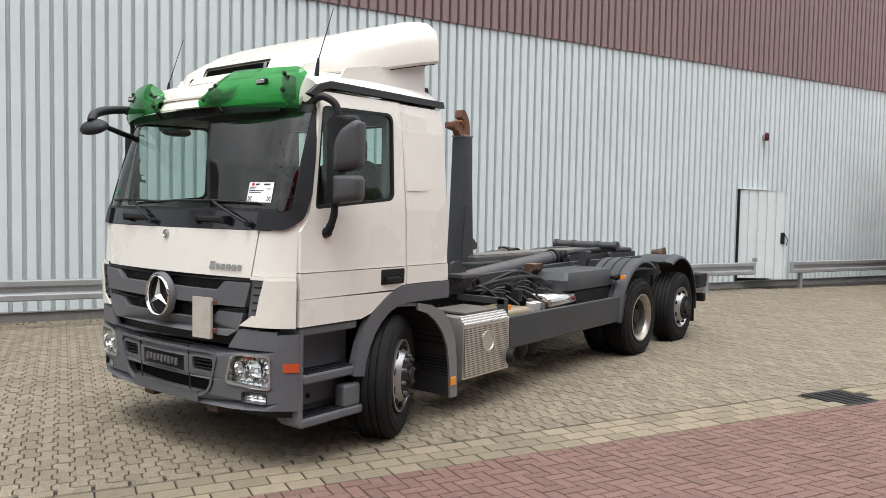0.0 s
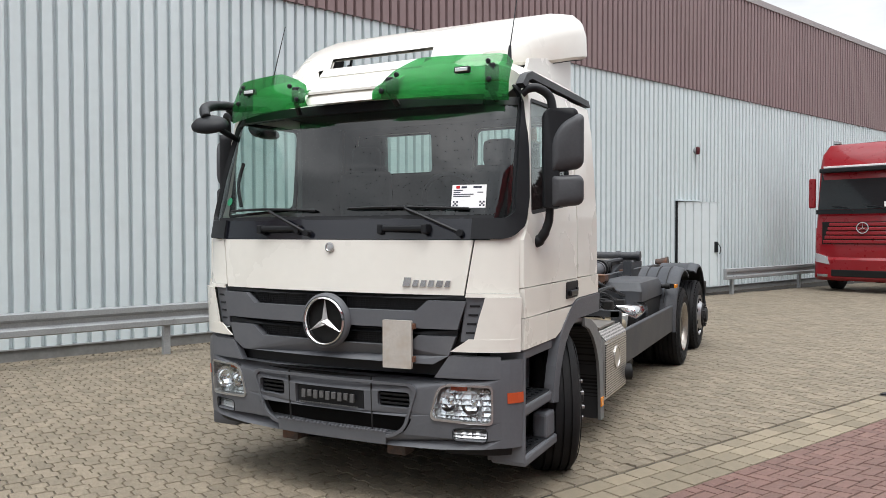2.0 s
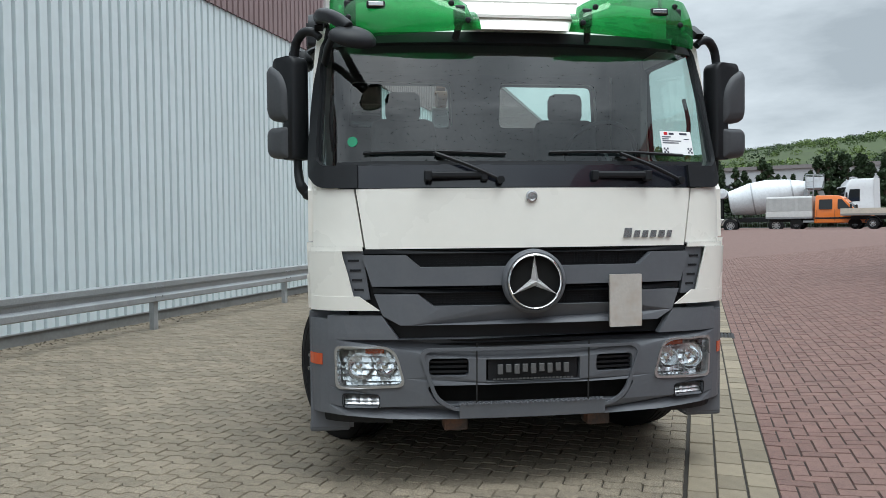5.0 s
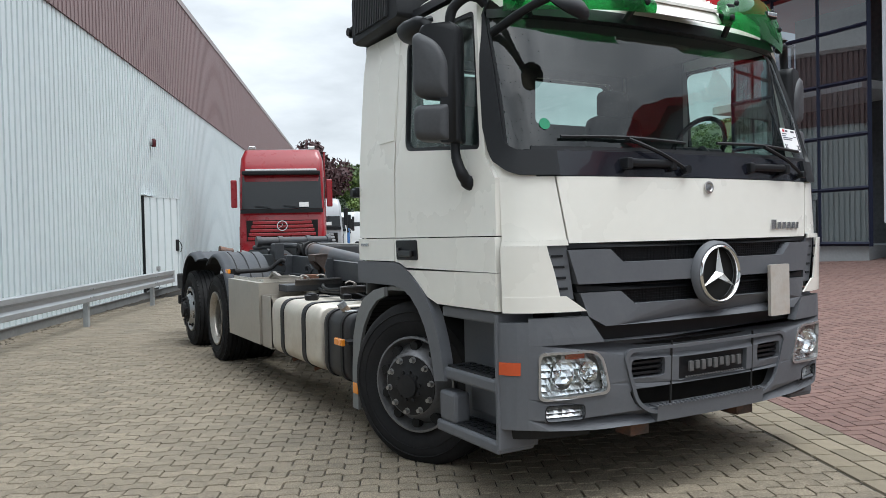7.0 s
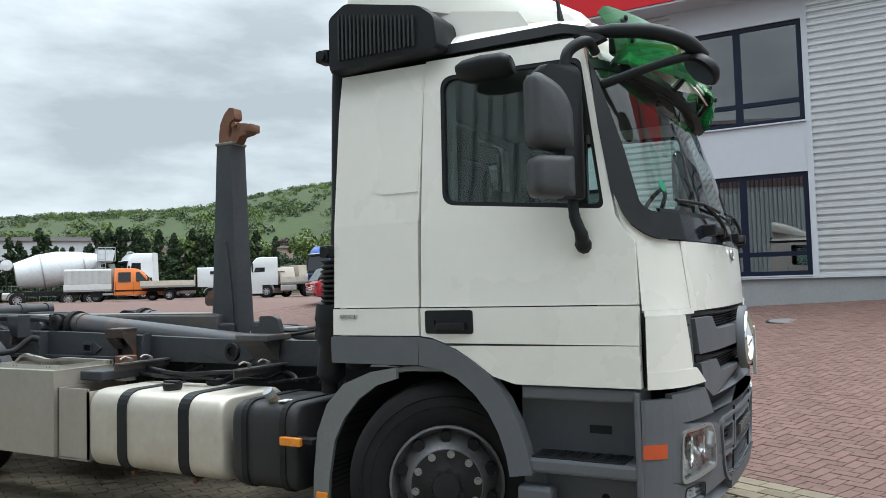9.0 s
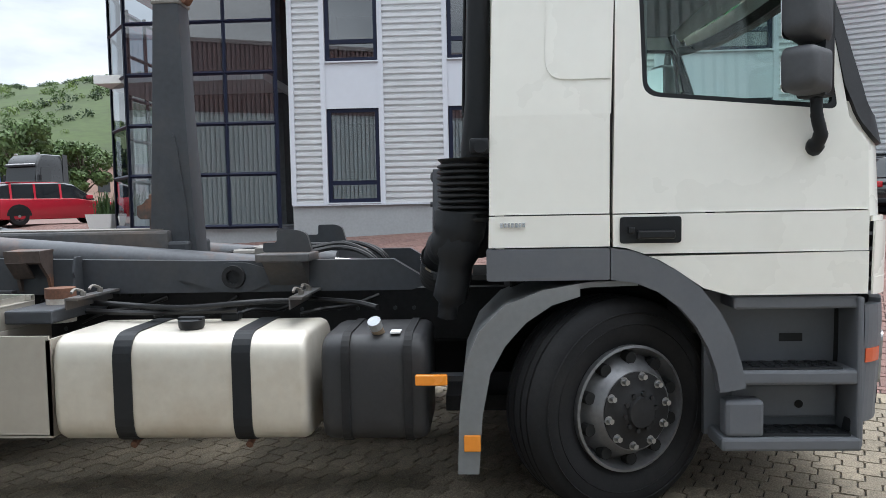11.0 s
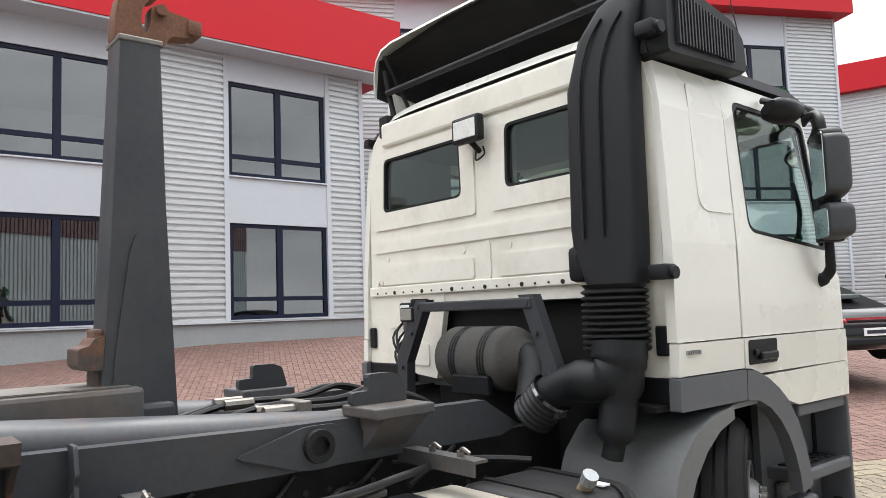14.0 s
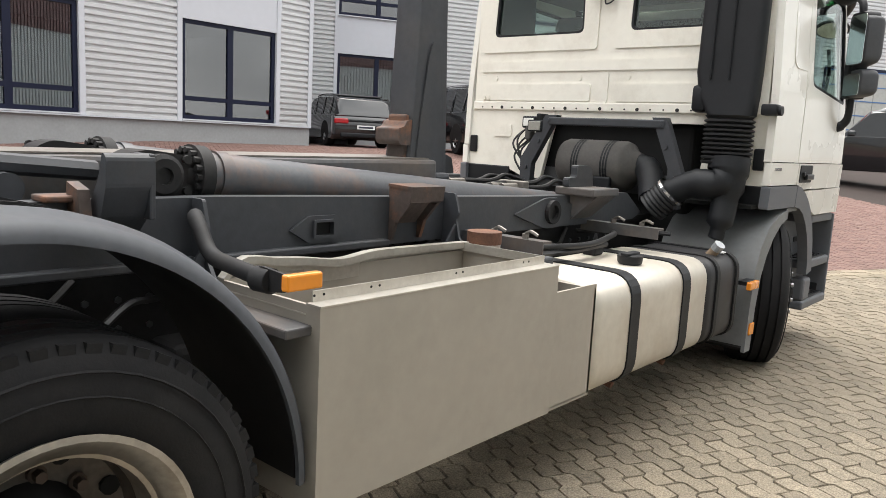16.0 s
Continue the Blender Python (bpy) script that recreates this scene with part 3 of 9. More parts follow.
perforated = dotted("perforated_aluminium", (0.62, 0.60, 0.57), (0.05, 0.045, 0.04), 0.021, 0.34)
spray_mat = dotted("spray_guard_mat", (0.03, 0.03, 0.032), (0.004, 0.004, 0.004), 0.03, 0.3, 0.7, 0.0)

truck = thing("truck", -5.515, 3.1, 0, label="white three-axle hooklift truck with grey bumper and green sun visor", category="truck")


def tp(name, bm, material, parent=None, label="", sm=0):
    ob = part(name, bm, material, parent or truck, label)
    return smooth(ob, sm) if sm else ob


# the cab's outer skin: half outline in plan, and its front and width by height
OUT = ((0, 0), (.25, .004), (.5, .018), (.75, .045), (.95, .08), (1.06, .108), (1.14, .145), (1.20, .190), (1.242, .245), (1.258, .33), (1.264, .45), (1.266, .8), (1.27, 1.9))
CUM = [0.0]
for (ax_, ay_), (bx_, by_) in zip(OUT, OUT[1:]):
    CUM.append(CUM[-1] + math.hypot(bx_ - ax_, by_ - ay_))
FRONT = ((.3, .05), (.45, .02), (.9, -.005), (1.05, .0), (1.39, -.005), (1.74, .012), (1.87, .04), (2.2, .125), (2.6, .26), (2.72, .32), (2.85, .43), (3.0, .6))
WIDE = ((.3, .985), (.6, .99), (1.05, .99), (1.4, 1.0), (1.9, .998), (2.6, .965), (2.8, .94), (3.0, .9))


def lerp(tab, t):
    if t <= tab[0][0]:
        return tab[0][1]
    for (a, b), (c, d) in zip(tab, tab[1:]):
        if t <= c:
            return b + (d - b) * (t - a) / (c - a)
    return tab[-1][1]


def skin(s, z, out=0.0):
    """A point of the cab's skin: s metres along the outline from the middle of the front, at height z, out metres proud of it."""
    a = abs(s)
    x = lerp(list(zip(CUM, [p[0] for p in OUT])), a)
    y = lerp(list(zip(CUM, [p[1] for p in OUT])), a)
    x2 = lerp(list(zip(CUM, [p[0] for p in OUT])), a + 0.02)
    y2 = lerp(list(zip(CUM, [p[1] for p in OUT])), a + 0.02)
    nx, ny = (y2 - y), -(x2 - x)
    k = math.hypot(nx, ny) or 1
    f = lerp(FRONT, z)
    fade = max(0.0, 1 - max(0.0, y - 0.3) / 0.5)
    p = Vector(((x * lerp(WIDE, z) + out * nx / k), y + f * fade + out * ny / k, z))
    if s < 0:
        p.x = -p.x
    return p


def s_of_x(x):
    return lerp([(p[0], c) for p, c in zip(OUT, CUM)], x)


def s_of_y(y):
    return lerp([(p[1], c) for p, c in zip(OUT, CUM)], y)


def patch(bm, s0, s1, z0, z1, ns, nz, out=0.0, thick=0.025):
    """A panel of the skin; s0 and s1 may be functions of the height."""
    fs0 = s0 if callable(s0) else (lambda z: s0)
    fs1 = s1 if callable(s1) else (lambda z: s1)
    layers = []
    for o in (out, out - thick):
        rows = []
        for j in range(nz + 1):
            z = z0 + (z1 - z0) * j / nz
            rows.append([bm.verts.new(skin(fs0(z) + (fs1(z) - fs0(z)) * i / ns, z, o)) for i in range(ns + 1)])
        layers.append(rows)
    for rows in layers:
        for j in range(nz):
            for i in range(ns):
                bm.faces.new((rows[j][i], rows[j][i + 1], rows[j + 1][i + 1], rows[j + 1][i]))
    a, b = layers
    ring = lambda r: [r[0][i] for i in range(ns + 1)] + [r[j][ns] for j in range(1, nz + 1)] + [r[nz][i] for i in range(ns - 1, -1, -1)] + [r[j][0] for j in range(nz - 1, 0, -1)]
    ra, rb = ring(a), ring(b)
    n = len(ra)
    for i in range(n):
        bm.faces.new((ra[i], ra[(i + 1) % n], rb[(i + 1) % n], rb[i]))
    return bm


def dense(pts, step=0.05):
    out = []
    n = len(pts)
    for i in range(n):
        a, b = Vector(pts[i]), Vector(pts[(i + 1) % n])
        k = max(1, int((b - a).length / step))
        for j in range(k):
            q = a + (b - a) * j / k
            out.append((q.x, q.y))
    return out


def on_skin(out):
    return lambda u, v, w: skin(u, v, out - w)


def rect(x0, x1, z0, z1, r=0.02, seg=3):
    return rounded([(x0, z0), (x1, z0), (x1, z1), (x0, z1)], r, seg)


S_DOOR = s_of_y(0.24)
# bonnet flap, corner panels
tp("bonnet_flap", patch(bmesh.new(), lambda z: -(0.945 + (z - 1.39) * 0.16), lambda z: 0.945 + (z - 1.39) * 0.16, 1.395, 1.735, 26, 5, 0.004), white_paint, sm=40)
for sd in (-1, 1):
    bm = bmesh.new()
    e0 = lambda z: sd * (0.955 + (z - 1.39) * 0.16)
    e1 = sd * (S_DOOR - 0.001)
    e2 = sd * (S_DOOR - 0.006)
    patch(bm, e0, e1, 1.41, 1.735, 10, 5, 0.004)
    patch(bm, lambda z: sd * (0.96 + (z - 1.39) * 0.16), e2, 1.385, 1.41, 10, 1, 0.024, 0.012)
    patch(bm, lambda z: sd * (1.075 + (1.38 - z) * -0.22), e2, 1.13, 1.385, 8, 6, 0.038, 0.010)
    patch(bm, lambda z: sd * (0.875 + (z - 1.05) * 1.4), e2, 1.05, 1.13, 10, 3, 0.040, 0.010)
    tp("corner_panel", bm, white_paint, sm=40)
    bm = bmesh.new()
    patch(bm, sd * (S_DOOR - 0.075), sd * (S_DOOR - 0.002), 1.06, 1.40, 4, 2, 0.002)
    slot = tp("air_slot", bm, black_plastic)
    for k in range(4):
        bm = bmesh.new()
        patch(bm, sd * (S_DOOR - 0.07), sd * (S_DOOR - 0.012), 1.11 + .07 * k, 1.125 + .07 * k, 2, 1, 0.02, .02)
        tp("slat", bm, grey_plastic, slot)
    bm = bmesh.new()
    patch(bm, lambda z: sd * (0.93 + (z - 1.1) * 0.12), lambda z: sd * (1.03 + (z - 1.1) * 0.19), 1.11, 1.385, 5, 6, 0.006)
    v = tp("side_vent", bm, grey_plastic)
    bm = bmesh.new()
    for k in range(4):
        z = 1.16 + k * 0.055
        patch(bm, sd * (0.965 + k * 0.007), sd * (1.02 + k * 0.010), z, z + 0.012, 3, 1, 0.010, 0.02)
    tp("vent_slats", bm, black_plastic, v)


def side_x(z):
    return 1.268 * lerp(WIDE, z)


def flank(sd, off):
    """The cab's side: u along it, v up, w inwards."""
    return lambda u, v, w: (sd * (side_x(v) + off - w), u + .04 * min(1, max(0, (u - .8) / .5)), v)


# black band and screen
tp("scuttle_band", patch(bmesh.new(), -s_of_x(1.02), s_of_x(1.02), 1.74, 1.875, 36, 3, 0.006), black_gloss, sm=40)
bm = bmesh.new()
rows_ = [[bm.verts.new(skin(-s_of_x(1.228) + 2 * s_of_x(1.228) * i / 40, 1.875 + .75 * j / 14)) for i in range(41)] for j in range(15)]
for ra_, rb_ in zip(rows_, rows_[1:]):
    for i in range(40):
        bm.faces.new((ra_[i], ra_[i + 1], rb_[i + 1], rb_[i]))
ws = tp("windscreen", bm, windscreen_glass, sm=50)
ws.visible_shadow = False
bm = bmesh.new()
patch(bm, -s_of_x(1.20), s_of_x(1.20), 2.60, 2.655, 30, 1, 0.006, 0.02)
for sd in (-1, 1):
    patch(bm, sd * s_of_x(1.195), sd * s_of_x(1.226), 1.875, 2.61, 3, 10, 0.005, 0.02)
patch(bm, -s_of_x(1.1), s_of_x(1.1), 1.868, 1.892, 30, 1, 0.006, 0.02)
tp("screen_seal", bm, black_plastic, sm=40)
for sd in (-1, 1):
    # the trim beside the screen sweeps round into the band below it
    edge = lambda z: s_of_y(max(.10, .335 + (z - 1.86) * .18 - lerp(FRONT, z)))
    a0_, a1_ = s_of_x(1.204), s_of_y(.272)
    arc_ = [(a1_ - .17 + .17 * math.sin(q * math.pi / 16), 1.742 + .17 - .17 * math.cos(q * math.pi / 16)) for q in range(9)]
    inn_ = [(a0_ - .07 + .07 * math.sin(q * math.pi / 12), 1.872 + .07 - .07 * math.cos(q * math.pi / 12)) for q in range(7)]
    out_ = [(s_of_x(.98), 1.742)] + arc_ + [(edge(z), z) for z in (2.0, 2.1, 2.2, 2.3, 2.4, 2.5, 2.6, 2.68, 2.74)]
    out_ += [(a0_ + .012, 2.74)] + [(a0_, 2.6), (a0_, 2.3), (a0_, 2.0)] + inn_[::-1] + [(s_of_x(.98), 1.872)]
    bm = bmesh.new()
    plate(bm, [(sd * u, v) for u, v in (out_ if sd > 0 else out_[::-1])], [], on_skin(.026), .05)
    tp("pillar_trim", bm, black_plastic, sm=30)
    bm = bmesh.new()
    patch(bm, sd * (S_DOOR - .19), sd * s_of_y(.285), 1.733, 1.85, 6, 3, 0.003)
    patch(bm, sd * (a0_ + .012), sd * s_of_y(.285), 1.85, 1.93, 3, 2, 0.003)
    tp("corner_panel", bm, white_paint, sm=40)
    bm = bmesh.new()
    plate(bm, dense([(.42, 2.70), (.50, 2.765), (.58, 2.785), (1.93, 2.80), (1.93, 2.855), (.60, 2.842), (.47, 2.80), (.36, 2.72)], .2), [], flank(sd, .014), .05)
    tp("gutter_trim", bm, black_plastic, sm=60)

# doors and flanks
for sd in (-1, 1):
    bm = bmesh.new()
    plate(bm, dense([(.245, 1.055), (.86, 1.055), (.97, 1.09), (1.09, 1.18), (1.16, 1.225), (1.2, 1.24), (.245, 1.25)], .2), [], flank(sd, .016), .05)
    plate(bm, dense([(.245, 1.253), (1.22, 1.253), (1.30, 1.282), (1.355, 1.288), (1.355, 1.435), (.245, 1.435)], .2), [], flank(sd, .010), .05)
    plate(bm, dense([(.245, 1.441), (1.355, 1.441), (1.345, 1.86), (.335, 1.86), (.30, 1.80), (.25, 1.735)], .2), [], flank(sd, 0), .05)
    win = rounded([(.385, 1.893), (1.22, 1.975), (1.235, 2.675), (.49, 2.65)], [.04, .07, .07, .05], 5)
    plate(bm, dense([(.335, 1.86), (1.345, 1.86), (1.325, 2.775), (.53, 2.755), (.475, 2.70)], .2), [win], flank(sd, 0), .045)
    door = tp("door", bm, white_paint)
    bm = bmesh.new()
    cx, cz = .82, 2.29
    inner = [(cx + (u - cx) * .955, cz + (v - cz) * .94) for u, v in win]
    plate(bm, win, [inner], flank(sd, -.003), .03)
    tp("window_seal", bm, black_plastic, door)
    bm = bmesh.new()
    plate(bm, [(cx + (u - cx) * .97, cz + (v - cz) * .96) for u, v in win], [], flank(sd, -.014), .005)
    g = tp("door_window", bm, side_glass, door)
    g.visible_shadow = False
    bm = bmesh.new()
    plate(bm, rect(1.065, 1.325, 1.302, 1.424, .015), [], flank(sd, .016), .02)
    h = tp("handle_recess", bm, black_plastic, door)
    bm = bmesh.new()
    box(bm, *sorted((sd * 1.285, sd * 1.31)), 1.12, 1.29, 1.322, 1.362, .008)
    box(bm, *sorted((sd * 1.285, sd * 1.30)), 1.30, 1.33, 1.347, 1.377, .005)
    tp("door_handle", bm, mat("handle_black", (0.006, 0.006, 0.007), 0.3), door)
    # rear flank
    bm = bmesh.new()
    plate(bm, dense([(1.37, 1.29), (1.93, 1.29), (1.925, 1.436), (1.37, 1.436)], .2), [], flank(sd, .010), .05)
    plate(bm, dense([(1.37, 1.442), (1.925, 1.442), (1.915, 1.9), (1.365, 1.9)], .2), [], flank(sd, 0), .05)
    plate(bm, dense([(1.36, 1.9), (1.915, 1.9), (1.885, 2.775), (1.325, 2.765)], .2), [], flank(sd, 0), .05)
    plate(bm, rounded([(1.362, 2.06), (1.66, 2.06), (1.645, 2.70), (1.335, 2.70)], [.002, .10, .02, .002], 6), [], flank(sd, .006), .02)
    tp("cab_flank", bm, white_paint)
    bm = bmesh.new()
    plate(bm, rect(1.372, 1.94, 1.135, 1.283, .012), [], flank(sd, .022), .06)
    arch = [(1.368, 1.283), (1.27, 1.268), (1.17, 1.225), (1.07, 1.165), (.98, 1.09), (.90, .98), (.845, .86), (.81, .74), (.79, .62), (.90, .60), (.915, .70), (.95, .81), (1.0, .91), (1.07, 1.0), (1.16, 1.075), (1.26, 1.12), (1.368, 1.135)]
    plate(bm, arch, [], flank(sd, .024), .07)
    tp("arch_trim", bm, grey_plastic)
    # small badge
    if sd < 0:
        bm = bmesh.new()
        for k in range(7):
            box(bm, -1.285, -1.275, 1.80 + k * .017, 1.812 + k * .017, 1.385, 1.405)
        tp("badge_bars", bm, badge_silver)
# roof
bm = bmesh.new()
rings = []
for y, zc, ze, w in ((.36, 2.72, 2.68, 1.06), (.40, 2.84, 2.74, 1.12), (.5, 2.93, 2.79, 1.155), (.7, 2.985, 2.81, 1.178), (1.1, 3.01, 2.825, 1.186), (1.6, 3.02, 2.83, 1.186), (1.89, 3.02, 2.83, 1.183), (1.935, 2.96, 2.81, 1.17)):
    ring = []
    for k in range(33):
        u = -1 + k / 16
        t = math.copysign(1 - (1 - abs(u)) ** 2, u)
        bow = .32 if y <= .4 else 0
        ring.append((w * t, y + bow * t * t * .35, ze + (zc - ze) * (1 - abs(t) ** 6.5) ** .8))
    rings.append(ring)
loft(bm, rings, closed=False)
tp("roof", bm, white_paint, sm=60)
bm = bmesh.new()
patch(bm, -s_of_x(1.1), s_of_x(1.1), 2.65, 2.72, 26, 2, .0)
tp("roof_front", bm, white_paint, sm=50)
# sun visor: two green blades and a white middle piece
def visor_at(x, q):
    """A point of the sun visor at x metres from the middle, q of the way up it."""
    t = (x - .26) / .87
    low = 2.652 - .035 * t
    top = 2.775 + .135 * min(1, max(0, (x - .30) / .26)) ** .6 + .02 * t
    top -= .05 * max(0, (t - .93) / .07) ** 2
    yy = .118 + .225 * t * t + .075 * q * q - .03 * math.sin(q * math.pi) * (1 - .5 * t)
    return Vector((x + (.03 * q if t < .08 else 0), yy, low + (top - low) * q))


for sd in (-1, 1):
    bm = bmesh.new()
    for a in (0, 1):
        vs_ = [[bm.verts.new((sd * p.x, p.y + .005 * a, p.z)) for p in (visor_at(.26 + .87 * k / 24, j / 8) for j in range(9))] for k in range(25)]
        for i in range(24):
            for j in range(8):
                bm.faces.new((vs_[i][j], vs_[i + 1][j], vs_[i + 1][j + 1], vs_[i][j + 1]))
    v = tp("sun_visor", bm, green_perspex, sm=60, label="translucent green sun visor blade")
    for x, q in ((.34, .30), (.43, .72), (1.0, .82), (1.02, .42)):
        p = visor_at(x, q)
        tp("visor_bolt", lathe(bmesh.new(), ((.0, .018), (-.010, .016), (-.014, .008), (-.014, .0001)), (sd * p.x, p.y - .002, p.z), (0, 1, .1), 14), black_plastic, v)
    bm = bmesh.new()
    for x, q, w_ in ((.38, .5, .03), (1.01, .62, .035)):
        p = visor_at(x, q)
        box(bm, *sorted((sd * (x - w_), sd * (x + w_))), p.y + .015, p.y + .10, 2.69, p.z + .05, .012)
        tube(bm, [(sd * x, p.y + .03, 2.70), (sd * (x + .02), p.y + .10, 2.62)], .02, 6)
    tp("visor_bracket", bm, black_plastic, v)
    p = visor_at(.86, .62)
    lamp_ = tp("marker_lamp", bx(sd * .86 - .055, sd * .86 + .055, p.y - .022, p.y + .01, p.z - .022, p.z + .022, .010), black_plastic, v)
    tp("lamp_lens", bx(sd * .86 - .044, sd * .86 + .044, p.y - .027, p.y - .018, p.z - .013, p.z + .013, .004), chrome, lamp_)
bm = bmesh.new()
prism(bm, [(.16, 2.752), (.30, 2.80), (.50, 2.90), (.52, 2.88), (.30, 2.78), (.16, 2.735)], lay_yz, -.33, .33)
tp("visor_bridge", bm, white_paint)
bm = bmesh.new()
patch(bm, -.31, .31, 2.66, 2.76, 10, 3, .16, .012)
tp("visor_middle", bm, white_paint, sm=50)
bm = bmesh.new()
patch(bm, -1.0, 1.0, 2.60, 2.67, 16, 1, .06, .05)
tp("visor_rail", bm, black_plastic)
# roof spoiler: a hollow shell, open to the rear, with a slot in front
bm = bmesh.new()
st = ((.49, 2.93, .58, 2.91), (.55, 2.995, .70, 2.93), (.63, 3.02, .78, 2.945), (.67, 3.10, .82, 2.955), (.86, 3.20, .93, 2.98), (1.1, 3.32, 1.03, 3.02), (1.4, 3.44, 1.12, 3.09), (1.66, 3.525, 1.185, 3.155), (1.80, 3.555, 1.205, 3.185), (1.87, 3.545, 1.205, 3.20))
shell = []
for o in (0.0, 0.02):
    rows = []
    for y, zt, w, zb in st:
        half = [(w, zb), (w - .005, zb + (zt - zb) * .45), (w - .035, zt - .09), (w - .10, zt - .03), (w - .22, zt - .006), (.43, zt), (.2, zt), (0, zt)]
        ring = [(-x, z) for x, z in half] + [(x, z) for x, z in half[-2::-1]]
        rows.append([bm.verts.new((x * (1 - o * .9), y + o * .5, z - o)) for x, z in ring])
    shell.append(rows)
for li, rows in enumerate(shell):
    for i in range(len(rows) - 1):
        for k in range(len(rows[0]) - 1):
            if i == 2 and 5 <= k <= 8:
                continue
            bm.faces.new((rows[i][k], rows[i][k + 1], rows[i + 1][k + 1], rows[i + 1][k]))
a, b = shell
for i in range(len(a) - 1):
    for k in (0, -1):
        bm.faces.new((a[i][k], a[i + 1][k], b[i + 1][k], b[i][k]))
for k in range(len(a[0]) - 1):
    bm.faces.new((a[-1][k], a[-1][k + 1], b[-1][k + 1], b[-1][k]))
    bm.faces.new((a[0][k], a[0][k + 1], b[0][k + 1], b[0][k]))
sp = tp("roof_spoiler", bm, white_paint, sm=40, label="white roof spoiler, hollow behind")
bm = bmesh.new()
for sd in (-1, 1):
    prism(bm, [(.80, 2.90), (1.84, 2.90), (1.83, 3.20), (1.4, 3.10), (.86, 2.99)], lay_yz, *sorted((sd * 1.06, sd * 1.08)))
tp("spoiler_side", bm, white_paint, sp)
bm = bmesh.new()
for sd in (-1, 1):
    tube(bm, [(sd * 1.0, 1.82, 2.92), (sd * 1.06, 1.83, 3.15), (sd * 1.07, 1.86, 3.35)], .02, 8)
    tube(bm, [(sd * .98, 1.66, 2.97), (sd * 1.05, 1.88, 3.45)], .014, 8)
    box(bm, *sorted((sd * .94, sd * 1.04)), 1.86, 1.95, 2.84, 2.99, .01)
rod(bm, (-1.05, 1.86, 3.18), (1.05, 1.86, 3.18), .022)
tp("spoiler_strut", bm, black_plastic, sp)
# black sheet added under the shell, standing in for the shade in its hollow
bm = bmesh.new()
vs_ = [[bm.verts.new((x * .97, y, z - .03)) for x, z in ((-w, zb), (-w + .04, zt - .08), (-.4, zt), (.4, zt), (w - .04, zt - .08), (w, zb))] for y, zt, w, zb in st[4:]]
for r0, r1 in zip(vs_, vs_[1:]):
    for k in range(5):
        bm.faces.new((r0[k], r0[k + 1], r1[k + 1], r1[k]))
tp("spoiler_lining", bm, chassis_black, sp)
for x, y0, h in ((1.03, .60, .40), (-1.0, .65, .42)):
    bm = bmesh.new()
    rod(bm, (x, y0, 2.87), (x, y0 + .02, 3.03), .022, 10, .009)
    rod(bm, (x, y0 + .02, 3.02), (x, y0 + .17, 3.03 + h), .005, 6, .003)
    tp("antenna", bm, black_plastic)

# ---- front: grille, star, plate ----
bm = bmesh.new()
patch(bm, -1.02, 1.02, .86, 1.40, 24, 6, -.05, .02)
honey = mat("grille_mesh", (0.012, 0.012, 0.013), 0.6, bump=0.0)
tp("grille_backing", bm, honey)
bm = bmesh.new()
for r in range(9):
    for row0, row1, xx in ((1.29, 1.40, .69), (1.07, 1.18, .62)):
        z = row0 + r * .0135
        if z < row1:
            patch(bm, -xx, xx, z, z + .004, 14, 1, -.02, .004)
for k in range(-34, 35):
    for row0, row1, xx in ((1.29, 1.40, .69), (1.07, 1.18, .62)):
        if abs(k * .02) < xx:
            patch(bm, k * .02, k * .02 + .004, row0, row1, 1, 1, -.022, .004)
tp("grille_mesh", bm, black_plastic)
bm = bmesh.new()
plate(bm, dense([(-.965, 1.36), (-.72, 1.36), (-.64, 1.29), (.64, 1.29), (.72, 1.36), (.965, 1.36), (.915, 1.185), (-.915, 1.185)], .06), [], on_skin(.028), .06)
tp("grille_blade", bm, grey_plastic)
bm = bmesh.new()
plate(bm, dense([(-.905, 1.14), (-.66, 1.14), (-.57, 1.07), (.57, 1.07), (.66, 1.14), (.905, 1.14), (.86, 1.02), (.76, .965), (-.76, .965), (-.86, 1.02)], .06), [], on_skin(.028), .07)
tp("grille_blade", bm, grey_plastic)
bm = bmesh.new()
plate(bm, dense([(-.96, 1.368), (.96, 1.368), (.955, 1.40), (-.955, 1.40)], .06), [], on_skin(.0), .05)
plate(bm, dense([(-.91, 1.145), (.91, 1.145), (.915, 1.18), (-.915, 1.18)], .06), [], on_skin(.005), .05)
tp("grille_strip", bm, black_plastic)
star = tp("emblem", lathe(bmesh.new(), ((0, .183), (-.03, .18), (-.042, .165), (-.03, .15), (0, .148)), (0, -.03, 1.205), (0, 1, 0), 40), grey_plastic, label="round grille emblem with a three-pointed star", sm=50)
tp("ring", lathe(bmesh.new(), ((-.02, .160), (-.05, .158), (-.055, .150), (-.048, .142), (-.02, .140)), (0, -.03, 1.205), (0, 1, 0), 40), chrome, star, sm=60)
tp("disc", lathe(bmesh.new(), ((-.005, .15), (-.012, .02), (-.012, .0001)), (0, -.03, 1.205), (0, 1, 0), 32), shade_black, star)
bm = bmesh.new()
c = bm.verts.new((0, -.095, 1.205))
tips, inn = [], []
for k in range(3):
    a = radians(90 + 120 * k)
    tips.append(bm.verts.new((.148 * math.cos(a), -.06, 1.205 + .148 * math.sin(a))))
    a += radians(60)
    inn.append(bm.verts.new((.026 * math.cos(a), -.06, 1.205 + .026 * math.sin(a))))
for k in range(3):
    bm.faces.new((c, tips[k], inn[k]))
    bm.faces.new((c, inn[k], tips[(k + 1) % 3]))
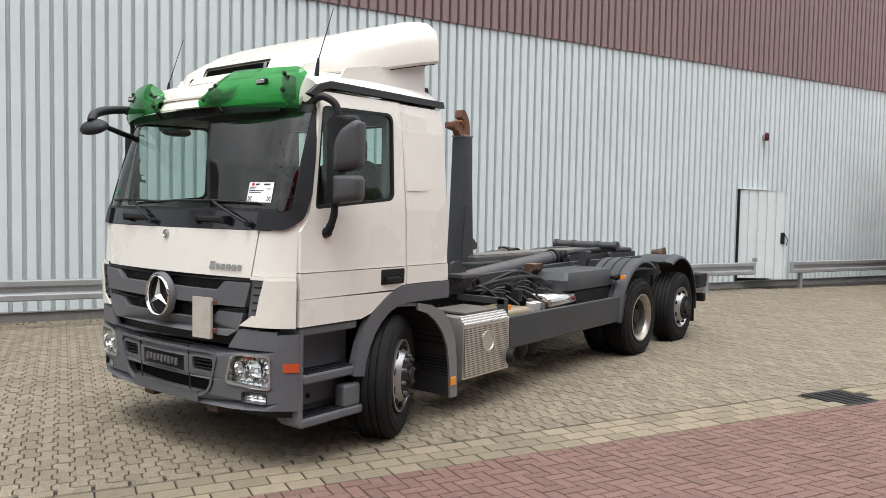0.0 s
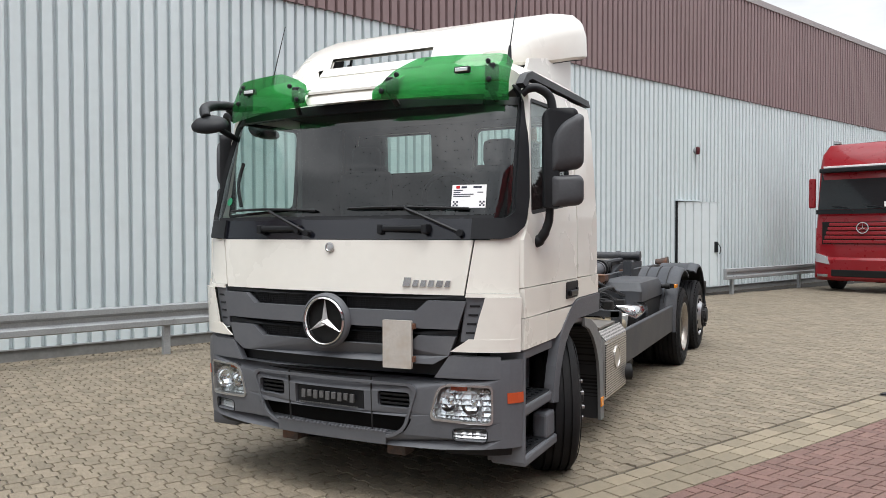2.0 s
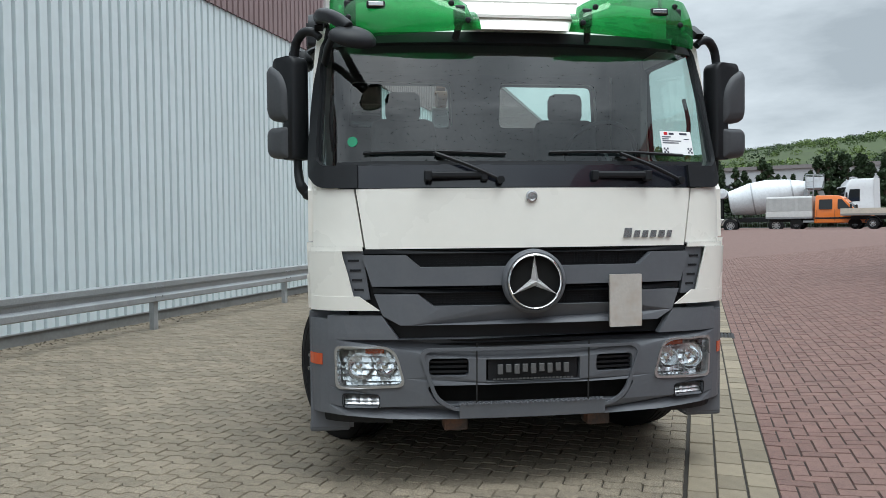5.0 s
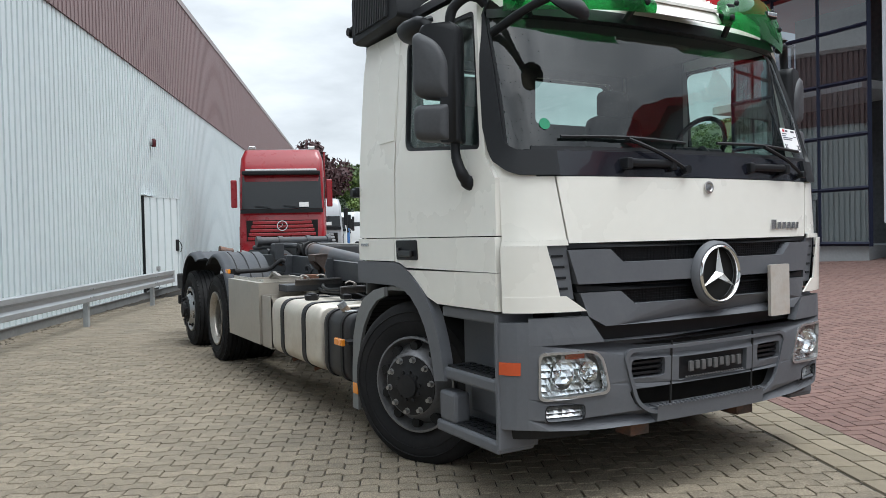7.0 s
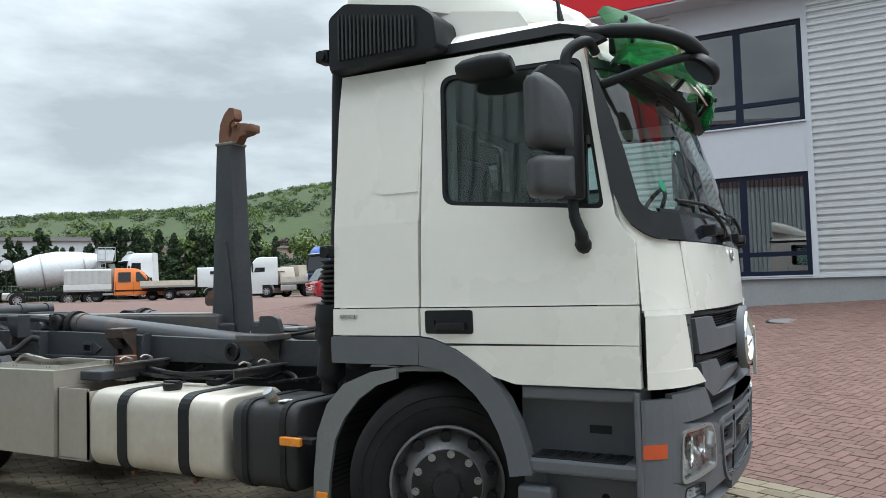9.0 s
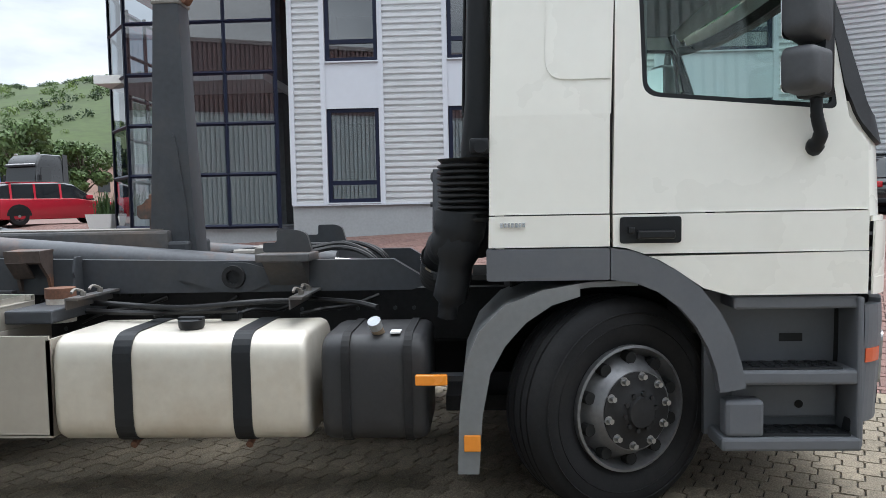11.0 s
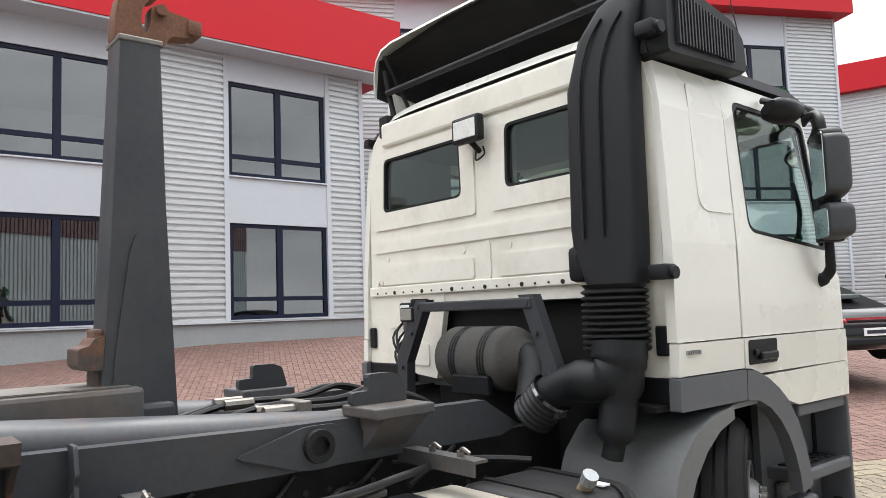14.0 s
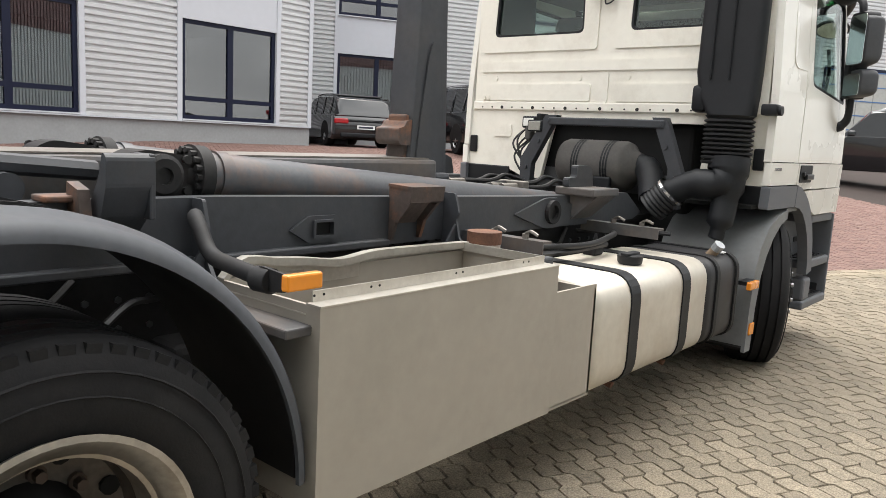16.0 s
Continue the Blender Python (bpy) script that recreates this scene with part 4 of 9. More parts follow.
tp("star", bm, mat("star_silver", (0.72, 0.72, 0.72), 0.28, metal=0.55, vary=0.03), star)
tp("bonnet_badge", lathe(bmesh.new(), ((.0, .034), (-.008, .033), (-.010, .024), (-.005, .02), (-.006, .0001)), (0, -.0, 1.685), (0, 1, -.05), 24), badge_silver, sm=50)
# maker's lettering as plain slanted bars
bm = bmesh.new()
x = .545
for w_, hh in ((.062, .055), (.05, .04), (.05, .04), (.05, .04), (.055, .04), (.045, .04)):
    prism(bm, [(x, 1.445), (x + w_ - .012, 1.445), (x + w_ - .004, 1.445 + hh), (x + .012, 1.445 + hh)], lambda u, v, w: skin(u, v, .008 + w), 0, .006)
    x += w_ + .002
tp("name_bars", bm, badge_silver)
bm = bmesh.new()
plate(bm, rect(.44, .635, .935, 1.235, .006), [], lambda u, v, w: (u, skin(u, 1.1).y - .075 + w, v), .02)
gp = tp("hinged_plate", bm, mat("scuffed_plate", (0.50, 0.47, 0.43), 0.5, metal=0.2, vary=0.1, scale=8, dirt=0.75, dirt_color=(0.36, 0.27, 0.19), dirt_scale=9), label="scuffed bare metal plate")
bm = bmesh.new()
for z in (.975, 1.18):
    box(bm, .605, .645, -.03, .005, z, z + .035, .004)
tp("hinge", bm, rust, gp)
# bumper
S_IN = s_of_x(1.13)
head = lambda sd: rounded([(sd * .73, .615), (sd * 1.13, .60), (sd * 1.135, .85), (sd * .79, .85)] if sd > 0 else [(-.79, .85), (-1.135, .85), (-1.13, .60), (-.73, .615)], [.05, .04, .04, .09] if sd > 0 else [.09, .04, .04, .05], 4)
fog = lambda sd: rounded([(sd * .885, .495), (sd * 1.09, .495), (sd * 1.09, .575), (sd * .885, .57)], .025, 3)
outer = [(-S_IN - .03, .455), (-.80, .43), (-.44, .425), (.44, .425), (.80, .43), (S_IN + .03, .455), (S_IN + .03, .885), (.62, .885), (-.62, .885), (-S_IN - .03, .885)]
holes = [dense(head(-1), .05), dense(head(1), .05), fog(-1), fog(1), dense(rect(-.60, -.375, .675, .775, .025), .05), dense(rect(.375, .60, .675, .775, .025), .05),
         dense(rounded([(-.55, .505), (.55, .505), (.62, .62), (-.62, .62)], .04, 3), .05), dense(rect(-.275, .275, .635, .765, .006), .05)]
bm = bmesh.new()
plate(bm, dense(outer, .05), holes, on_skin(.03), .07)
S_END = s_of_y(.26)
for sd in (-1, 1):
    patch(bm, sd * (S_IN + .03), sd * S_END, .455, 1.0, 8, 8, .03, .05)
    patch(bm, lambda z: sd * (.77 + (z - .885) * .7), sd * (S_IN + .03), .885, 1.02, 10, 4, .03, .05)
bumper = tp("bumper", bm, grey_plastic, label="grey plastic bumper with step and lamps")
bm = bmesh.new()
ridge = rounded([(-.655, .80), (-.57, .54), (-.47, .475), (.47, .475), (.57, .54), (.655, .80), (.62, .835), (-.62, .835)], [.03, .05, .04, .04, .05, .03, .03, .03], 4)
plate(bm, dense(ridge, .05), [dense([(u * .965, .655 + (v - .655) * .91) for u, v in ridge], .05)], on_skin(.040), .02)
tp("bumper_ridge", bm, grey_plastic, bumper, sm=30)
# near-black sheets behind the openings, painted for the shade inside the bumper
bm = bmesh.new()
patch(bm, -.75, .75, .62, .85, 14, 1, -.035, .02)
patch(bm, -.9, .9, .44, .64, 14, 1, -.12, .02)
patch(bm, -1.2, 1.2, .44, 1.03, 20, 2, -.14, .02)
tp("bumper_void", bm, shade_black, bumper)
bm = bmesh.new()
for k in range(3):
    for sd in (-1, 1):
        patch(bm, sd * .38, sd * .595, .69 + k * .028, .703 + k * .028, 3, 1, .01, .03)
tp("bumper_slats", bm, black_plastic, bumper)
bm = bmesh.new()
patch(bm, -.43, .43, .43, .512, 10, 1, .042, .07)
tp("step_lip", bm, grey_plastic, bumper)
bm = bmesh.new()
for i in range(28):
    for j in range(2):
        x = -.41 + i * .03 + j * .015
        rod(bm, (x, skin(x, .5).y - .045 + j * .028, .512), (x, skin(x, .5).y - .045 + j * .028, .521), .009, 6)
tp("tread_studs", bm, grey_plastic, bumper)
bm = bmesh.new()
for sd in (-1, 1):
    for s0, s1 in ((.325, .332),):
        patch(bm, sd * s0, sd * s1, .43, .857, 1, 4, .0315, .01)
tp("bumper_seam", bm, seam_dark, bumper)
bm = bmesh.new()
plate(bm, rect(-.262, .262, .64, .758, .006), [], on_skin(.012), .012)
npl = tp("plate_holder", bm, black_plastic, bumper)
bm = bmesh.new()
for k in range(9):
    box(bm, -.21 + k * .048, -.18 + k * .048, -.038, -.022, .68 + .01 * (k % 2), .735, .003)
for k in range(22):
    box(bm, -.235 + k * .0215, -.222 + k * .0215, -.030, -.024, .647, .655)
tp("plate_bars", bm, mat("plate_grey", (0.10, 0.10, 0.10), 0.4), bumper)
for sd in (-1, 1):
    hl = head(sd)
    cx, cz = sd * .95, .73
    bm = bmesh.new()
    plate(bm, dense(hl, .05), [dense([(cx + (u - cx) * .93, cz + (v - cz) * .89) for u, v in hl], .05)], on_skin(.040), .05)
    lampf = tp("headlight", bm, mat("headlight_bezel", (0.42, 0.42, 0.42), 0.28, metal=0.7), bumper)
    bm = bmesh.new()
    rnd = random.Random(7)
    for j in range(7):
        for i in range(14):
            # each facet tips back towards the sky
            u0, u1, z0, z1 = .735 + .40 * i / 14, .735 + .40 * (i + 1) / 14, .605 + .25 * j / 7, .605 + .25 * (j + 1) / 7
            t0, t1 = rnd.uniform(-.003, .003), .016 + rnd.uniform(0, .008)
            bm.faces.new([bm.verts.new(skin(sd * u, z, -.022 - d)) for u, z, d in ((u0, z0, t0), (u1, z0, -t0), (u1, z1, t1), (u0, z1, t1 - 2 * t0))])
    tp("reflector_back", bm, mat("reflector_facets", (0.93, 0.93, 0.93), 0.30, metal=1.0, vary=0.04), lampf)
    for cxx, rr in ((.865, .06), (1.02, .078)):
        c = skin(sd * cxx, .73, -.046)
        tp("reflector", lathe(bmesh.new(), ((-.06, rr), (-.045, rr * .96), (-.02, rr * .75), (-.005, rr * .4), (0, .02), (-.03, .018), (-.035, .0001)), c, (sd * .12, 1, 0), 24), mat("reflector_bowl", (0.9, 0.9, 0.9), 0.12, metal=1.0, vary=0.05, scale=20), lampf, sm=60)
    bm = bmesh.new()
    patch(bm, sd * .86, sd * .97, .80, .825, 3, 1, -.02, .02)
    tp("turn_lamp", bm, red_lens, lampf)
    bm = bmesh.new()
    plate(bm, dense([(cx + (u - cx) * .95, cz + (v - cz) * .92) for u, v in hl], .05), [], on_skin(.026), .004)
    g = tp("lens", bm, lamp_glass, lampf)
    g.visible_shadow = False
    bm = bmesh.new()
    for j in range(4):
        for i in range(9):
            u0, u1, z0, z1 = .88 + .215 * i / 9, .88 + .215 * (i + 1) / 9, .49 + .088 * j / 4, .49 + .088 * (j + 1) / 4
            bm.faces.new([bm.verts.new(skin(sd * u, z, .012 - d)) for u, z, d in ((u0, z0, 0), (u1, z0, 0), (u1, z1, .014 + .004 * (i % 2)), (u0, z1, .014 + .004 * (i % 3)))])
    fl = tp("fog_lamp", bm, mat("fog_reflector", (0.75, 0.75, 0.75), 0.32, metal=1.0, vary=0.1, scale=30), bumper)
    bm = bmesh.new()
    plate(bm, [(sd * .9875 + (u - sd * .9875) * 1.05, .535 + (v - .535) * 1.1) for u, v in fog(sd)], [fog(sd)], on_skin(.033), .03)
    tp("fog_bezel", bm, black_plastic, fl)
    bm = bmesh.new()
    patch(bm, sd * s_of_y(.18), sd * s_of_y(.252), .735, .80, 3, 2, .036, .02)
    tp("side_indicator", bm, red_lens, bumper)
    # bumper foot, brackets under the bumper
    bm = bmesh.new()
    patch(bm, sd * .82, sd * S_END, .395, .455, 10, 1, -.02, .05)
    tp("air_lip", bm, black_plastic, bumper)
    bm = bx(*sorted((sd * .36, sd * .50)), .12, .25, .33, .44, .01)
    tp("tow_bracket", bm, rust_frame)
# added dark plate that stands in for the shade under the cab
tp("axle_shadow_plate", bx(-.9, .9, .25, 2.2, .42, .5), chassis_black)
# wipers
for x0, piv, tipx in ((-.35, -.18, -.95), (.15, .92, .12)):
    bm = bmesh.new()
    a, b = skin(piv, 1.78, .03), skin((piv + tipx) / 2 + .02, 1.935, .035)
    tube(bm, [a, a.lerp(b, .5) + Vector((0, -.02, .005)), b], .011, 6)
    tube(bm, [skin(tipx, 1.94, .02), skin((piv + tipx) / 2, 1.945, .028), skin(tipx + (piv - tipx) * 1.05, 1.93, .022)], .009, 6)
    rod(bm, skin(piv, 1.78, .0), skin(piv, 1.78, .05), .022, 10)
    tp("wiper", bm, black_plastic)
for x in (-.42, .55):
    bm = bmesh.new()
    box(bm, x - .17, x + .15, skin(x, 1.8).y - .045, skin(x, 1.8).y, 1.79, 1.83, .012)
    for e in (-.17, .15):
        box(bm, x + e - .02, x + e + .02, skin(x, 1.8).y - .05, skin(x, 1.8).y + .02, 1.775, 1.835, .008)
    tp("grab_handle", bm, black_plastic)
# price sheet at the screen, round sticker
def on_screen(out):
    return lambda u, v, w: skin(u, v, out - w)
bm = bmesh.new()
plate(bm, dense([(.84, 1.935), (1.06, 1.935), (1.06, 2.08), (.84, 2.08)], .05), [], on_screen(.004), .002)
sheet = tp("price_sheet", bm, paper_white, label="white printed paper sheet on the windscreen")
bm = bmesh.new()
plate(bm, rect(.90, 1.03, 2.058, 2.071, .001), [], on_screen(.0055), .001)
for z, w_ in ((2.045, .06), (2.032, .19), (2.02, .13), (2.008, .11)):
    plate(bm, rect(.85, .85 + w_, z - .003, z + .003, .0005), [], on_screen(.0055), .001)
for x in (.85, 1.02):
    for i in range(3):
        for j in range(3):
            if (i + j) % 2 == 0:
                plate(bm, rect(x + i * .011, x + i * .011 + .011, 1.945 + j * .011, 1.956 + j * .011, .0005), [], on_screen(.0055), .001)
tp("print_bars", bm, ink, sheet)
bm = bmesh.new()
plate(bm, rect(.865, .89, 2.056, 2.074, .006), [], on_screen(.0055), .001)
tp("logo_shape", bm, band_red, sheet)
bm = bmesh.new()
rr = [(-1.02 + .030 * math.cos(a * .4), 2.01 + .030 * math.sin(a * .4)) for a in range(16)]
plate(bm, rr, [], on_screen(.004), .002)
tp("round_sticker", bm, mat("sticker_green", (0.02, 0.25, 0.12), 0.5))
# ---- mirrors ----
mirror_glass = mat("mirror_glass", (0.85, 0.86, 0.87), 0.02, metal=1.0, vary=0.0)
cover_grey = mat("mirror_cover_grey", (0.055, 0.057, 0.062), 0.55, bump=0.04, bump_scale=400)
for sd in (-1, 1):
    # head: a runs from the inner to the outer edge, n out of the cover's front, about the inner edge's upright
    turn_ = Matrix.Translation((sd * 1.305, .475, 0)) @ Matrix.Rotation(radians(48 if sd < 0 else 21) * sd, 4, 'Z')
    at_ = lambda a, n, z: turn_ @ Vector((sd * a, -n, z))
    bm = bmesh.new()
    rings = []
    for n, k in ((-.060, .86), (-.052, .95), (-.02, 1.0), (.025, 1.0), (.05, .94), (.062, .80)):
        o = rounded([(.0, 1.935), (.115, 1.935), (.115, 2.12), (.10, 2.19), (.10, 2.30), (.235, 2.50), (.22, 2.565), (.03, 2.565), (.0, 2.53)], [.02, .02, .03, .03, .05, .04, .04, .03, .03], 3)
        rings.append([at_(.10 + (u - .10) * k, n, 2.27 + (v - 2.27) * (.97 + .03 * k)) for u, v in o])
    loft(bm, rings)
    mir = tp("mirror", bm, black_plastic, sm=50, label="black twin side mirror with grey covers on a tubular arm")
    for shape, r_ in (([(.055, 2.155), (.262, 2.19), (.262, 2.515), (.225, 2.535), (.11, 2.47), (.055, 2.36)], [.02, .05, .03, .04, .08, .05]), ([(.055, 1.938), (.262, 1.955), (.262, 2.115), (.235, 2.145), (.055, 2.14)], [.02, .05, .04, .03, .02])):
        o = rounded(shape, r_, 4)
        ca, cz = sum(u for u, v in o) / len(o), sum(v for u, v in o) / len(o)
        bm = bmesh.new()
        loft(bm, [[at_(ca + (u - ca) * k, n, cz + (v - cz) * k) for u, v in o] for n, k in ((-.058, .93), (-.05, .985), (.0, 1.0), (.04, .99), (.062, .94), (.078, .82), (.086, .6))])
        tp("mirror_cover", bm, cover_grey, mir, sm=60)
    for z0, z1 in ((2.185, 2.545), (1.955, 2.115)):
        bm = bmesh.new()
        plate(bm, rect(.03, .245, z0, z1, .03), [], lambda u, v, w: at_(u, -.066 + w, v), .004)
        tp("mirror_glass", bm, mirror_glass, mir)
    bm = bmesh.new()
    tube(bm, [(sd * 1.19, .42, 2.66), (sd * 1.235, .43, 2.695), (sd * 1.29, .45, 2.695), at_(.05, .0, 2.64), at_(.07, .0, 2.53)], [.024, .027, .028, .028, .027], 10)
    tp("mirror_arm", bm, black_plastic, mir, sm=60)
    bm = bmesh.new()
    tube(bm, [at_(.05, 0, 1.95), at_(.045, 0, 1.86), (sd * 1.32, .485, 1.78), (sd * 1.285, .49, 1.735), (sd * 1.25, .49, 1.72)], [.026, .028, .032, .04, .045], 10)
    tp("mirror_foot", bm, black_plastic, mir, sm=60)
# kerb mirror above the right window, front mirror on its bracket
bm = bmesh.new()
rings = []
for y, k in ((.80, .55), (.84, .9), (.95, 1), (1.05, .85), (1.10, .5)):
    rings.append([(-1.33 + .085 * k * math.cos(a * .5236), y, 2.635 + .06 * k * math.sin(a * .5236) - .02 * math.cos(a * .5236)) for a in range(12)])
loft(bm, rings)
tube(bm, [(-1.22, .95, 2.72), (-1.27, .95, 2.70), (-1.31, .95, 2.67)], .02, 6)
tp("kerb_mirror", bm, black_plastic, sm=60)
bm = bmesh.new()
tube(bm, [(-1.175, .52, 2.775), (-1.19, .34, 2.755), (-1.17, .16, 2.725), (-1.11, .03, 2.68), (-1.05, -.03, 2.63), (-1.02, -.05, 2.60)], [.03, .036, .038, .038, .036, .03], 10)
fmr = tp("front_mirror", bm, black_plastic, sm=60, label="black front mirror on a triangular bracket")
bm = bmesh.new()
tube(bm, [(-1.16, .40, 2.51), (-1.13, .18, 2.565), (-1.08, .03, 2.60), (-1.03, -.04, 2.61)], [.024, .022, .022, .022], 8)
tp("stay", bm, black_plastic, fmr, sm=60)
axis_ = Vector((.22, -.62, .74)).normalized()
bm = lathe(bmesh.new(), ((-.012, .0001), (-.012, .085), (-.004, .094), (.016, .092), (.04, .074), (.055, .045), (.058, .0001)), (0, 0, 0), axis_, 28)
side_ = axis_.cross(Vector((0, 0, 1))).normalized()
for v in bm.verts:
    v.co += side_ * v.co.dot(side_) * .45
    v.co += Vector((-1.0, -.035, 2.545))
head_ = tp("mirror_head", bm, black_plastic, fmr, sm=60)
bm = lathe(bmesh.new(), ((-.0135, .0001), (-.0135, .08)), (0, 0, 0), axis_, 28)
for v in bm.verts:
    v.co += side_ * v.co.dot(side_) * .45
    v.co += Vector((-1.0, -.035, 2.545))
tp("mirror_glass", bm, mirror_glass, head_)
# ---- cab rear wall ----
REAR = 1.935
wl_ = rounded([(.19, 2.31), (1.02, 2.31), (1.00, 2.68), (.20, 2.68)], .05, 4)
wr_ = [(-u, v) for u, v in wl_]
bm = bmesh.new()
plate(bm, dense([(-1.20, 1.75), (1.20, 1.75), (1.19, 2.6), (1.14, 2.80), (1.0, 2.93), (-1.0, 2.93), (-1.14, 2.80), (-1.19, 2.6)], .3), [wl_, wr_], lambda u, v, w: (u, REAR - w, v), .04)
plate(bm, [(.50, 1.20), (.70, 1.22), (.86, 1.28), (1.25, 1.28), (1.25, 1.75), (.40, 1.75), (.40, 1.66)], [], lambda u, v, w: (u, REAR - w, v), .04)
plate(bm, [(-1.25, 1.28), (-.78, 1.28), (-.86, 1.75), (-1.25, 1.75)], [], lambda u, v, w: (u, REAR - w, v), .04)
plate(bm, [(-.86, 1.665), (.40, 1.665), (.40, 1.75), (-.86, 1.75)], [], lambda u, v, w: (u, REAR - .006 - w, v), .03)
plate(bm, rect(.80, .98, 1.52, 1.62, .02), [], lambda u, v, w: (u, REAR + .010 - w, v), .012)
plate(bm, rect(.56, .74, 1.28, 1.42, .02), [], lambda u, v, w: (u, REAR + .010 - w, v), .012)
box(bm, -1.2, 1.2, REAR, REAR + .018, 1.735, 1.80, .006)
for o, x0, x1 in ((wl_, .07, 1.13), (wr_, -1.13, -.07)):
    plate(bm, rounded([(x0, 2.19), (x1, 2.19), (x1 - .02 if x1 > 1 else x1, 2.745), (x0 + .02 if x0 < -1 else x0, 2.745)], .03, 4), [o], lambda u, v, w: (u, REAR + .012 - w, v), .014)
plate(bm, rect(-1.14, 1.14, 2.035, 2.115, .02), [], lambda u, v, w: (u, REAR + .012 - w, v), .014)
for x0, x1 in ((-1.08, -.10), (.10, 1.08)):
    plate(bm, rect(x0, x1, 1.81, 1.94, .025), [], lambda u, v, w: (u, REAR + .012 - w, v), .014)
plate(bm, rect(-.045, .045, 1.80, 2.02, .02), [], lambda u, v, w: (u, REAR + .010 - w, v), .012)
for x in (-.95, -.2, .2, .99):
    rod(bm, (x, REAR, 1.985), (x, REAR + .007, 1.985), .02, 12)
for x in (1.05, 1.10):
    rod(bm, (x, REAR + .01, 1.83), (x, REAR + .02, 1.83), .018, 12)
box(bm, -1.0, 1.0, REAR - .02, REAR + .03, 2.76, 2.93, .02)
rw_ = tp("rear_wall", bm, rear_white)
bm = bmesh.new()
for x in range(-11, 12):
    rod(bm, (x * .1, REAR + .015, 1.755), (x * .1, REAR + .024, 1.755), .006 if x % 3 else .013, 8)
tp("rear_bolts", bm, seam_dark, rw_)
for o in (wl_, wr_):
    cx, cz = sum(p[0] for p in o) / len(o), 2.495
    bm = bmesh.new()
    plate(bm, [(cx + (u - cx) * 1.03, cz + (v - cz) * 1.06) for u, v in o], [[(cx + (u - cx) * .96, cz + (v - cz) * .92) for u, v in o]], lambda u, v, w: (u, REAR + .008 - w, v), .03)
    tp("rear_window_seal", bm, black_plastic, rw_)
    bm = bmesh.new()
    plate(bm, o, [], lambda u, v, w: (u, REAR - .012 - w, v), .005)
    g = tp("rear_window", bm, side_glass, rw_)
    g.visible_shadow = False
for sd in (-1, 1):
    tp("cab_vent", bx(sd * 1.18 - .035, sd * 1.18 + .035, REAR, REAR + .02, 1.38, 1.52, .012), black_plastic, rw_)
    bm = bx(*sorted((sd * .8, sd * 1.24)), REAR - .1, REAR + .01, 1.15, 1.28, .01)
    tp("cab_foot", bm, black_plastic)
bm = bmesh.new()
box(bm, -.10, .14, REAR + .06, REAR + .12, 2.60, 2.76, .02)
wlamp = tp("work_lamp", bm, black_plastic, label="black work lamp on the cab's rear wall")
tp("lamp_glass", bx(-.075, .115, REAR + .115, REAR + .124, 2.625, 2.735, .01), mat("frosted_lamp", (0.75, 0.75, 0.72), 0.3), wlamp)
bm = bmesh.new()
rod(bm, (.02, REAR, 2.56), (.02, REAR + .08, 2.62), .018, 8)
tube(bm, [(.02, REAR + .03, 2.56), (.0, REAR + .05, 2.50), (-.05, REAR + .03, 2.53), (-.03, REAR + .02, 2.58)], .006, 6)
tp("lamp_stem", bm, black_plastic, wlamp)
bm = bmesh.new()
box(bm, .40, .52, 2.12, 2.2, 1.59, 1.68, .012)
rl = tp("rear_lamp", bm, black_plastic)
tp("lamp_glass", bx(.415, .505, 2.196, 2.204, 1.605, 1.665, .006), mat("frosted_lamp", (0.75, 0.75, 0.72), 0.3), rl)
# ---- cab interior ----
tp("cab_floor", bx(-1.1, 1.1, .5, 1.86, 1.15, 1.3), dash_grey)
bm = bmesh.new()
patch(bm, -1.12, 1.12, 1.55, 1.86, 16, 2, -.06, .35)
tp("dashboard", bm, dash_grey)
for x in (-.62, .62):
    bm = bmesh.new()
    box(bm, x - .25, x + .25, .95, 1.42, 1.6, 1.76, .06)
    box(bm, x - .24, x + .24, 1.34, 1.52, 1.7, 2.32, .07)
    box(bm, x - .13, x + .13, 1.37, 1.50, 2.30, 2.52, .05)
    tp("cab_seat", bm, seat_cloth, sm=50)
bm = bmesh.new()
r_ = []
for k in range(28):
    a = 2 * math.pi * k / 28
    r_.append((.62 + .235 * math.cos(a), .62 - .11 * math.sin(a), 1.98 + .20 * math.sin(a)))
for p, q in zip(r_, r_[1:] + r_[:1]):
    rod(bm, p, q, .016, 6)
rod(bm, (.40, .62, 1.98), (.84, .62, 1.98), .02, 6)
rod(bm, (.62, .60, 1.98), (.62, .35, 1.75), .04, 8)
tp("steering_wheel", bm, black_plastic)
bm = bmesh.new()
for sd in (-1, 1):
    box(bm, *sorted((sd * 1.14, sd * 1.19)), 1.22, 1.84, 1.35, 2.75)
box(bm, -1.15, 1.15, .55, 1.86, 2.74, 2.78)
plate(bm, dense([(-1.14, 1.68), (1.14, 1.68), (1.12, 2.74), (-1.12, 2.74)], .4), [wl_, wr_], lambda u, v, w: (u, REAR - .06 - w, v), .03)
tp("cab_lining", bm, curtain)
bm = bmesh.new()
for sd in (-1, 1):
    tube(bm, [(sd * 1.12, .42, 1.98), (sd * 1.13, .40, 2.15), (sd * 1.12, .45, 2.32)], .014, 6)
tp("grab_rail", bm, black_plastic)
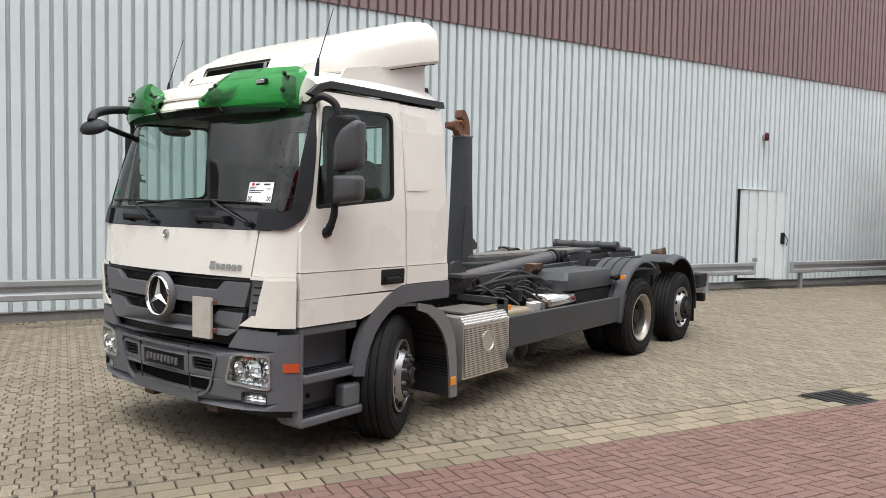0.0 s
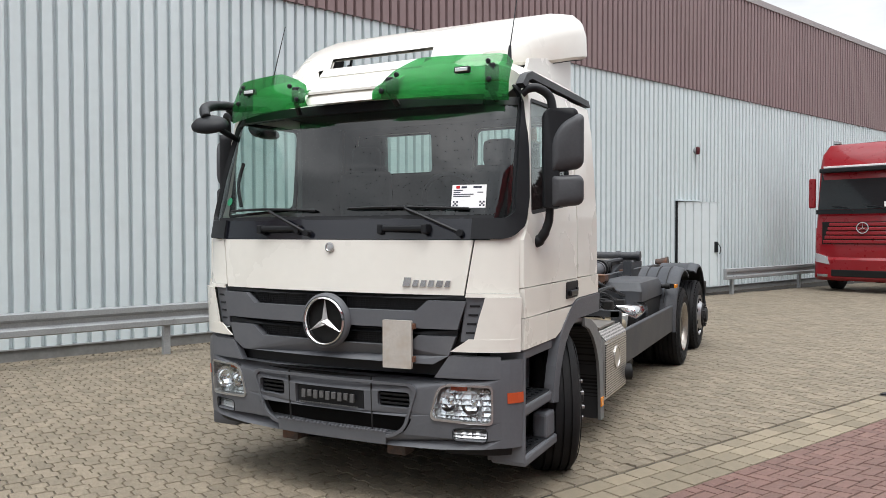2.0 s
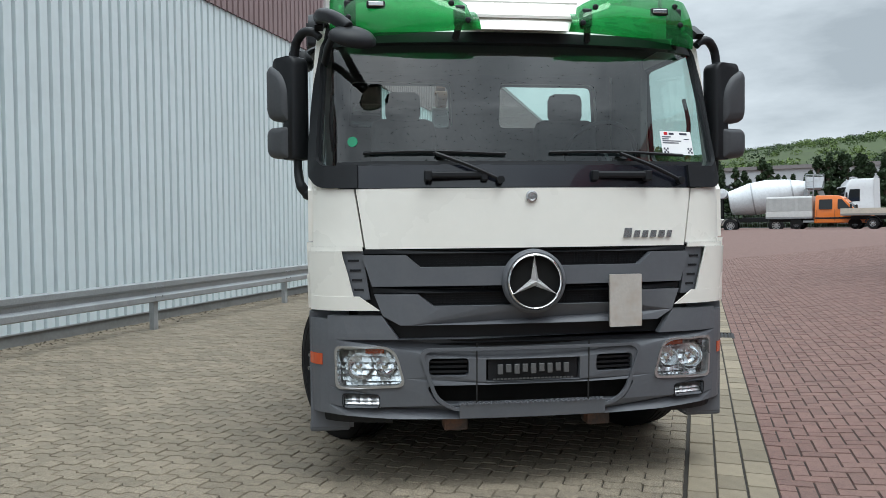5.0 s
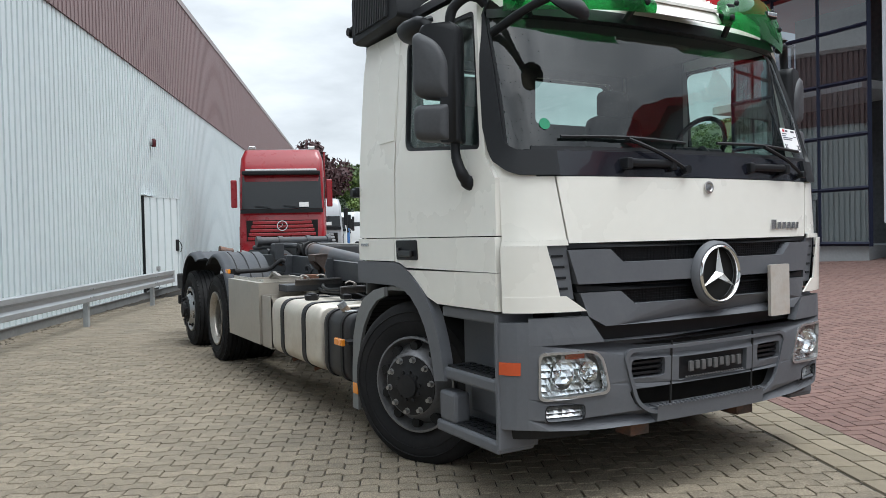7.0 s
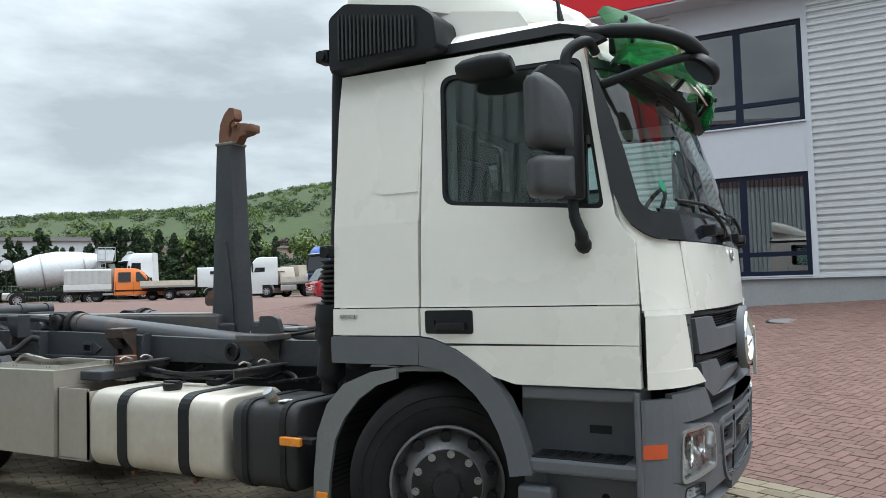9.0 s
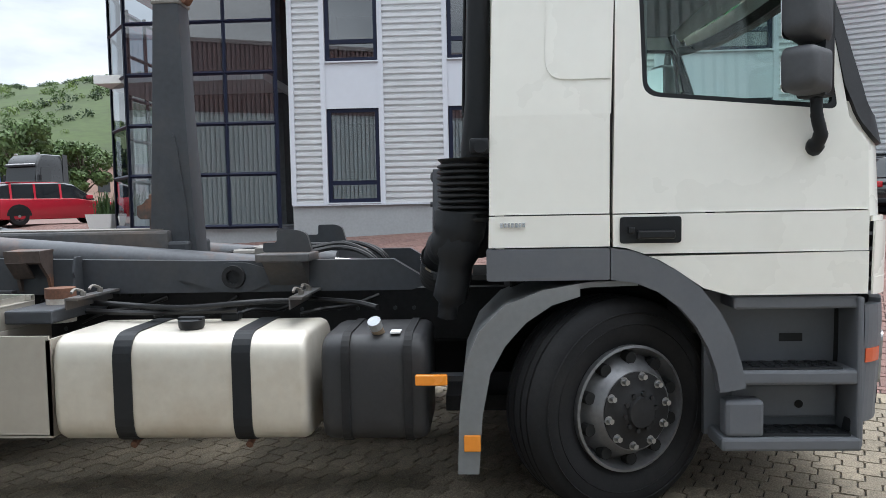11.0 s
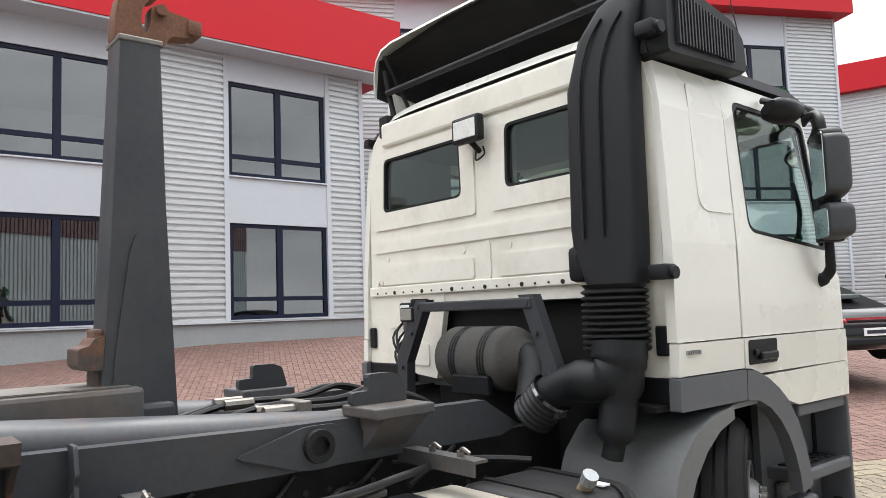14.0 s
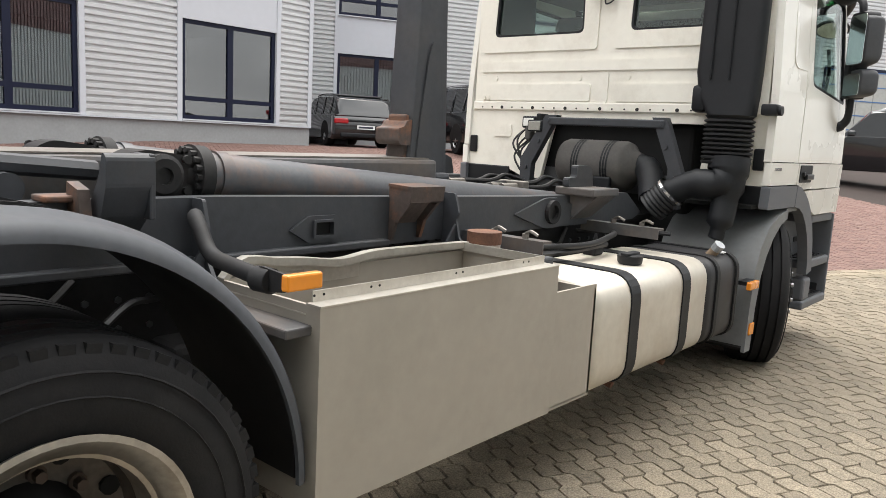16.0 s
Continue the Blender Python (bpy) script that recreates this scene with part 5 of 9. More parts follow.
# ---- intake, duct and air filter behind the cab ----
bm = bmesh.new()
rings = []
for x, k in ((-1.02, .9), (-1.06, 1), (-1.26, 1), (-1.30, .95)):
    cy, cz = 1.56, 2.96
    rings.append([(x, cy + (u - cy) * k, cz + (v - cz) * k) for u, v in rounded([(1.22, 2.80), (1.96, 2.78), (1.96, 3.10), (1.84, 3.17), (1.34, 3.06), (1.24, 2.98)], .03, 3)])
loft(bm, rings)
intake = tp("air_intake", bm, black_plastic, sm=45, label="black ribbed air intake at the cab's upper rear corner")
bm = bmesh.new()
for k in range(19):
    y = 1.37 + k * .027
    box(bm, -1.318, -1.285, y, y + .011, 2.835, 3.0 + .0055 * k)
tp("intake_slats", bm, mat("slat_grey", (0.028, 0.029, 0.032), 0.5), intake)
bm = bmesh.new()
rings = []
for z, x0, x1, y0, y1 in ((1.72, -1.15, -.86, 1.945, 2.10), (1.85, -1.16, -.78, 1.945, 2.085), (2.0, -1.165, -.75, 1.945, 2.07), (2.7, -1.165, -.75, 1.94, 2.05), (2.95, -1.17, -.82, 1.93, 2.03), (3.08, -1.19, -.94, 1.91, 2.02), (3.15, -1.16, -1.04, 1.91, 1.98)):
    rings.append([(u, v, z) for u, v in rounded([(x0, y0), (x1, y0), (x1, y1), (x0, y1)], .05, 4)])
loft(bm, rings)
for x in (-.86, -.98):
    tube(bm, [(x, 2.083, 1.95), (x, 2.062, 2.65), (x - .05, 2.045, 2.9), (x - .13, 2.03, 3.02)], .007, 6)
for z in (1.75, 2.88):
    box(bm, -1.29, -1.19, 1.96, 2.05, z - .02, z + .05, .012)
    rod(bm, (-1.31, 2.0, z + .01), (-1.26, 2.0, z + .01), .03, 10)
box(bm, -.84, -.74, 1.93, 2.08, 1.74, 1.92, .03)
duct = tp("intake_duct", bm, black_plastic, sm=40, label="tall black plastic intake duct")
prof = [(0, .15)]
for k in range(10):
    prof += [(.01 + k * .029, .158), (.018 + k * .029, .158), (.028 + k * .029, .136)]
prof.append((.31, .155))
bm = lathe(bmesh.new(), prof, (-1.01, 2.06, 1.41), (0, 0, 1), 24)
tp("bellows", bm, hose_black, duct, sm=50)
bm = bmesh.new()
tube(bm, [(-1.05, 2.1, 1.45), (-1.05, 2.12, 1.34), (-1.0, 2.16, 1.28), (-.86, 2.2, 1.27), (-.72, 2.23, 1.2), (-.62, 2.25, 1.12)], [.13, .12, .10, .09, .088, .088], 16)
tube(bm, [(-1.06, 2.11, 1.42), (-1.06, 2.13, 1.2), (-1.05, 2.17, 1.0), (-1.04, 2.18, .93)], [.11, .085, .05, .03], 12)
tp("elbow", bm, black_plastic, duct, sm=60)
prof = []
for k in range(7):
    prof += [(k * .028, .108), (k * .028 + .012, .108), (k * .028 + .018, .096)]
bm = lathe(bmesh.new(), prof, (-.74, 2.22, 1.22), (.62, .1, -.62), 18)
tp("corrugated_hose", bm, hose_black, duct, sm=50)
tp("hose_clip", lathe(bmesh.new(), ((0, .112), (.018, .112)), (-.735, 2.22, 1.215), (.62, .1, -.62), 18), chrome, duct)
bm = lathe(bmesh.new(), ((0, .0001), (0, .13), (.015, .165), (.05, .178), (.5, .178), (.54, .165), (.56, .12), (.62, .10), (.66, .0001)), (.22, 2.02, 1.35), (-1, 0, 0), 28)
flt = tp("air_filter", bm, filter_grey, sm=50, label="dusty grey cylindrical air filter housing")
bm = bmesh.new()
for x in (.07, -.17):
    for d in (0, .022, .044):
        lathe(bm, ((0, .181), (.014, .181)), (x - d, 2.02, 1.35), (-1, 0, 0), 28)
box(bm, -.26, .04, 2.16, 2.2, 1.16, 1.27, .01)
tp("filter_band", bm, black_plastic, flt)
bm = bmesh.new()
tube(bm, [(-.34, 2.02, 1.37), (-.45, 2.04, 1.35), (-.54, 2.12, 1.26), (-.61, 2.22, 1.15)], [.08, .09, .095, .095], 14)
tp("filter_outlet", bm, black_plastic, flt, sm=60)
bm = bmesh.new()
box(bm, -.66, .24, 2.2, 2.27, 1.62, 1.675, .008)
for x, dx in ((.22, .20), (-.62, -.14)):
    prism(bm, [(x - .05, 1.69), (x + .05, 1.69), (x + .05 + dx, 1.36), (x + .04 + dx, 1.1), (x - .04 + dx, 1.1), (x - .05 + dx, 1.33)], lay_xz, 2.2, 2.26)
    for z in (1.65, 1.5, 1.3):
        rod(bm, (x + (dx * (1.69 - z) / .4), 2.255, z), (x + (dx * (1.69 - z) / .4), 2.275, z), .014, 8)
tp("cab_stand", bm, frame_grey)
stand_lamp = tp("work_lamp", bx(.29, .42, 2.20, 2.27, 1.565, 1.65, .01), black_plastic, label="small square work lamp")
tp("lamp_glass", bx(.303, .407, 2.268, 2.276, 1.575, 1.64, .006), mat("dusty_lamp", (0.30, 0.29, 0.26), 0.3), stand_lamp)
tp("lamp_bracket", bx(.34, .38, 2.10, 2.22, 1.645, 1.70, .01), chassis_black, stand_lamp)
tp("plug_socket", bx(.44, .49, 2.12, 2.2, 1.5, 1.68, .015), filter_grey)
# no engine inside: a near-black box stands in for the bay's shade
tp("engine_bay", bx(-.7, .6, 1.0, 1.85, .75, 1.66, .03), shade_black)
bm = bmesh.new()
for k in range(5):
    a = k * 1.7
    x0 = .50 + .04 * math.sin(a)
    tube(bm, [(x0, 2.1, 1.62 - .03 * k), (x0 + .05, 2.2, 1.5 - .03 * k), (.44 + .03 * math.cos(a), 2.22, 1.32 - .02 * k)], .008, 5)
tp("loose_hose", bm, hose_black)

# ---- steps, front mudguards ----
for sd in (-1, 1):
    X = lambda a, b: sorted((sd * a, sd * b))
    bm = bmesh.new()
    box(bm, *X(1.02, 1.06), .26, .92, .34, 1.05)
    box(bm, *X(1.04, 1.27), .255, .285, .34, 1.04, .01)
    box(bm, *X(1.04, 1.255), .27, .84, .985, 1.045, .012)
    box(bm, *X(1.04, 1.265), .27, .86, .63, .70, .015)
    box(bm, *X(1.04, 1.275), .26, .90, .32, .385, .015)
    box(bm, *X(1.16, 1.265), .70, .88, .385, .56, .02)
    box(bm, *X(1.06, 1.10), .30, .80, .43, .60, .015)
    st_ = tp("cab_step", bm, grey_plastic, label="grey plastic cab steps")
    bm = bmesh.new()
    for z in (.7, .386):
        box(bm, *X(1.09, 1.25), .34 if z > .5 else .30, .80, z - .002, z + .01, .004)
        for i in range(6):
            for j in range(3):
                box(bm, *X(1.11 + j * .045, 1.135 + j * .045), .36 + i * .07, .395 + i * .07, z + .008, z + .016)
    tp("tread", bm, black_plastic, st_)
    bm = bmesh.new()
    rod(bm, (sd * 1.09, .48, .5), (sd * 1.105, .48, .5), .02, 10)
    tp("step_hole", bm, shade_black, st_)
    if sd < 0:
        bm = bmesh.new()
        box(bm, -1.066, -1.058, .45, .56, .80, .84)
        lb_ = tp("step_label", bm, black_plastic, st_)
    prof = [(1.28, 1.13), (1.5, 1.125), (1.72, 1.09), (1.90, 1.02), (2.02, .90), (2.09, .74), (2.12, .5), (2.13, .26)]
    inn = [(1.28, 1.105), (1.5, 1.10), (1.71, 1.065), (1.88, .995), (1.995, .885), (2.062, .735), (2.092, .5), (2.10, .26)]
    bm = bmesh.new()
    prism(bm, prof + inn[::-1], lay_yz, *X(.62, 1.262))
    lip = [(1.55, 1.12), (1.72, 1.09), (1.90, 1.02), (2.02, .90), (2.09, .74), (2.12, .5), (2.13, .22), (2.03, .22), (2.01, .5), (1.97, .7), (1.90, .83), (1.80, .94), (1.68, 1.02), (1.55, 1.06)]
    prism(bm, lip, lay_yz, *X(1.262, 1.285))
    mg_ = tp("mudguard", bm, mudguard_grey, label="grey front mudguard", sm=30)
    bm = bmesh.new()
    prism(bm, [(1.75, 1.04), (1.88, .96), (1.98, .84), (2.05, .7), (2.08, .5), (2.085, .22), (2.07, .22), (2.06, .5), (2.03, .7), (1.96, .83), (1.86, .94), (1.74, 1.02)], lay_yz, *X(.66, 1.25))
    tp("spray_mat", bm, spray_mat, mg_)
    tp("reflector", bx(*X(1.283, 1.295), 2.02, 2.10, .33, .41, .01), orange_lens, mg_)
    # near-black plate put in for the shade above the wheel
    tp("cab_underside", bx(*X(.62, 1.2), .9, 2.05, 1.135, 1.16), shade_black)
tp("side_marker", bx(-1.345, -1.315, 2.17, 2.32, .66, .71, .006), orange_lens)
tp("marker_bracket", bx(-1.32, -1.24, 2.10, 2.25, .675, .70), black_plastic)


# ---- wheels ----
def wheel_nuts(parent, n, r, x, size, material):
    for k in range(n):
        a = 2 * math.pi * k / n + .15
        bm = bmesh.new()
        y, z = r * math.cos(a), r * math.sin(a)
        rod(bm, (x - .012, y, z), (x + .004, y, z), size * 1.5, 10)
        rod(bm, (x + .004, y, z), (x + .03, y, z), size, 6)
        part("wheel_nut", bm, material, parent)


def wheel(kind, sd, y, steer=0.0, width=.30, x_in=.93):
    """A lorry wheel with its axis along x, outer face outwards."""
    R = .53
    h = width / 2
    prof = [(-h + .02, .30), (-h - .01, .36), (-h - .012, .43), (-h + .005, .49), (-h + .03, .518)]
    for g in (-.085, -.03, .03, .085):
        k = h / .15
        prof += [(g * k - .008, .528), (g * k - .006, .512), (g * k + .006, .512), (g * k + .008, .528)]
    prof += [(h - .03, .518), (h - .005, .49), (h + .012, .43), (h + .01, .36), (h - .02, .30)]
    bm = lathe(bmesh.new(), prof, (0, 0, 0), (1, 0, 0), 56)
    # tread blocks at the shoulders
    for k in range(56 if kind != "front" else 0):
        a = 2 * math.pi * (k + .5) / 56
        for s in (-1, 1):
            c = Vector((s * (h - .026), .505 * math.cos(a), .505 * math.sin(a)))
            m = Matrix.Translation(c) @ Matrix.Rotation(a, 4, 'X')
            r = bmesh.ops.create_cube(bm, size=1.0)
            for v in r["verts"]:
                v.co = m @ Vector((v.co.x * .035, v.co.y * .022, v.co.z * .035))
    tyre = part("wheel", bm, rubber, truck)
    smooth(tyre, 40)
    for r0, dx in ((.455, .013), (.40, .0135)):
        part("sidewall_ring", lathe(bmesh.new(), ((h + dx - .004, r0), (h + dx + .002, r0 + .004), (h + dx - .004, r0 + .008)), (0, 0, 0), (1, 0, 0), 48), rubber, tyre)
    if kind == "front":
        rp = ((h - .06, .3), (h + .015, .305), (h + .018, .292), (h - .03, .275), (h - .06, .26), (h - .02, .235), (h + .035, .205), (h + .05, .19), (h + .05, .12), (h + .02, .118))
        rim = part("rim", lathe(bmesh.new(), rp, (0, 0, 0), (1, 0, 0), 48), rim_grey if sd < 0 else mat("rim_bright", (0.42, 0.42, 0.43), 0.3, metal=0.85, dirt=0.3), tyre)
        smooth(rim, 40)
        hub = part("hub", lathe(bmesh.new(), ((h + .01, .19), (h + .056, .185), (h + .06, .12), (h + .075, .10), (h + .08, .075), (h + .10, .07), (h + .105, .0001)), (0, 0, 0), (1, 0, 0), 32), chassis_black, tyre)
        smooth(hub, 40)
        wheel_nuts(tyre, 10, .165, h + .055, .014, mat("nut_steel", (0.3, 0.3, 0.3), 0.35, metal=0.8))
        # solid black discs on the rim: the holes' shade is put in as colour
        bm = bmesh.new()
        for k in range(10):
            a = 2 * math.pi * (k + .5) / 10
            rod(bm, (h - .035, .247 * math.cos(a), .247 * math.sin(a)), (h + .012, .243 * math.cos(a), .243 * math.sin(a)), .03, 12)
        part("vent_holes", bm, shade_black, tyre)
        bm = bmesh.new()
        for k in range(10):
            a = 2 * math.pi * (k + .2) / 10
            rod(bm, (h + .07, .088 * math.cos(a), .088 * math.sin(a)), (h + .09, .088 * math.cos(a), .088 * math.sin(a)), .012, 6)
        part("hub_bolts", bm, chassis_black, tyre)
    elif kind == "dual":
        rp = ((h - .02, .31), (h + .012, .322), (h + .014, .306), (h - .02, .268), (h - .045, .262), (h - .05, .25), (h - .15, .246))
        rim = part("rim", lathe(bmesh.new(), rp, (0, 0, 0), (1, 0, 0), 48), mat("rim_worn", (0.40, 0.37, 0.33), 0.32, metal=0.8, vary=0.2, dirt=0.6, dirt_color=(0.09, 0.07, 0.055), dirt_scale=5), tyre)
        smooth(rim, 40)
        disc = part("rim_disc", lathe(bmesh.new(), ((h - .14, .2465), (h - .16, .243), (h - .19, .236), (h - .2, .2), (h - .2, .10), (h - .19, .0001)), (0, 0, 0), (1, 0, 0), 48), mat("rim_dirty", (0.10, 0.088, 0.078), 0.5, metal=0.5, vary=0.3, dirt=0.8, dirt_color=(0.05, 0.035, 0.025), dirt_scale=6), tyre)
        smooth(disc, 40)
        hub = part("hub", lathe(bmesh.new(), ((h - .2, .15), (h - .13, .14), (h - .1, .11), (h - .06, .10), (h - .05, .0001)), (0, 0, 0), (1, 0, 0), 28), chassis_black, tyre)
        smooth(hub, 40)
        wheel_nuts(tyre, 10, .168, h - .19, .015, mat("nut_brown", (0.07, 0.05, 0.04), 0.6, metal=0.4))
        bm = bmesh.new()
        for k in range(8):
            a = 2 * math.pi * (k + .5) / 8
            rod(bm, (h - .205, .215 * math.cos(a), .215 * math.sin(a)), (h - .188, .215 * math.cos(a), .215 * math.sin(a)), .026, 10)
        part("vent_holes", bm, shade_black, tyre)
        bm = lathe(bmesh.new(), [(s - .34, r) for s, r in prof], (0, 0, 0), (1, 0, 0), 48)
        smooth(part("inner_tyre", bm, rubber, tyre), 40)
    else:
        rp = ((h - .04, .3), (h + .012, .305), (h + .014, .29), (h - .03, .27), (h - .04, .25), (h + .03, .2), (h + .06, .17), (h + .06, .1))
        rim = part("rim", lathe(bmesh.new(), rp, (0, 0, 0), (1, 0, 0), 48), mat("rim_bright", (0.42, 0.42, 0.43), 0.3, metal=0.85, dirt=0.3), tyre)
        smooth(rim, 40)
        hub = part("hub", lathe(bmesh.new(), ((h + .03, .18), (h + .075, .175), (h + .08, .11), (h + .12, .10), (h + .125, .0001)), (0, 0, 0), (1, 0, 0), 28), chassis_black, tyre)
        smooth(hub, 40)
        wheel_nuts(tyre, 10, .15, h + .075, .014, chassis_black)
        bm = bmesh.new()
        for k in range(8):
            a = 2 * math.pi * (k + .5) / 8
            rod(bm, (h - .02, .237 * math.cos(a), .237 * math.sin(a)), (h + .018, .232 * math.cos(a), .232 * math.sin(a)), .026, 10)
        part("vent_holes", bm, shade_black, tyre)
    turn = Matrix.Rotation(radians(steer), 4, 'Z')
    if sd < 0:
        turn = turn @ Matrix.Rotation(math.pi, 4, 'Z')
    tyre.matrix_local = Matrix.Translation((sd * (x_in + h), y, .53 - .02)) @ turn
    return tyre


for sd in (-1, 1):
    wheel("front", sd, 1.375, 26.0, .31, .90)
    wheel("dual", sd, 6.35, 0.0, .30, .98)
    wheel("single", sd, 7.90, 0.0, .31, .96)
# ---- rear mudguards ----
for sd in (-1, 1):
    X = lambda a, b: sorted((sd * a, sd * b))
    pts = [(6.43 + .77 * math.cos(radians(a)), .51 + .79 * math.sin(radians(a))) for a in range(180, 62, -9)]
    pts2 = [(7.82 + .77 * math.cos(radians(a)), .51 + .79 * math.sin(radians(a))) for a in range(113, -6, -9)]
    for cy, arc in ((6.43, pts), (7.82, pts2)):
        o = arc + [(cy + (u - cy) * .965, .51 + (v - .51) * .965) for u, v in arc[::-1]]
        a0, a1 = (180, 58) if cy < 7 else (118, -6)
        turns = [radians(a0 + (a1 - a0) * k / 30) for k in range(31)]
        section = ((.74, 1.0), (1.13, 1.0), (1.145, 1.014), (1.175, 1.014), (1.19, 1.0), (1.24, .995), (1.268, .98), (1.282, .955), (1.284, .935), (1.268, .935), (1.262, .955), (1.235, .972), (.74, .975))
        bm = bmesh.new()
        loft(bm, [[(sd * x, cy + .77 * k * math.cos(a), .51 + .79 * k * math.sin(a)) for x, k in section] for a in turns])
        bmesh.ops.recalc_face_normals(bm, faces=bm.faces[:])
        g_ = tp("mudguard", bm, rear_guard_grey, label="dark grey plastic rear mudguard", sm=50)
        bm = bmesh.new()
        lining = ((.75, .970), (1.235, .968), (1.235, .962), (.75, .962))
        loft(bm, [[(sd * x, cy + .77 * k * math.cos(a), .51 + .79 * k * math.sin(a)) for x, k in lining] for a in turns])
        bmesh.ops.recalc_face_normals(bm, faces=bm.faces[:])
        tp("guard_lining", bm, hose_black, g_, sm=50)
        bm = bmesh.new()
        for x in (.84, .98, 1.12):
            o3 = [(cy + (u - cy) * 1.012, .51 + (v - .51) * 1.012) for u, v in arc[3:11]]
            o3 += [(cy + (u - cy) * .995, .51 + (v - .51) * .995) for u, v in arc[10:2:-1]]
            prism(bm, o3, lay_yz, *X(x, x + .012))
        tp("rib", bm, chassis_black, g_)
    tp("mud_flap", bx(*X(.76, 1.24), 8.57, 8.60, .22, .60), hose_black)
    bm = bmesh.new()
    tube(bm, [(sd * .62, 5.62, 1.17), (sd * .66, 5.66, 1.20), (sd * .72, 5.68, 1.17), (sd * .82, 5.70, 1.10), (sd * 1.0, 5.73, 1.09), (sd * 1.16, 5.75, 1.085)], .026, 10)
    lathe(bm, ((-.03, .0001), (-.03, .036), (.03, .036), (.03, .0001)), (sd * 1.17, 5.755, 1.085), (1, .1, 0), 16)
    prism(bm, rounded([(1.15, 1.05), (1.29, 1.07), (1.29, 1.115), (1.15, 1.125)], .02, 3), lambda u, v, w: (sd * u, w, v), 5.755, 5.765)
    tp("mudguard_stay", bm, chassis_black, sm=60)
    tp("side_marker", bx(*X(1.268, 1.298), 5.655, 5.775, 1.072, 1.118, .006), orange_lens, label="orange side marker lamp")
# ---- chassis ----
bm = bmesh.new()
for sd in (-1, 1):
    X = lambda a, b: sorted((sd * a, sd * b))
    box(bm, *X(.42, .43), 1.6, 9.2, .72, 1.0)
    box(bm, *X(.35, .43), 1.6, 9.2, .70, .715)
    box(bm, *X(.35, .43), 1.6, 9.2, 1.0, 1.015)
for y in (2.4, 3.6, 5.0, 6.0, 7.2, 8.4, 9.0):
    box(bm, -.42, .42, y, y + .08, .74, .98)
tp("chassis_rail", bm, chassis_black)
bm = bmesh.new()
for k in range(60):
    for z in (.80, .90):
        y = 2.4 + k * .11
        rod(bm, (-.43, y, z), (-.437, y, z), .013, 6)
        rod(bm, (.43, y, z), (.437, y, z), .013, 6)
tp("rail_bolts", bm, frame_grey)
for y, w_ in ((1.31, .9), (6.35, .9), (7.90, .9)):
    bm = bmesh.new()
    rod(bm, (-w_, y, .5), (w_, y, .5), .075, 12)
    if y > 5:
        lathe(bm, ((-.2, .0001), (-.19, .12), (-.08, .2), (.08, .2), (.19, .12), (.2, .0001)), (0, y, .5), (0, 1, 0), 16)
    tp("axle", bm, chassis_black)
tp("gearbox", bx(-.35, .35, 1.7, 3.2, .4, .95, .08), shade_black)
bm = bmesh.new()
rod(bm, (0, 3.2, .7), (0, 6.3, .55), .06, 10)
tp("drive_shaft", bm, chassis_black)
bm = bmesh.new()
for k, y in enumerate((3.35, 3.62, 3.89, 4.4)):
    lathe(bm, ((-.32, .0001), (-.31, .08), (-.27, .125), (.27, .125), (.31, .08), (.32, .0001)), (.62 - .02 * k, y, .47), (1, 0, 0), 18)
tp("air_tanks", bm, frame_grey, sm=50)
tp("under_box", bx(-.6, .35, 4.6, 5.7, .45, .75, .03), chassis_black)
# rear end
bm = bmesh.new()
box(bm, -1.2, 1.2, 9.18, 9.28, .48, .62, .02)
for sd in (-1, 1):
    box(bm, *sorted((sd * .75, sd * 1.2)), 8.90, 9.30, .72, .95, .02)
    box(bm, *sorted((sd * .38, sd * .46)), 8.8, 9.3, .5, .9)
    for k in range(4):
        box(bm, *sorted((sd * .8, sd * 1.18)), 9.30, 9.34 + .012 * k, .76 + .045 * k, .79 + .045 * k)
tp("rear_bar", bm, chassis_black)
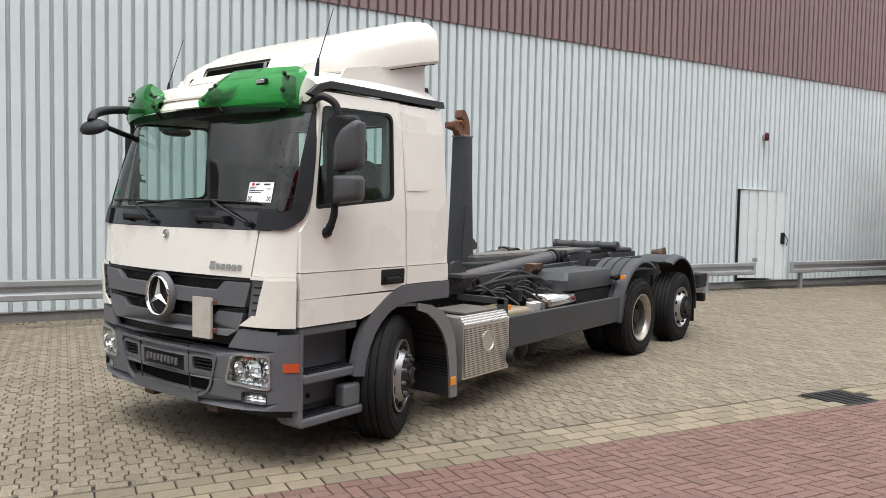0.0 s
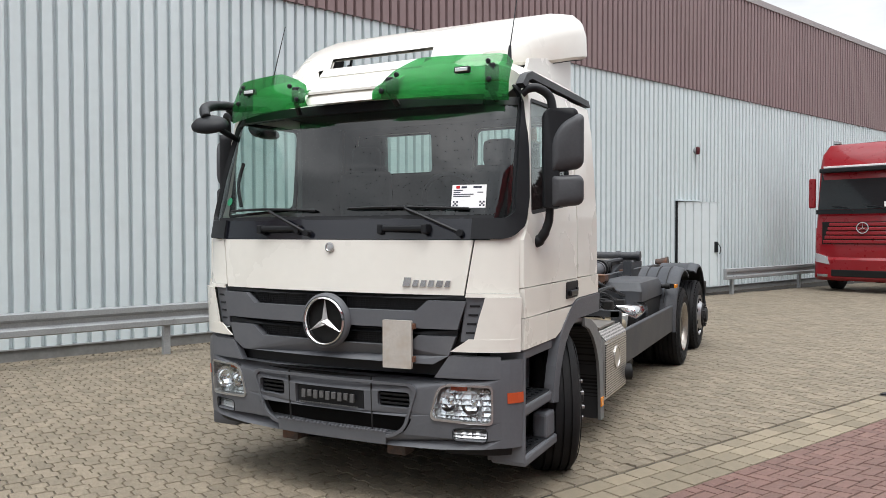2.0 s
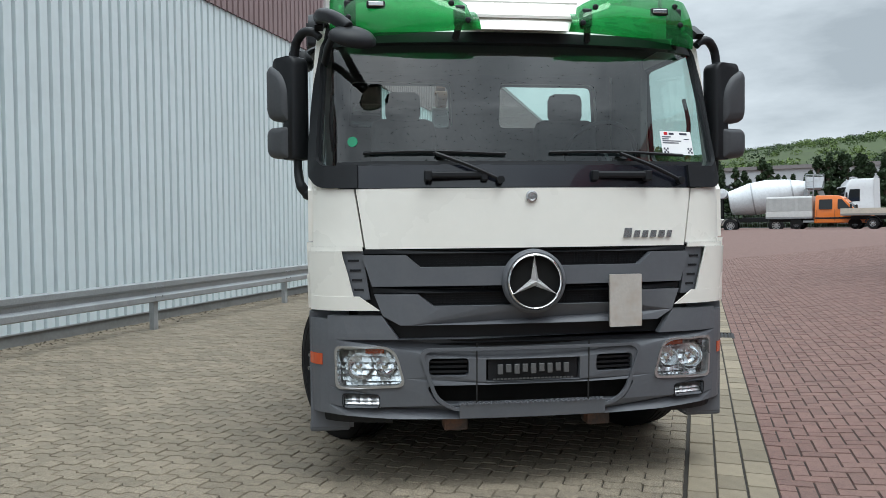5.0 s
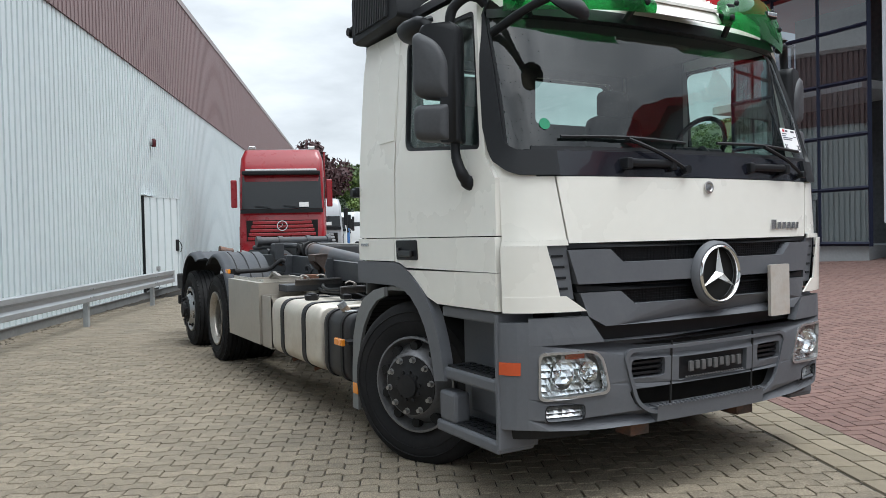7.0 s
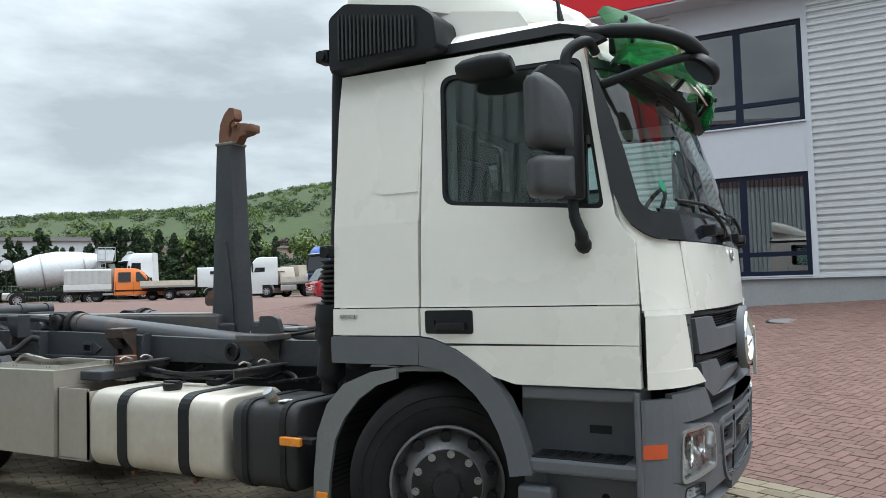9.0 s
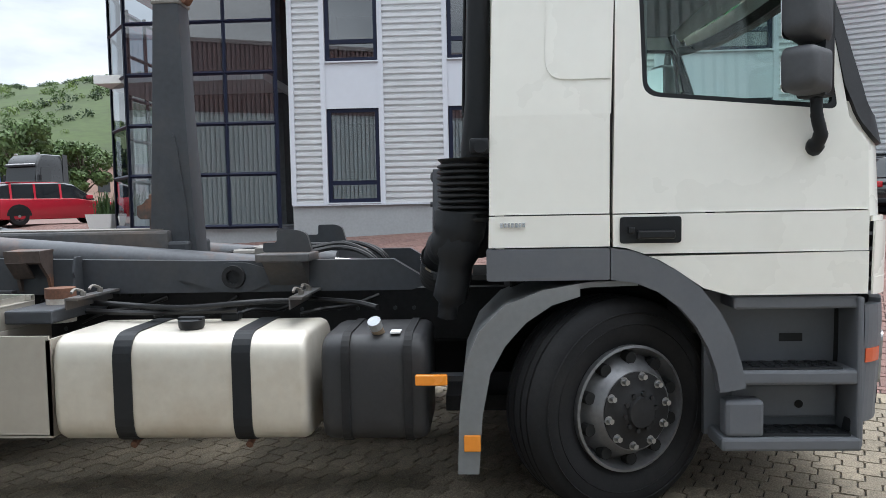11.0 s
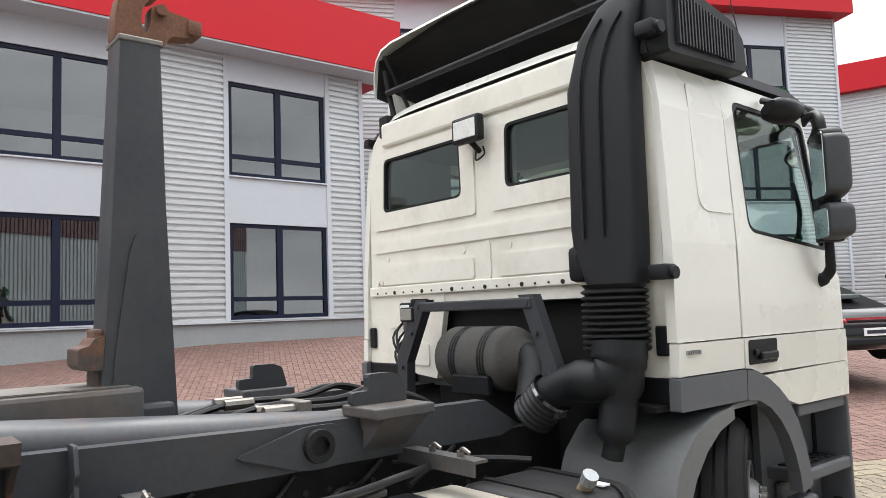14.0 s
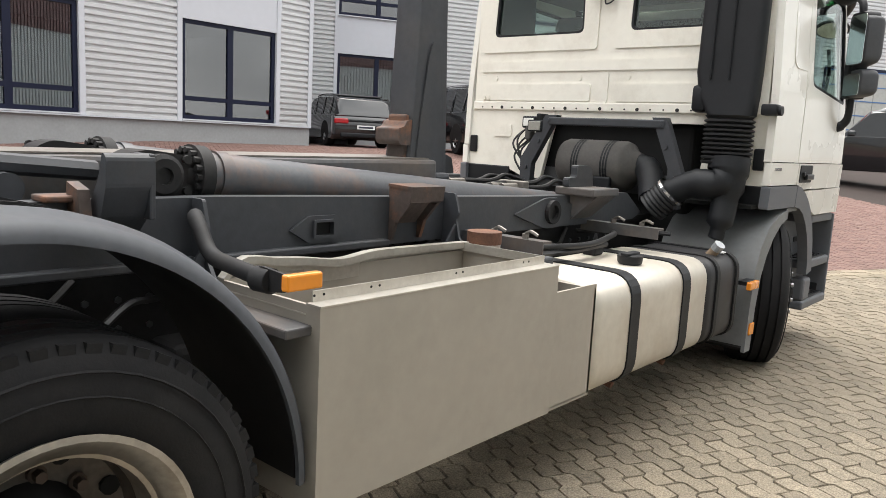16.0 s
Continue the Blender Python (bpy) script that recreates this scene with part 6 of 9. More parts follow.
# ---- hooklift ----
for sd in (-1, 1):
    X = lambda a, b: sorted((sd * a, sd * b))
    bm = bmesh.new()
    prism(bm, [(2.28, 1.06), (2.50, 1.195), (3.6, 1.20), (5.5, 1.25), (8.5, 1.25), (8.75, 1.18), (8.75, 1.02), (2.40, 1.02)], lay_yz, *X(.485, .56))
    box(bm, *X(.485, .60), 4.7, 8.6, 1.02, 1.05, .006)
    beam = tp("lift_beam", bm, frame_grey, label="dark grey hooklift beam")
    bm = bmesh.new()
    plate(bm, rounded([(3.08, 1.11), (3.34, 1.02), (3.47, 1.02), (3.76, 1.11), (3.47, 1.19), (3.34, 1.19)], .03, 2), [], lambda u, v, w: (sd * (.577 - w), u, v), .02)
    dm = tp("diamond_plate", bm, frame_grey, beam)
    tp("pin_ring", lathe(bmesh.new(), ((0, .068), (.025, .065), (.025, .04), (.005, .038), (.005, .0001)), (sd * .575, 3.41, 1.11), (sd, 0, 0), 20), chassis_black, beam)
    bm = bmesh.new()
    plate(bm, rounded([(4.89, 1.112), (4.98, 1.165), (5.12, 1.165), (5.21, 1.112), (5.12, 1.06), (4.98, 1.06)], .008, 2), [rect(5.005, 5.095, 1.088, 1.14, .006)], lambda u, v, w: (sd * (.575 - w), u, v), .016)
    plate(bm, rect(4.995, 5.105, 1.078, 1.150, .008), [rect(5.005, 5.095, 1.088, 1.14, .006)], lambda u, v, w: (sd * (.588 - w), u, v), .014)
    tp("slot_plate", bm, frame_grey, beam)
    # black sheet behind the slot, in place of the shade inside it
    tp("slot_dark", bx(*X(.555, .563), 5.005, 5.095, 1.088, 1.14), shade_black, beam)
    # row of holes in the lower flange
    bm = bmesh.new()
    for k in range(22):
        y = 4.0 + k * .075
        rod(bm, (sd * .445, y, 1.0), (sd * .4615, y, 1.0), .011, 8)
    tp("rail_hole", bm, shade_black, beam)
    # stops and guides on the beam
    bm = bmesh.new()
    box(bm, *X(.48, .735), 2.94, 3.24, 1.20, 1.245, .008)
    prism(bm, [(.575, 1.06), (.735, 1.2), (.555, 1.2)], lambda u, v, w: (sd * u, w, v), 2.98, 3.20)
    tp("guide_block", bm, worn_frame)
    bm = bmesh.new()
    prism(bm, rounded([(2.96, 1.245), (3.24, 1.245), (3.24, 1.30), (3.16, 1.30), (3.16, 1.37), (3.04, 1.37), (2.99, 1.35)], .015, 2), lay_yz, *X(.53, .57))
    tp("guide_hook", bm, frame_grey)
    # wedge-shaped stop: two webs, a sloping face with a dark pocket, a flat top
    bm = bmesh.new()
    for y in (4.475, 4.655):
        prism(bm, [(.556, 1.04), (.575, 1.04), (.60, 1.12), (.685, 1.215), (.69, 1.275), (.556, 1.275)], lambda u, v, w: (sd * u, w, v), y, y + .018)
    prism(bm, [(.672, 1.205), (.69, 1.215), (.70, 1.28), (.556, 1.285), (.556, 1.272), (.685, 1.268)], lambda u, v, w: (sd * u, w, v), 4.47, 4.678)
    prism(bm, [(.60, 1.125), (.612, 1.118), (.692, 1.213), (.68, 1.22)], lambda u, v, w: (sd * u, w, v), 4.56, 4.674)
    tp("container_stop", bm, rust_frame, label="rusty container stop bracket")
    # leaf guide that leans outwards from the beam
    bm = bmesh.new()
    prism(bm, rounded([(.556, 1.14), (.60, 1.15), (.665, 1.21), (.70, 1.30), (.705, 1.39), (.68, 1.405), (.655, 1.33), (.60, 1.25), (.556, 1.235)], .012, 2), lambda u, v, w: (sd * u, w, v), 5.82, 5.97)
    box(bm, *X(.59, .70), 5.815, 5.835, 1.20, 1.40, .005)
    tp("container_guide", bm, frame_grey)
    bm = bmesh.new()
    prism(bm, [(.556, 1.12), (.66, 1.14), (.63, 1.29), (.556, 1.31)], lambda u, v, w: (sd * u, w, v), 5.985, 6.02)
    box(bm, *X(.50, .60), 5.98, 6.10, 1.25, 1.27, .006)
    tp("guide_web", bm, rust_frame)
    for y, zt in ((4.30, 1.24), (5.60, 1.25)):
        bm = bmesh.new()
        prism(bm, rounded([(.50, .93), (.74, .93), (.66, 1.04), (.64, 1.12), (.655, 1.15), (.625, zt), (.556, zt), (.556, 1.0)], .008, 2), lambda u, v, w: (sd * u, w, v), y, y + .014)
        prism(bm, [(y + .014, .94), (y + .13, .94), (y + .014, 1.10)], lay_yz, *X(.63, .642))
        tp("gusset", bm, frame_grey)
    # lift cylinder
    a, b = Vector((sd * .365, 5.46, 1.305)), Vector((sd * .365, 3.0, 1.10))
    bm = bmesh.new()
    rod(bm, a, b, .092, 28)
    rod(bm, a + (b - a) * .015, a + (b - a) * .035, .10, 28)
    cyl = tp("lift_cylinder", bm, mat("cylinder_grey", (0.066, 0.069, 0.076), 0.42, vary=0.18, dirt=0.75, dirt_color=(0.19, 0.10, 0.06), dirt_scale=3.5), sm=40, label="grey hydraulic lift cylinder")
    bm = bmesh.new()
    for k in range(18):
        q = 2 * math.pi * k / 18
        rod(bm, (sd * .365 + .094 * math.cos(q), 5.465, 1.305 + .094 * math.sin(q)), (sd * .365 + .094 * math.cos(q), 5.535, 1.31 + .094 * math.sin(q)), .0125, 6)
    tp("flange_bolts", bm, chassis_black, cyl)
    bm = lathe(bmesh.new(), ((0, .06), (0, .114), (.05, .114), (.055, .075), (.09, .07)), (sd * .365, 5.465, 1.305), (0, 1, .08), 28)
    tp("cylinder_flange", bm, chassis_black, cyl, sm=40)
    bm = bmesh.new()
    prism(bm, rounded([(5.52, 1.225), (5.78, 1.22), (5.80, 1.36), (5.72, 1.405), (5.52, 1.38)], .04, 3), lay_yz, *X(.30, .43))
    lathe(bm, ((0, .0001), (0, .075), (.035, .075), (.045, .06), (.045, .03), (.03, .028), (.03, .0001)), (sd * .43, 5.66, 1.315), (sd, 0, 0), 20)
    for y, z in ((5.56, 1.37), (5.56, 1.26), (5.75, 1.38), (5.76, 1.25)):
        rod(bm, (sd * .43, y, z), (sd * .447, y, z), .016, 8)
    tp("cylinder_eye", bm, chassis_black, cyl)
    bm = bmesh.new()
    rod(bm, (sd * .36, 3.0, 1.10), (sd * .36, 2.75, 1.08), .05, 16)
    tp("piston_rod", bm, chrome, cyl)
# telescopic arm
bm = bmesh.new()
box(bm, -.19, .19, 3.95, 8.3, 1.16, 1.37, .02)
arm = tp("lift_arm", bm, worn_frame, label="worn grey box arm of the hooklift")
bm = bmesh.new()
box(bm, -.17, .17, 4.0, 8.2, 1.372, 1.378)
tp("arm_wear", bm, worn_steel, arm)
bm = bmesh.new()
for sd in (-1, 1):
    prism(bm, [(6.0, 1.1), (6.9, 1.30), (8.4, 1.30), (8.4, 1.1)], lay_yz, *sorted((sd * .22, sd * .30)))
    tube(bm, [(sd * .26, 5.8, 1.32), (sd * .26, 6.4, 1.36), (sd * .25, 7.2, 1.36), (sd * .25, 8.3, 1.33)], .035, 8)
    for y in (6.1, 7.4):
        rod(bm, (sd * .19, y, 1.27), (sd * .33, y, 1.27), .05, 14)
tp("arm_cheek", bm, frame_grey, arm)
bm = bmesh.new()
rod(bm, (-.48, 7.2, 1.42), (.48, 7.2, 1.42), .058, 18)
for x in (-.5, -.2, .2, .5):
    lathe(bm, ((-.03, .0001), (-.03, .072), (.03, .072), (.03, .0001)), (x, 7.2, 1.42), (1, 0, 0), 18)
box(bm, -.1, .1, 7.15, 7.25, 1.3, 1.4)
tp("rear_roller", bm, frame_grey, sm=40)
for sd in (-1, 1):
    bm = lathe(bmesh.new(), ((-.1, .0001), (-.1, .055), (-.04, .06), (.06, .085), (.1, .1), (.1, .0001)), (sd * .56, 8.75, 1.27), (sd, 0, 0), 18)
    box(bm, *sorted((sd * .46, sd * .60)), 8.62, 8.86, 1.05, 1.24, .02)
    tp("tail_roller", bm, rust_frame, sm=40)
# hook post
bm = bmesh.new()
rings = []
for z, y0, y1, x0 in ((1.08, 3.76, 4.08, .096), (1.22, 3.765, 4.075, .096), (1.5, 3.78, 4.06, .095), (2.1, 3.81, 4.03, .092), (2.78, 3.83, 4.00, .088)):
    rings.append([(u, v, z) for u, v in rounded([(-x0 - .045, y0), (x0 - .045, y0), (x0 - .045, y1), (-x0 - .045, y1)], .02, 2)])
loft(bm, rings)
post = tp("hook_post", bm, frame_grey, label="tall tapered dark grey hook arm standing upright", sm=30)
for sd in (-1, 1):
    bm = bmesh.new()
    prism(bm, rounded([(3.80, 1.1), (4.05, 1.1), (4.02, 1.5), (3.965, 1.9), (3.94, 1.98), (3.89, 1.98), (3.87, 1.9), (3.82, 1.5)], .04, 3), lay_yz, *sorted((sd * .088 - .045, sd * .106 - .045)))
    tp("post_plate", bm, frame_grey, post)
bm = bmesh.new()
box(bm, -.138, .048, 3.825, 4.005, 2.775, 2.80, .006)
tp("post_cap", bm, worn_steel, post)
bm = bmesh.new()
hook = rounded([(4.105, 2.79), (4.10, 2.89), (4.085, 2.975), (4.04, 3.05), (3.985, 3.10), (3.93, 3.09), (3.92, 3.0), (3.965, 2.985), (3.99, 2.94), (3.995, 2.875), (3.975, 2.835), (3.955, 2.88), (3.95, 2.965), (3.92, 2.975), (3.88, 2.955), (3.78, 2.94), (3.745, 2.92), (3.745, 2.875), (3.78, 2.855), (3.87, 2.845), (3.90, 2.79)], .015, 2)
prism(bm, [(u - .095, v) for u, v in hook], lay_yz, -.09, .0)
rod(bm, (-.115, 3.82, 2.945), (.025, 3.82, 2.945), .024, 14)
box(bm, -.105, .015, 3.64, 3.705, 2.865, 2.935, .012)
tp("hook", bm, rust, post, "rust-brown steel hook", sm=35)
bm = bmesh.new()
prism(bm, rounded([(4.055, 1.44), (4.13, 1.44), (4.15, 1.46), (4.15, 1.525), (4.11, 1.535), (4.09, 1.565), (4.05, 1.575)], .008, 2), lay_yz, -.13, .04)
box(bm, -.11, .02, 4.05, 4.085, 1.36, 1.60, .012)
tp("post_stop", bm, rust_frame, post, "rusty worn steel stop on the hook arm")
bm = bmesh.new()
box(bm, -.2, .2, 3.80, 4.5, 1.08, 1.30, .02)
rod(bm, (-.24, 4.35, 1.2), (.24, 4.35, 1.2), .05, 14)
for sd in (-1, 1):
    for k in range(6):
        q = k * math.pi / 3
        rod(bm, (sd * .235, 4.35 + .035 * math.cos(q), 1.2 + .035 * math.sin(q)), (sd * .25, 4.35 + .035 * math.cos(q), 1.2 + .035 * math.sin(q)), .009, 6)
tp("post_foot", bm, frame_grey, post)
for ob in [post] + list(post.children):
    ob.data.transform(Matrix.Translation((.02, .025, 0)))
# hydraulic hoses between the beams
bm = bmesh.new()
for x, dz in ((-.30, 0), (-.22, .02), (.1, .01), (.22, 0)):
    tube(bm, [(x, 3.75, 1.16 + dz), (x + .02, 3.45, 1.22 + dz), (x, 3.1, 1.22 + dz), (x + .05, 2.85, 1.25 + dz), (x - .02, 2.65, 1.18), (x - .03, 2.6, 1.02)], .015, 7)
tp("hydraulic_hose", bm, hose_black, sm=60)
bm = bmesh.new()
for x in (-.30, -.22, .1, .22):
    rod(bm, (x + .015, 3.36, 1.225), (x + .015, 3.50, 1.225), .024, 8)
box(bm, -.34, -.16, 3.30, 3.36, 1.19, 1.26, .006)
tp("hose_coupling", bm, worn_steel)
bm = bmesh.new()
for k in range(10):
    y = 2.6 + .42 * k
    tube(bm, [(-.44, y, .98), (-.50, y + .15, .93 - .02 * (k % 3)), (-.58, y + .3, .92), (-.64, y + .42, .90 - .03 * (k % 2))], .013, 6)
tube(bm, [(-.47, 4.6, .97), (-.75, 4.1, .99), (-.9, 3.6, .98), (-.85, 3.2, 1.0), (-.75, 3.0, .99)], .016, 6)
tube(bm, [(-.5, 4.7, .93), (-.72, 4.3, .95), (-.86, 3.8, .95), (-.87, 3.3, .96)], .016, 6)
tube(bm, [(-.5, 3.0, .97), (-.75, 2.7, .98), (-.9, 2.55, .97)], .014, 6)
tp("cable", bm, hose_black, sm=60)
# cross bars with lugs over the tanks
for y0, z in ((4.12, 1.04), (2.95, 1.03)):
    bm = bmesh.new()
    box(bm, -1.02, -.52, y0 - .035, y0 + .035, z, z + .012)
    box(bm, -1.02, -.52, y0 + .028, y0 + .035, z - .05, z)
    cb = tp("support_bar", bm, worn_frame)
    bm = bmesh.new()
    for x in (-.9, -.72):
        rod(bm, (x, y0, z), (x, y0, z + .035), .016, 8)
        tube(bm, [(x, y0, z + .035), (x - .04, y0 + .02, z + .05), (x - .08, y0 + .02, z + .035)], .008, 6)
    tp("wing_nut", bm, worn_steel, cb)


# ---- right side: tanks and tool box ----
def rounded_tank(name, x0, x1, y0, y1, z0, z1, r, material, label):
    bm = bmesh.new()
    rings = []
    for y, k in ((y0, .90), (y0 + .012, .96), (y0 + .04, 1.0), (y1 - .04, 1.0), (y1 - .012, .96), (y1, .90)):
        cx, cz = (x0 + x1) / 2, (z0 + z1) / 2
        rings.append([(cx + (u - cx) * k, y, cz + (v - cz) * k) for u, v in rounded([(x0, z0), (x1, z0), (x1, z1), (x0, z1)], r, 6)])
    loft(bm, rings)
    return tp(name, bm, material, sm=40, label=label)


tank = rounded_tank("fuel_tank", -1.285, -.66, 2.84, 4.09, .37, .90, .13, mat("tank_aluminium", (0.60, 0.56, 0.49), 0.45, metal=0.55, vary=0.08, scale=2, dirt=0.6, dirt_color=(0.42, 0.34, 0.25), dirt_scale=2.2), "silvery aluminium fuel tank with black straps")
for y in (3.155, 3.735):
    bm = bmesh.new()
    o = rounded([(-1.292, .363), (-.653, .363), (-.653, .907), (-1.292, .907)], .135, 6)
    i_ = rounded([(-1.28, .375), (-.665, .375), (-.665, .895), (-1.28, .895)], .125, 6)
    plate(bm, o, [i_], lambda u, v, w: (u, y - .045 + w, v), .09)
    tp("tank_strap", bm, black_plastic, tank)
    bm = bmesh.new()
    rod(bm, (-1.2, y, .34), (-1.1, y, .37), .018, 8)
    tp("strap_bolt", bm, rust, tank)
bm = lathe(bmesh.new(), ((0, .05), (.015, .062), (.05, .066), (.055, .05), (.055, .0001)), (-1.10, 3.46, .895), (0, 0, 1), 20)
box(bm, -1.125, -1.075, 3.395, 3.525, .945, .962, .008)
tp("tank_cap", bm, black_plastic, tank, sm=40)
bm = bx(-.86, -.78, 3.30, 3.40, .90, .945, .012)
tp("tank_sender", bm, black_plastic, tank)
def_tank = rounded_tank("additive_tank", -1.26, -.64, 2.27, 2.78, .36, .88, .12, mat("tank_black", (0.022, 0.022, 0.024), 0.5, vary=0.2, dirt=0.35, dirt_color=(0.08, 0.07, 0.06)), "black plastic additive tank")
bm = bmesh.new()
for y in (2.36, 2.66):
    o = rounded([(-1.272, .352), (-.63, .352), (-.63, .888), (-1.272, .888)], .125, 6)
    i_ = rounded([(-1.25, .37), (-.65, .37), (-.65, .87), (-1.25, .87)], .115, 6)
    plate(bm, o, [i_], lambda u, v, w: (u, y - .02 + w, v), .04)
tp("tank_rib", bm, chassis_black, def_tank)
bm = bmesh.new()
rod(bm, (-1.12, 2.50, .84), (-1.185, 2.52, .915), .03, 14)
neck_ = tp("filler_neck", bm, mat("filler_brown", (0.30, 0.22, 0.15), 0.6, vary=0.2, dirt=0.4), def_tank)
bm = bmesh.new()
rod(bm, (-1.18, 2.518, .91), (-1.205, 2.525, .945), .034, 10)
tp("filler_cap", bm, galvanised, neck_)
tp("tank_sticker", bx(-1.2, -1.12, 2.40, 2.45, .882, .889), paper_white, def_tank)
bm = bmesh.new()
box(bm, -1.275, -1.262, 4.10, 4.43, .41, .90)
box(bm, -1.275, -.7, 4.42, 4.435, .41, .90)
box(bm, -1.275, -.7, 4.10, 4.115, .41, .88)
box(bm, -1.275, -.9, 4.10, 4.43, .40, .415)
tp("side_panel", bm, steel_box)
bm = bmesh.new()
BX0, BX1, BY0, BY1, BZ0, BZ1 = -1.295, -.80, 4.45, 5.66, .42, 1.015
box(bm, BX0, BX0 + .012, BY0, BY1, BZ0, BZ1)
box(bm, BX1 - .012, BX1, BY0, BY1, BZ0, BZ1)
box(bm, BX0 + .012, BX1 - .012, BY0, BY0 + .012, BZ0, BZ1)
box(bm, BX0 + .012, BX1 - .012, BY1 - .012, BY1, BZ0, BZ1)
box(bm, BX0, BX1, BY0, BY1, BZ0 - .012, BZ0)
tool = tp("tool_box", bm, steel_box, label="bare grey sheet steel box, open on top")
bm = bmesh.new()
# folded outer lip, with holes in pairs
box(bm, BX0 - .002, BX0 + .062, BY0, BY1, BZ1, BZ1 + .004)
box(bm, BX0 + .058, BX0 + .062, BY0 + .02, BY1 - .02, BZ1 + .004, BZ1 + .036)
box(bm, BX0 + .062, BX1, BY0 - .002, BY0 + .035, BZ1, BZ1 + .004)
box(bm, BX0 + .062, BX1, BY0 + .031, BY0 + .035, BZ1 + .004, BZ1 + .036)
box(bm, BX0 + .062, BX1, BY1 - .05, BY1 + .002, BZ1 - .03, BZ1 - .026)
box_rim = mat("box_rim_steel", (0.55, 0.52, 0.47), 0.34, metal=0.7, dirt=0.3)
tp("box_rim", bm, box_rim, tool)
bm = bmesh.new()
for y in (4.58, 4.98, 5.38, 5.60):
    for d in (0, .035):
        rod(bm, (BX0 + .0565, y + d, BZ1 + .022), (BX0 + .0585, y + d, BZ1 + .022), .004, 8)
tp("rim_hole", bm, shade_black, tool)
# the inner wall stands higher, bent and dented, with a folded edge
bm = bmesh.new()
rings = []
for k in range(25):
    q = k / 24
    y = BY0 + (BY1 - BY0) * q
    dz = .036 + .020 * q - .018 * math.exp(-((q - .62) / .10) ** 2) + .012 * math.exp(-((q - .9) / .05) ** 2) - .05 * max(0, q - .95) / .05
    dx = -.02 * math.exp(-((q - .62) / .12) ** 2) + .022 * math.exp(-((q - .93) / .06) ** 2)
    x, z = BX1 + dx, BZ1 + dz
    rings.append([(x - .003, y, BZ1 - .05), (x - .003, y, z - .004), (x - .03, y, z - .004), (x - .03, y, z - .026), (x - .034, y, z - .026), (x - .034, y, z), (x + .004, y, z), (x + .004, y, BZ1 - .05)])
loft(bm, rings)
tp("box_bent_edge", bm, box_rim, tool, "bent and dented bright sheet edge", sm=30)
tp("box_stay", bx(-1.26, -.72, 5.655, 5.75, .93, .96, .006), worn_frame)
tp("box_shelf", bx(-1.1, -.52, 4.18, 4.43, .93, 1.0, .01), frame_grey)
bm = bmesh.new()
rod(bm, (-.80, 4.30, .90), (-.80, 4.30, 1.06), .075, 20)
can = tp("grease_can", bm, mat("can_white", (0.6, 0.58, 0.52), 0.5, dirt=0.7, dirt_color=(0.3, 0.13, 0.06), dirt_scale=8), label="rusty white grease can", sm=40)
bm = bmesh.new()
rod(bm, (-.80, 4.30, 1.03), (-.80, 4.30, 1.085), .079, 20)
tp("can_lid", bm, rust, can, sm=40)
# ---- left side: exhaust box, guard, tanks ----
bm = bmesh.new()
prism(bm, [(.70, .34), (1.262, .34), (1.262, .84), (1.20, .91), (.70, .92)], lambda u, v, w: (u, w, v), 2.24, 3.03)
ex = tp("exhaust_box", bm, alu, label="aluminium exhaust box with perforated cover")
bm = bmesh.new()
plate(bm, rect(2.26, 3.01, .36, .82, .015), [], lambda u, v, w: (1.272 - w, u, v), .008)
tp("perforated_cover", bm, perforated, ex)
bm = bmesh.new()
prism(bm, [(1.20, .918), (1.265, .845), (1.272, .845), (1.205, .926)], lambda u, v, w: (u, w, v), 2.25, 3.02)
tp("cover_edge", bm, perforated, ex)
tp("cover_emblem", lathe(bmesh.new(), ((0, .105), (.010, .105), (.010, .090), (.003, .087), (.003, .0001)), (1.272, 2.64, .66), (1, 0, 0), 24), alu, ex)
bm = lathe(bmesh.new(), ((-.2, .075), (.0, .078), (.045, .078), (.045, .066), (-.2, .06)), (1.265, 3.045, .455), (.9, .40, 0), 24)
tp("exhaust_pipe", bm, chassis_black, ex, sm=40)
tp("heat_shield", bx(.75, 1.18, 2.4, 2.95, .925, .945, .005), worn_steel, ex)
bm = bmesh.new()
box(bm, 1.20, 1.25, 3.06, 5.97, .52, .845, .012)
tp("side_guard", bm, frame_grey, label="dark grey side guard panel")
bm = bmesh.new()
box(bm, 1.12, 1.22, 3.02, 3.07, .48, 1.02)
box(bm, .62, 1.2, 3.02, 3.08, .97, 1.03)
box(bm, 1.10, 1.2, 5.98, 6.03, .5, 1.0)
box(bm, .6, 1.2, 4.4, 4.46, .5, .56)
tp("guard_stay", bm, frame_grey)
tp("side_marker", bx(1.13, 1.17, 3.10, 3.22, .90, .95, .008), orange_lens)
rounded_tank("wash_tank", .65, 1.12, 3.12, 3.72, .52, .88, .06, tank_plastic, "yellowed plastic tank")
bm = bmesh.new()
for y in (3.86, 3.98):
    rod(bm, (.98, y, .6), (1.02, y, .90), .055, 14)
tp("filter_bowl", bm, mat("bowl_white", (0.5, 0.5, 0.48), 0.5), sm=50)
rounded_tank("oil_tank", .66, 1.14, 4.08, 4.75, .58, .98, .12, chrome, "polished metal tank")
bm = bmesh.new()
rings = []
for z, k in ((.98, 1.0), (1.10, 1.0), (1.19, .88), (1.21, .72)):
    rings.append([(.80 + (u - .80) * k, 5.2 + (v - 5.2) * k, z) for u, v in rounded([(.55, 4.55), (1.10, 4.55), (1.10, 5.85), (.55, 5.85)], .06, 3)])
loft(bm, rings)
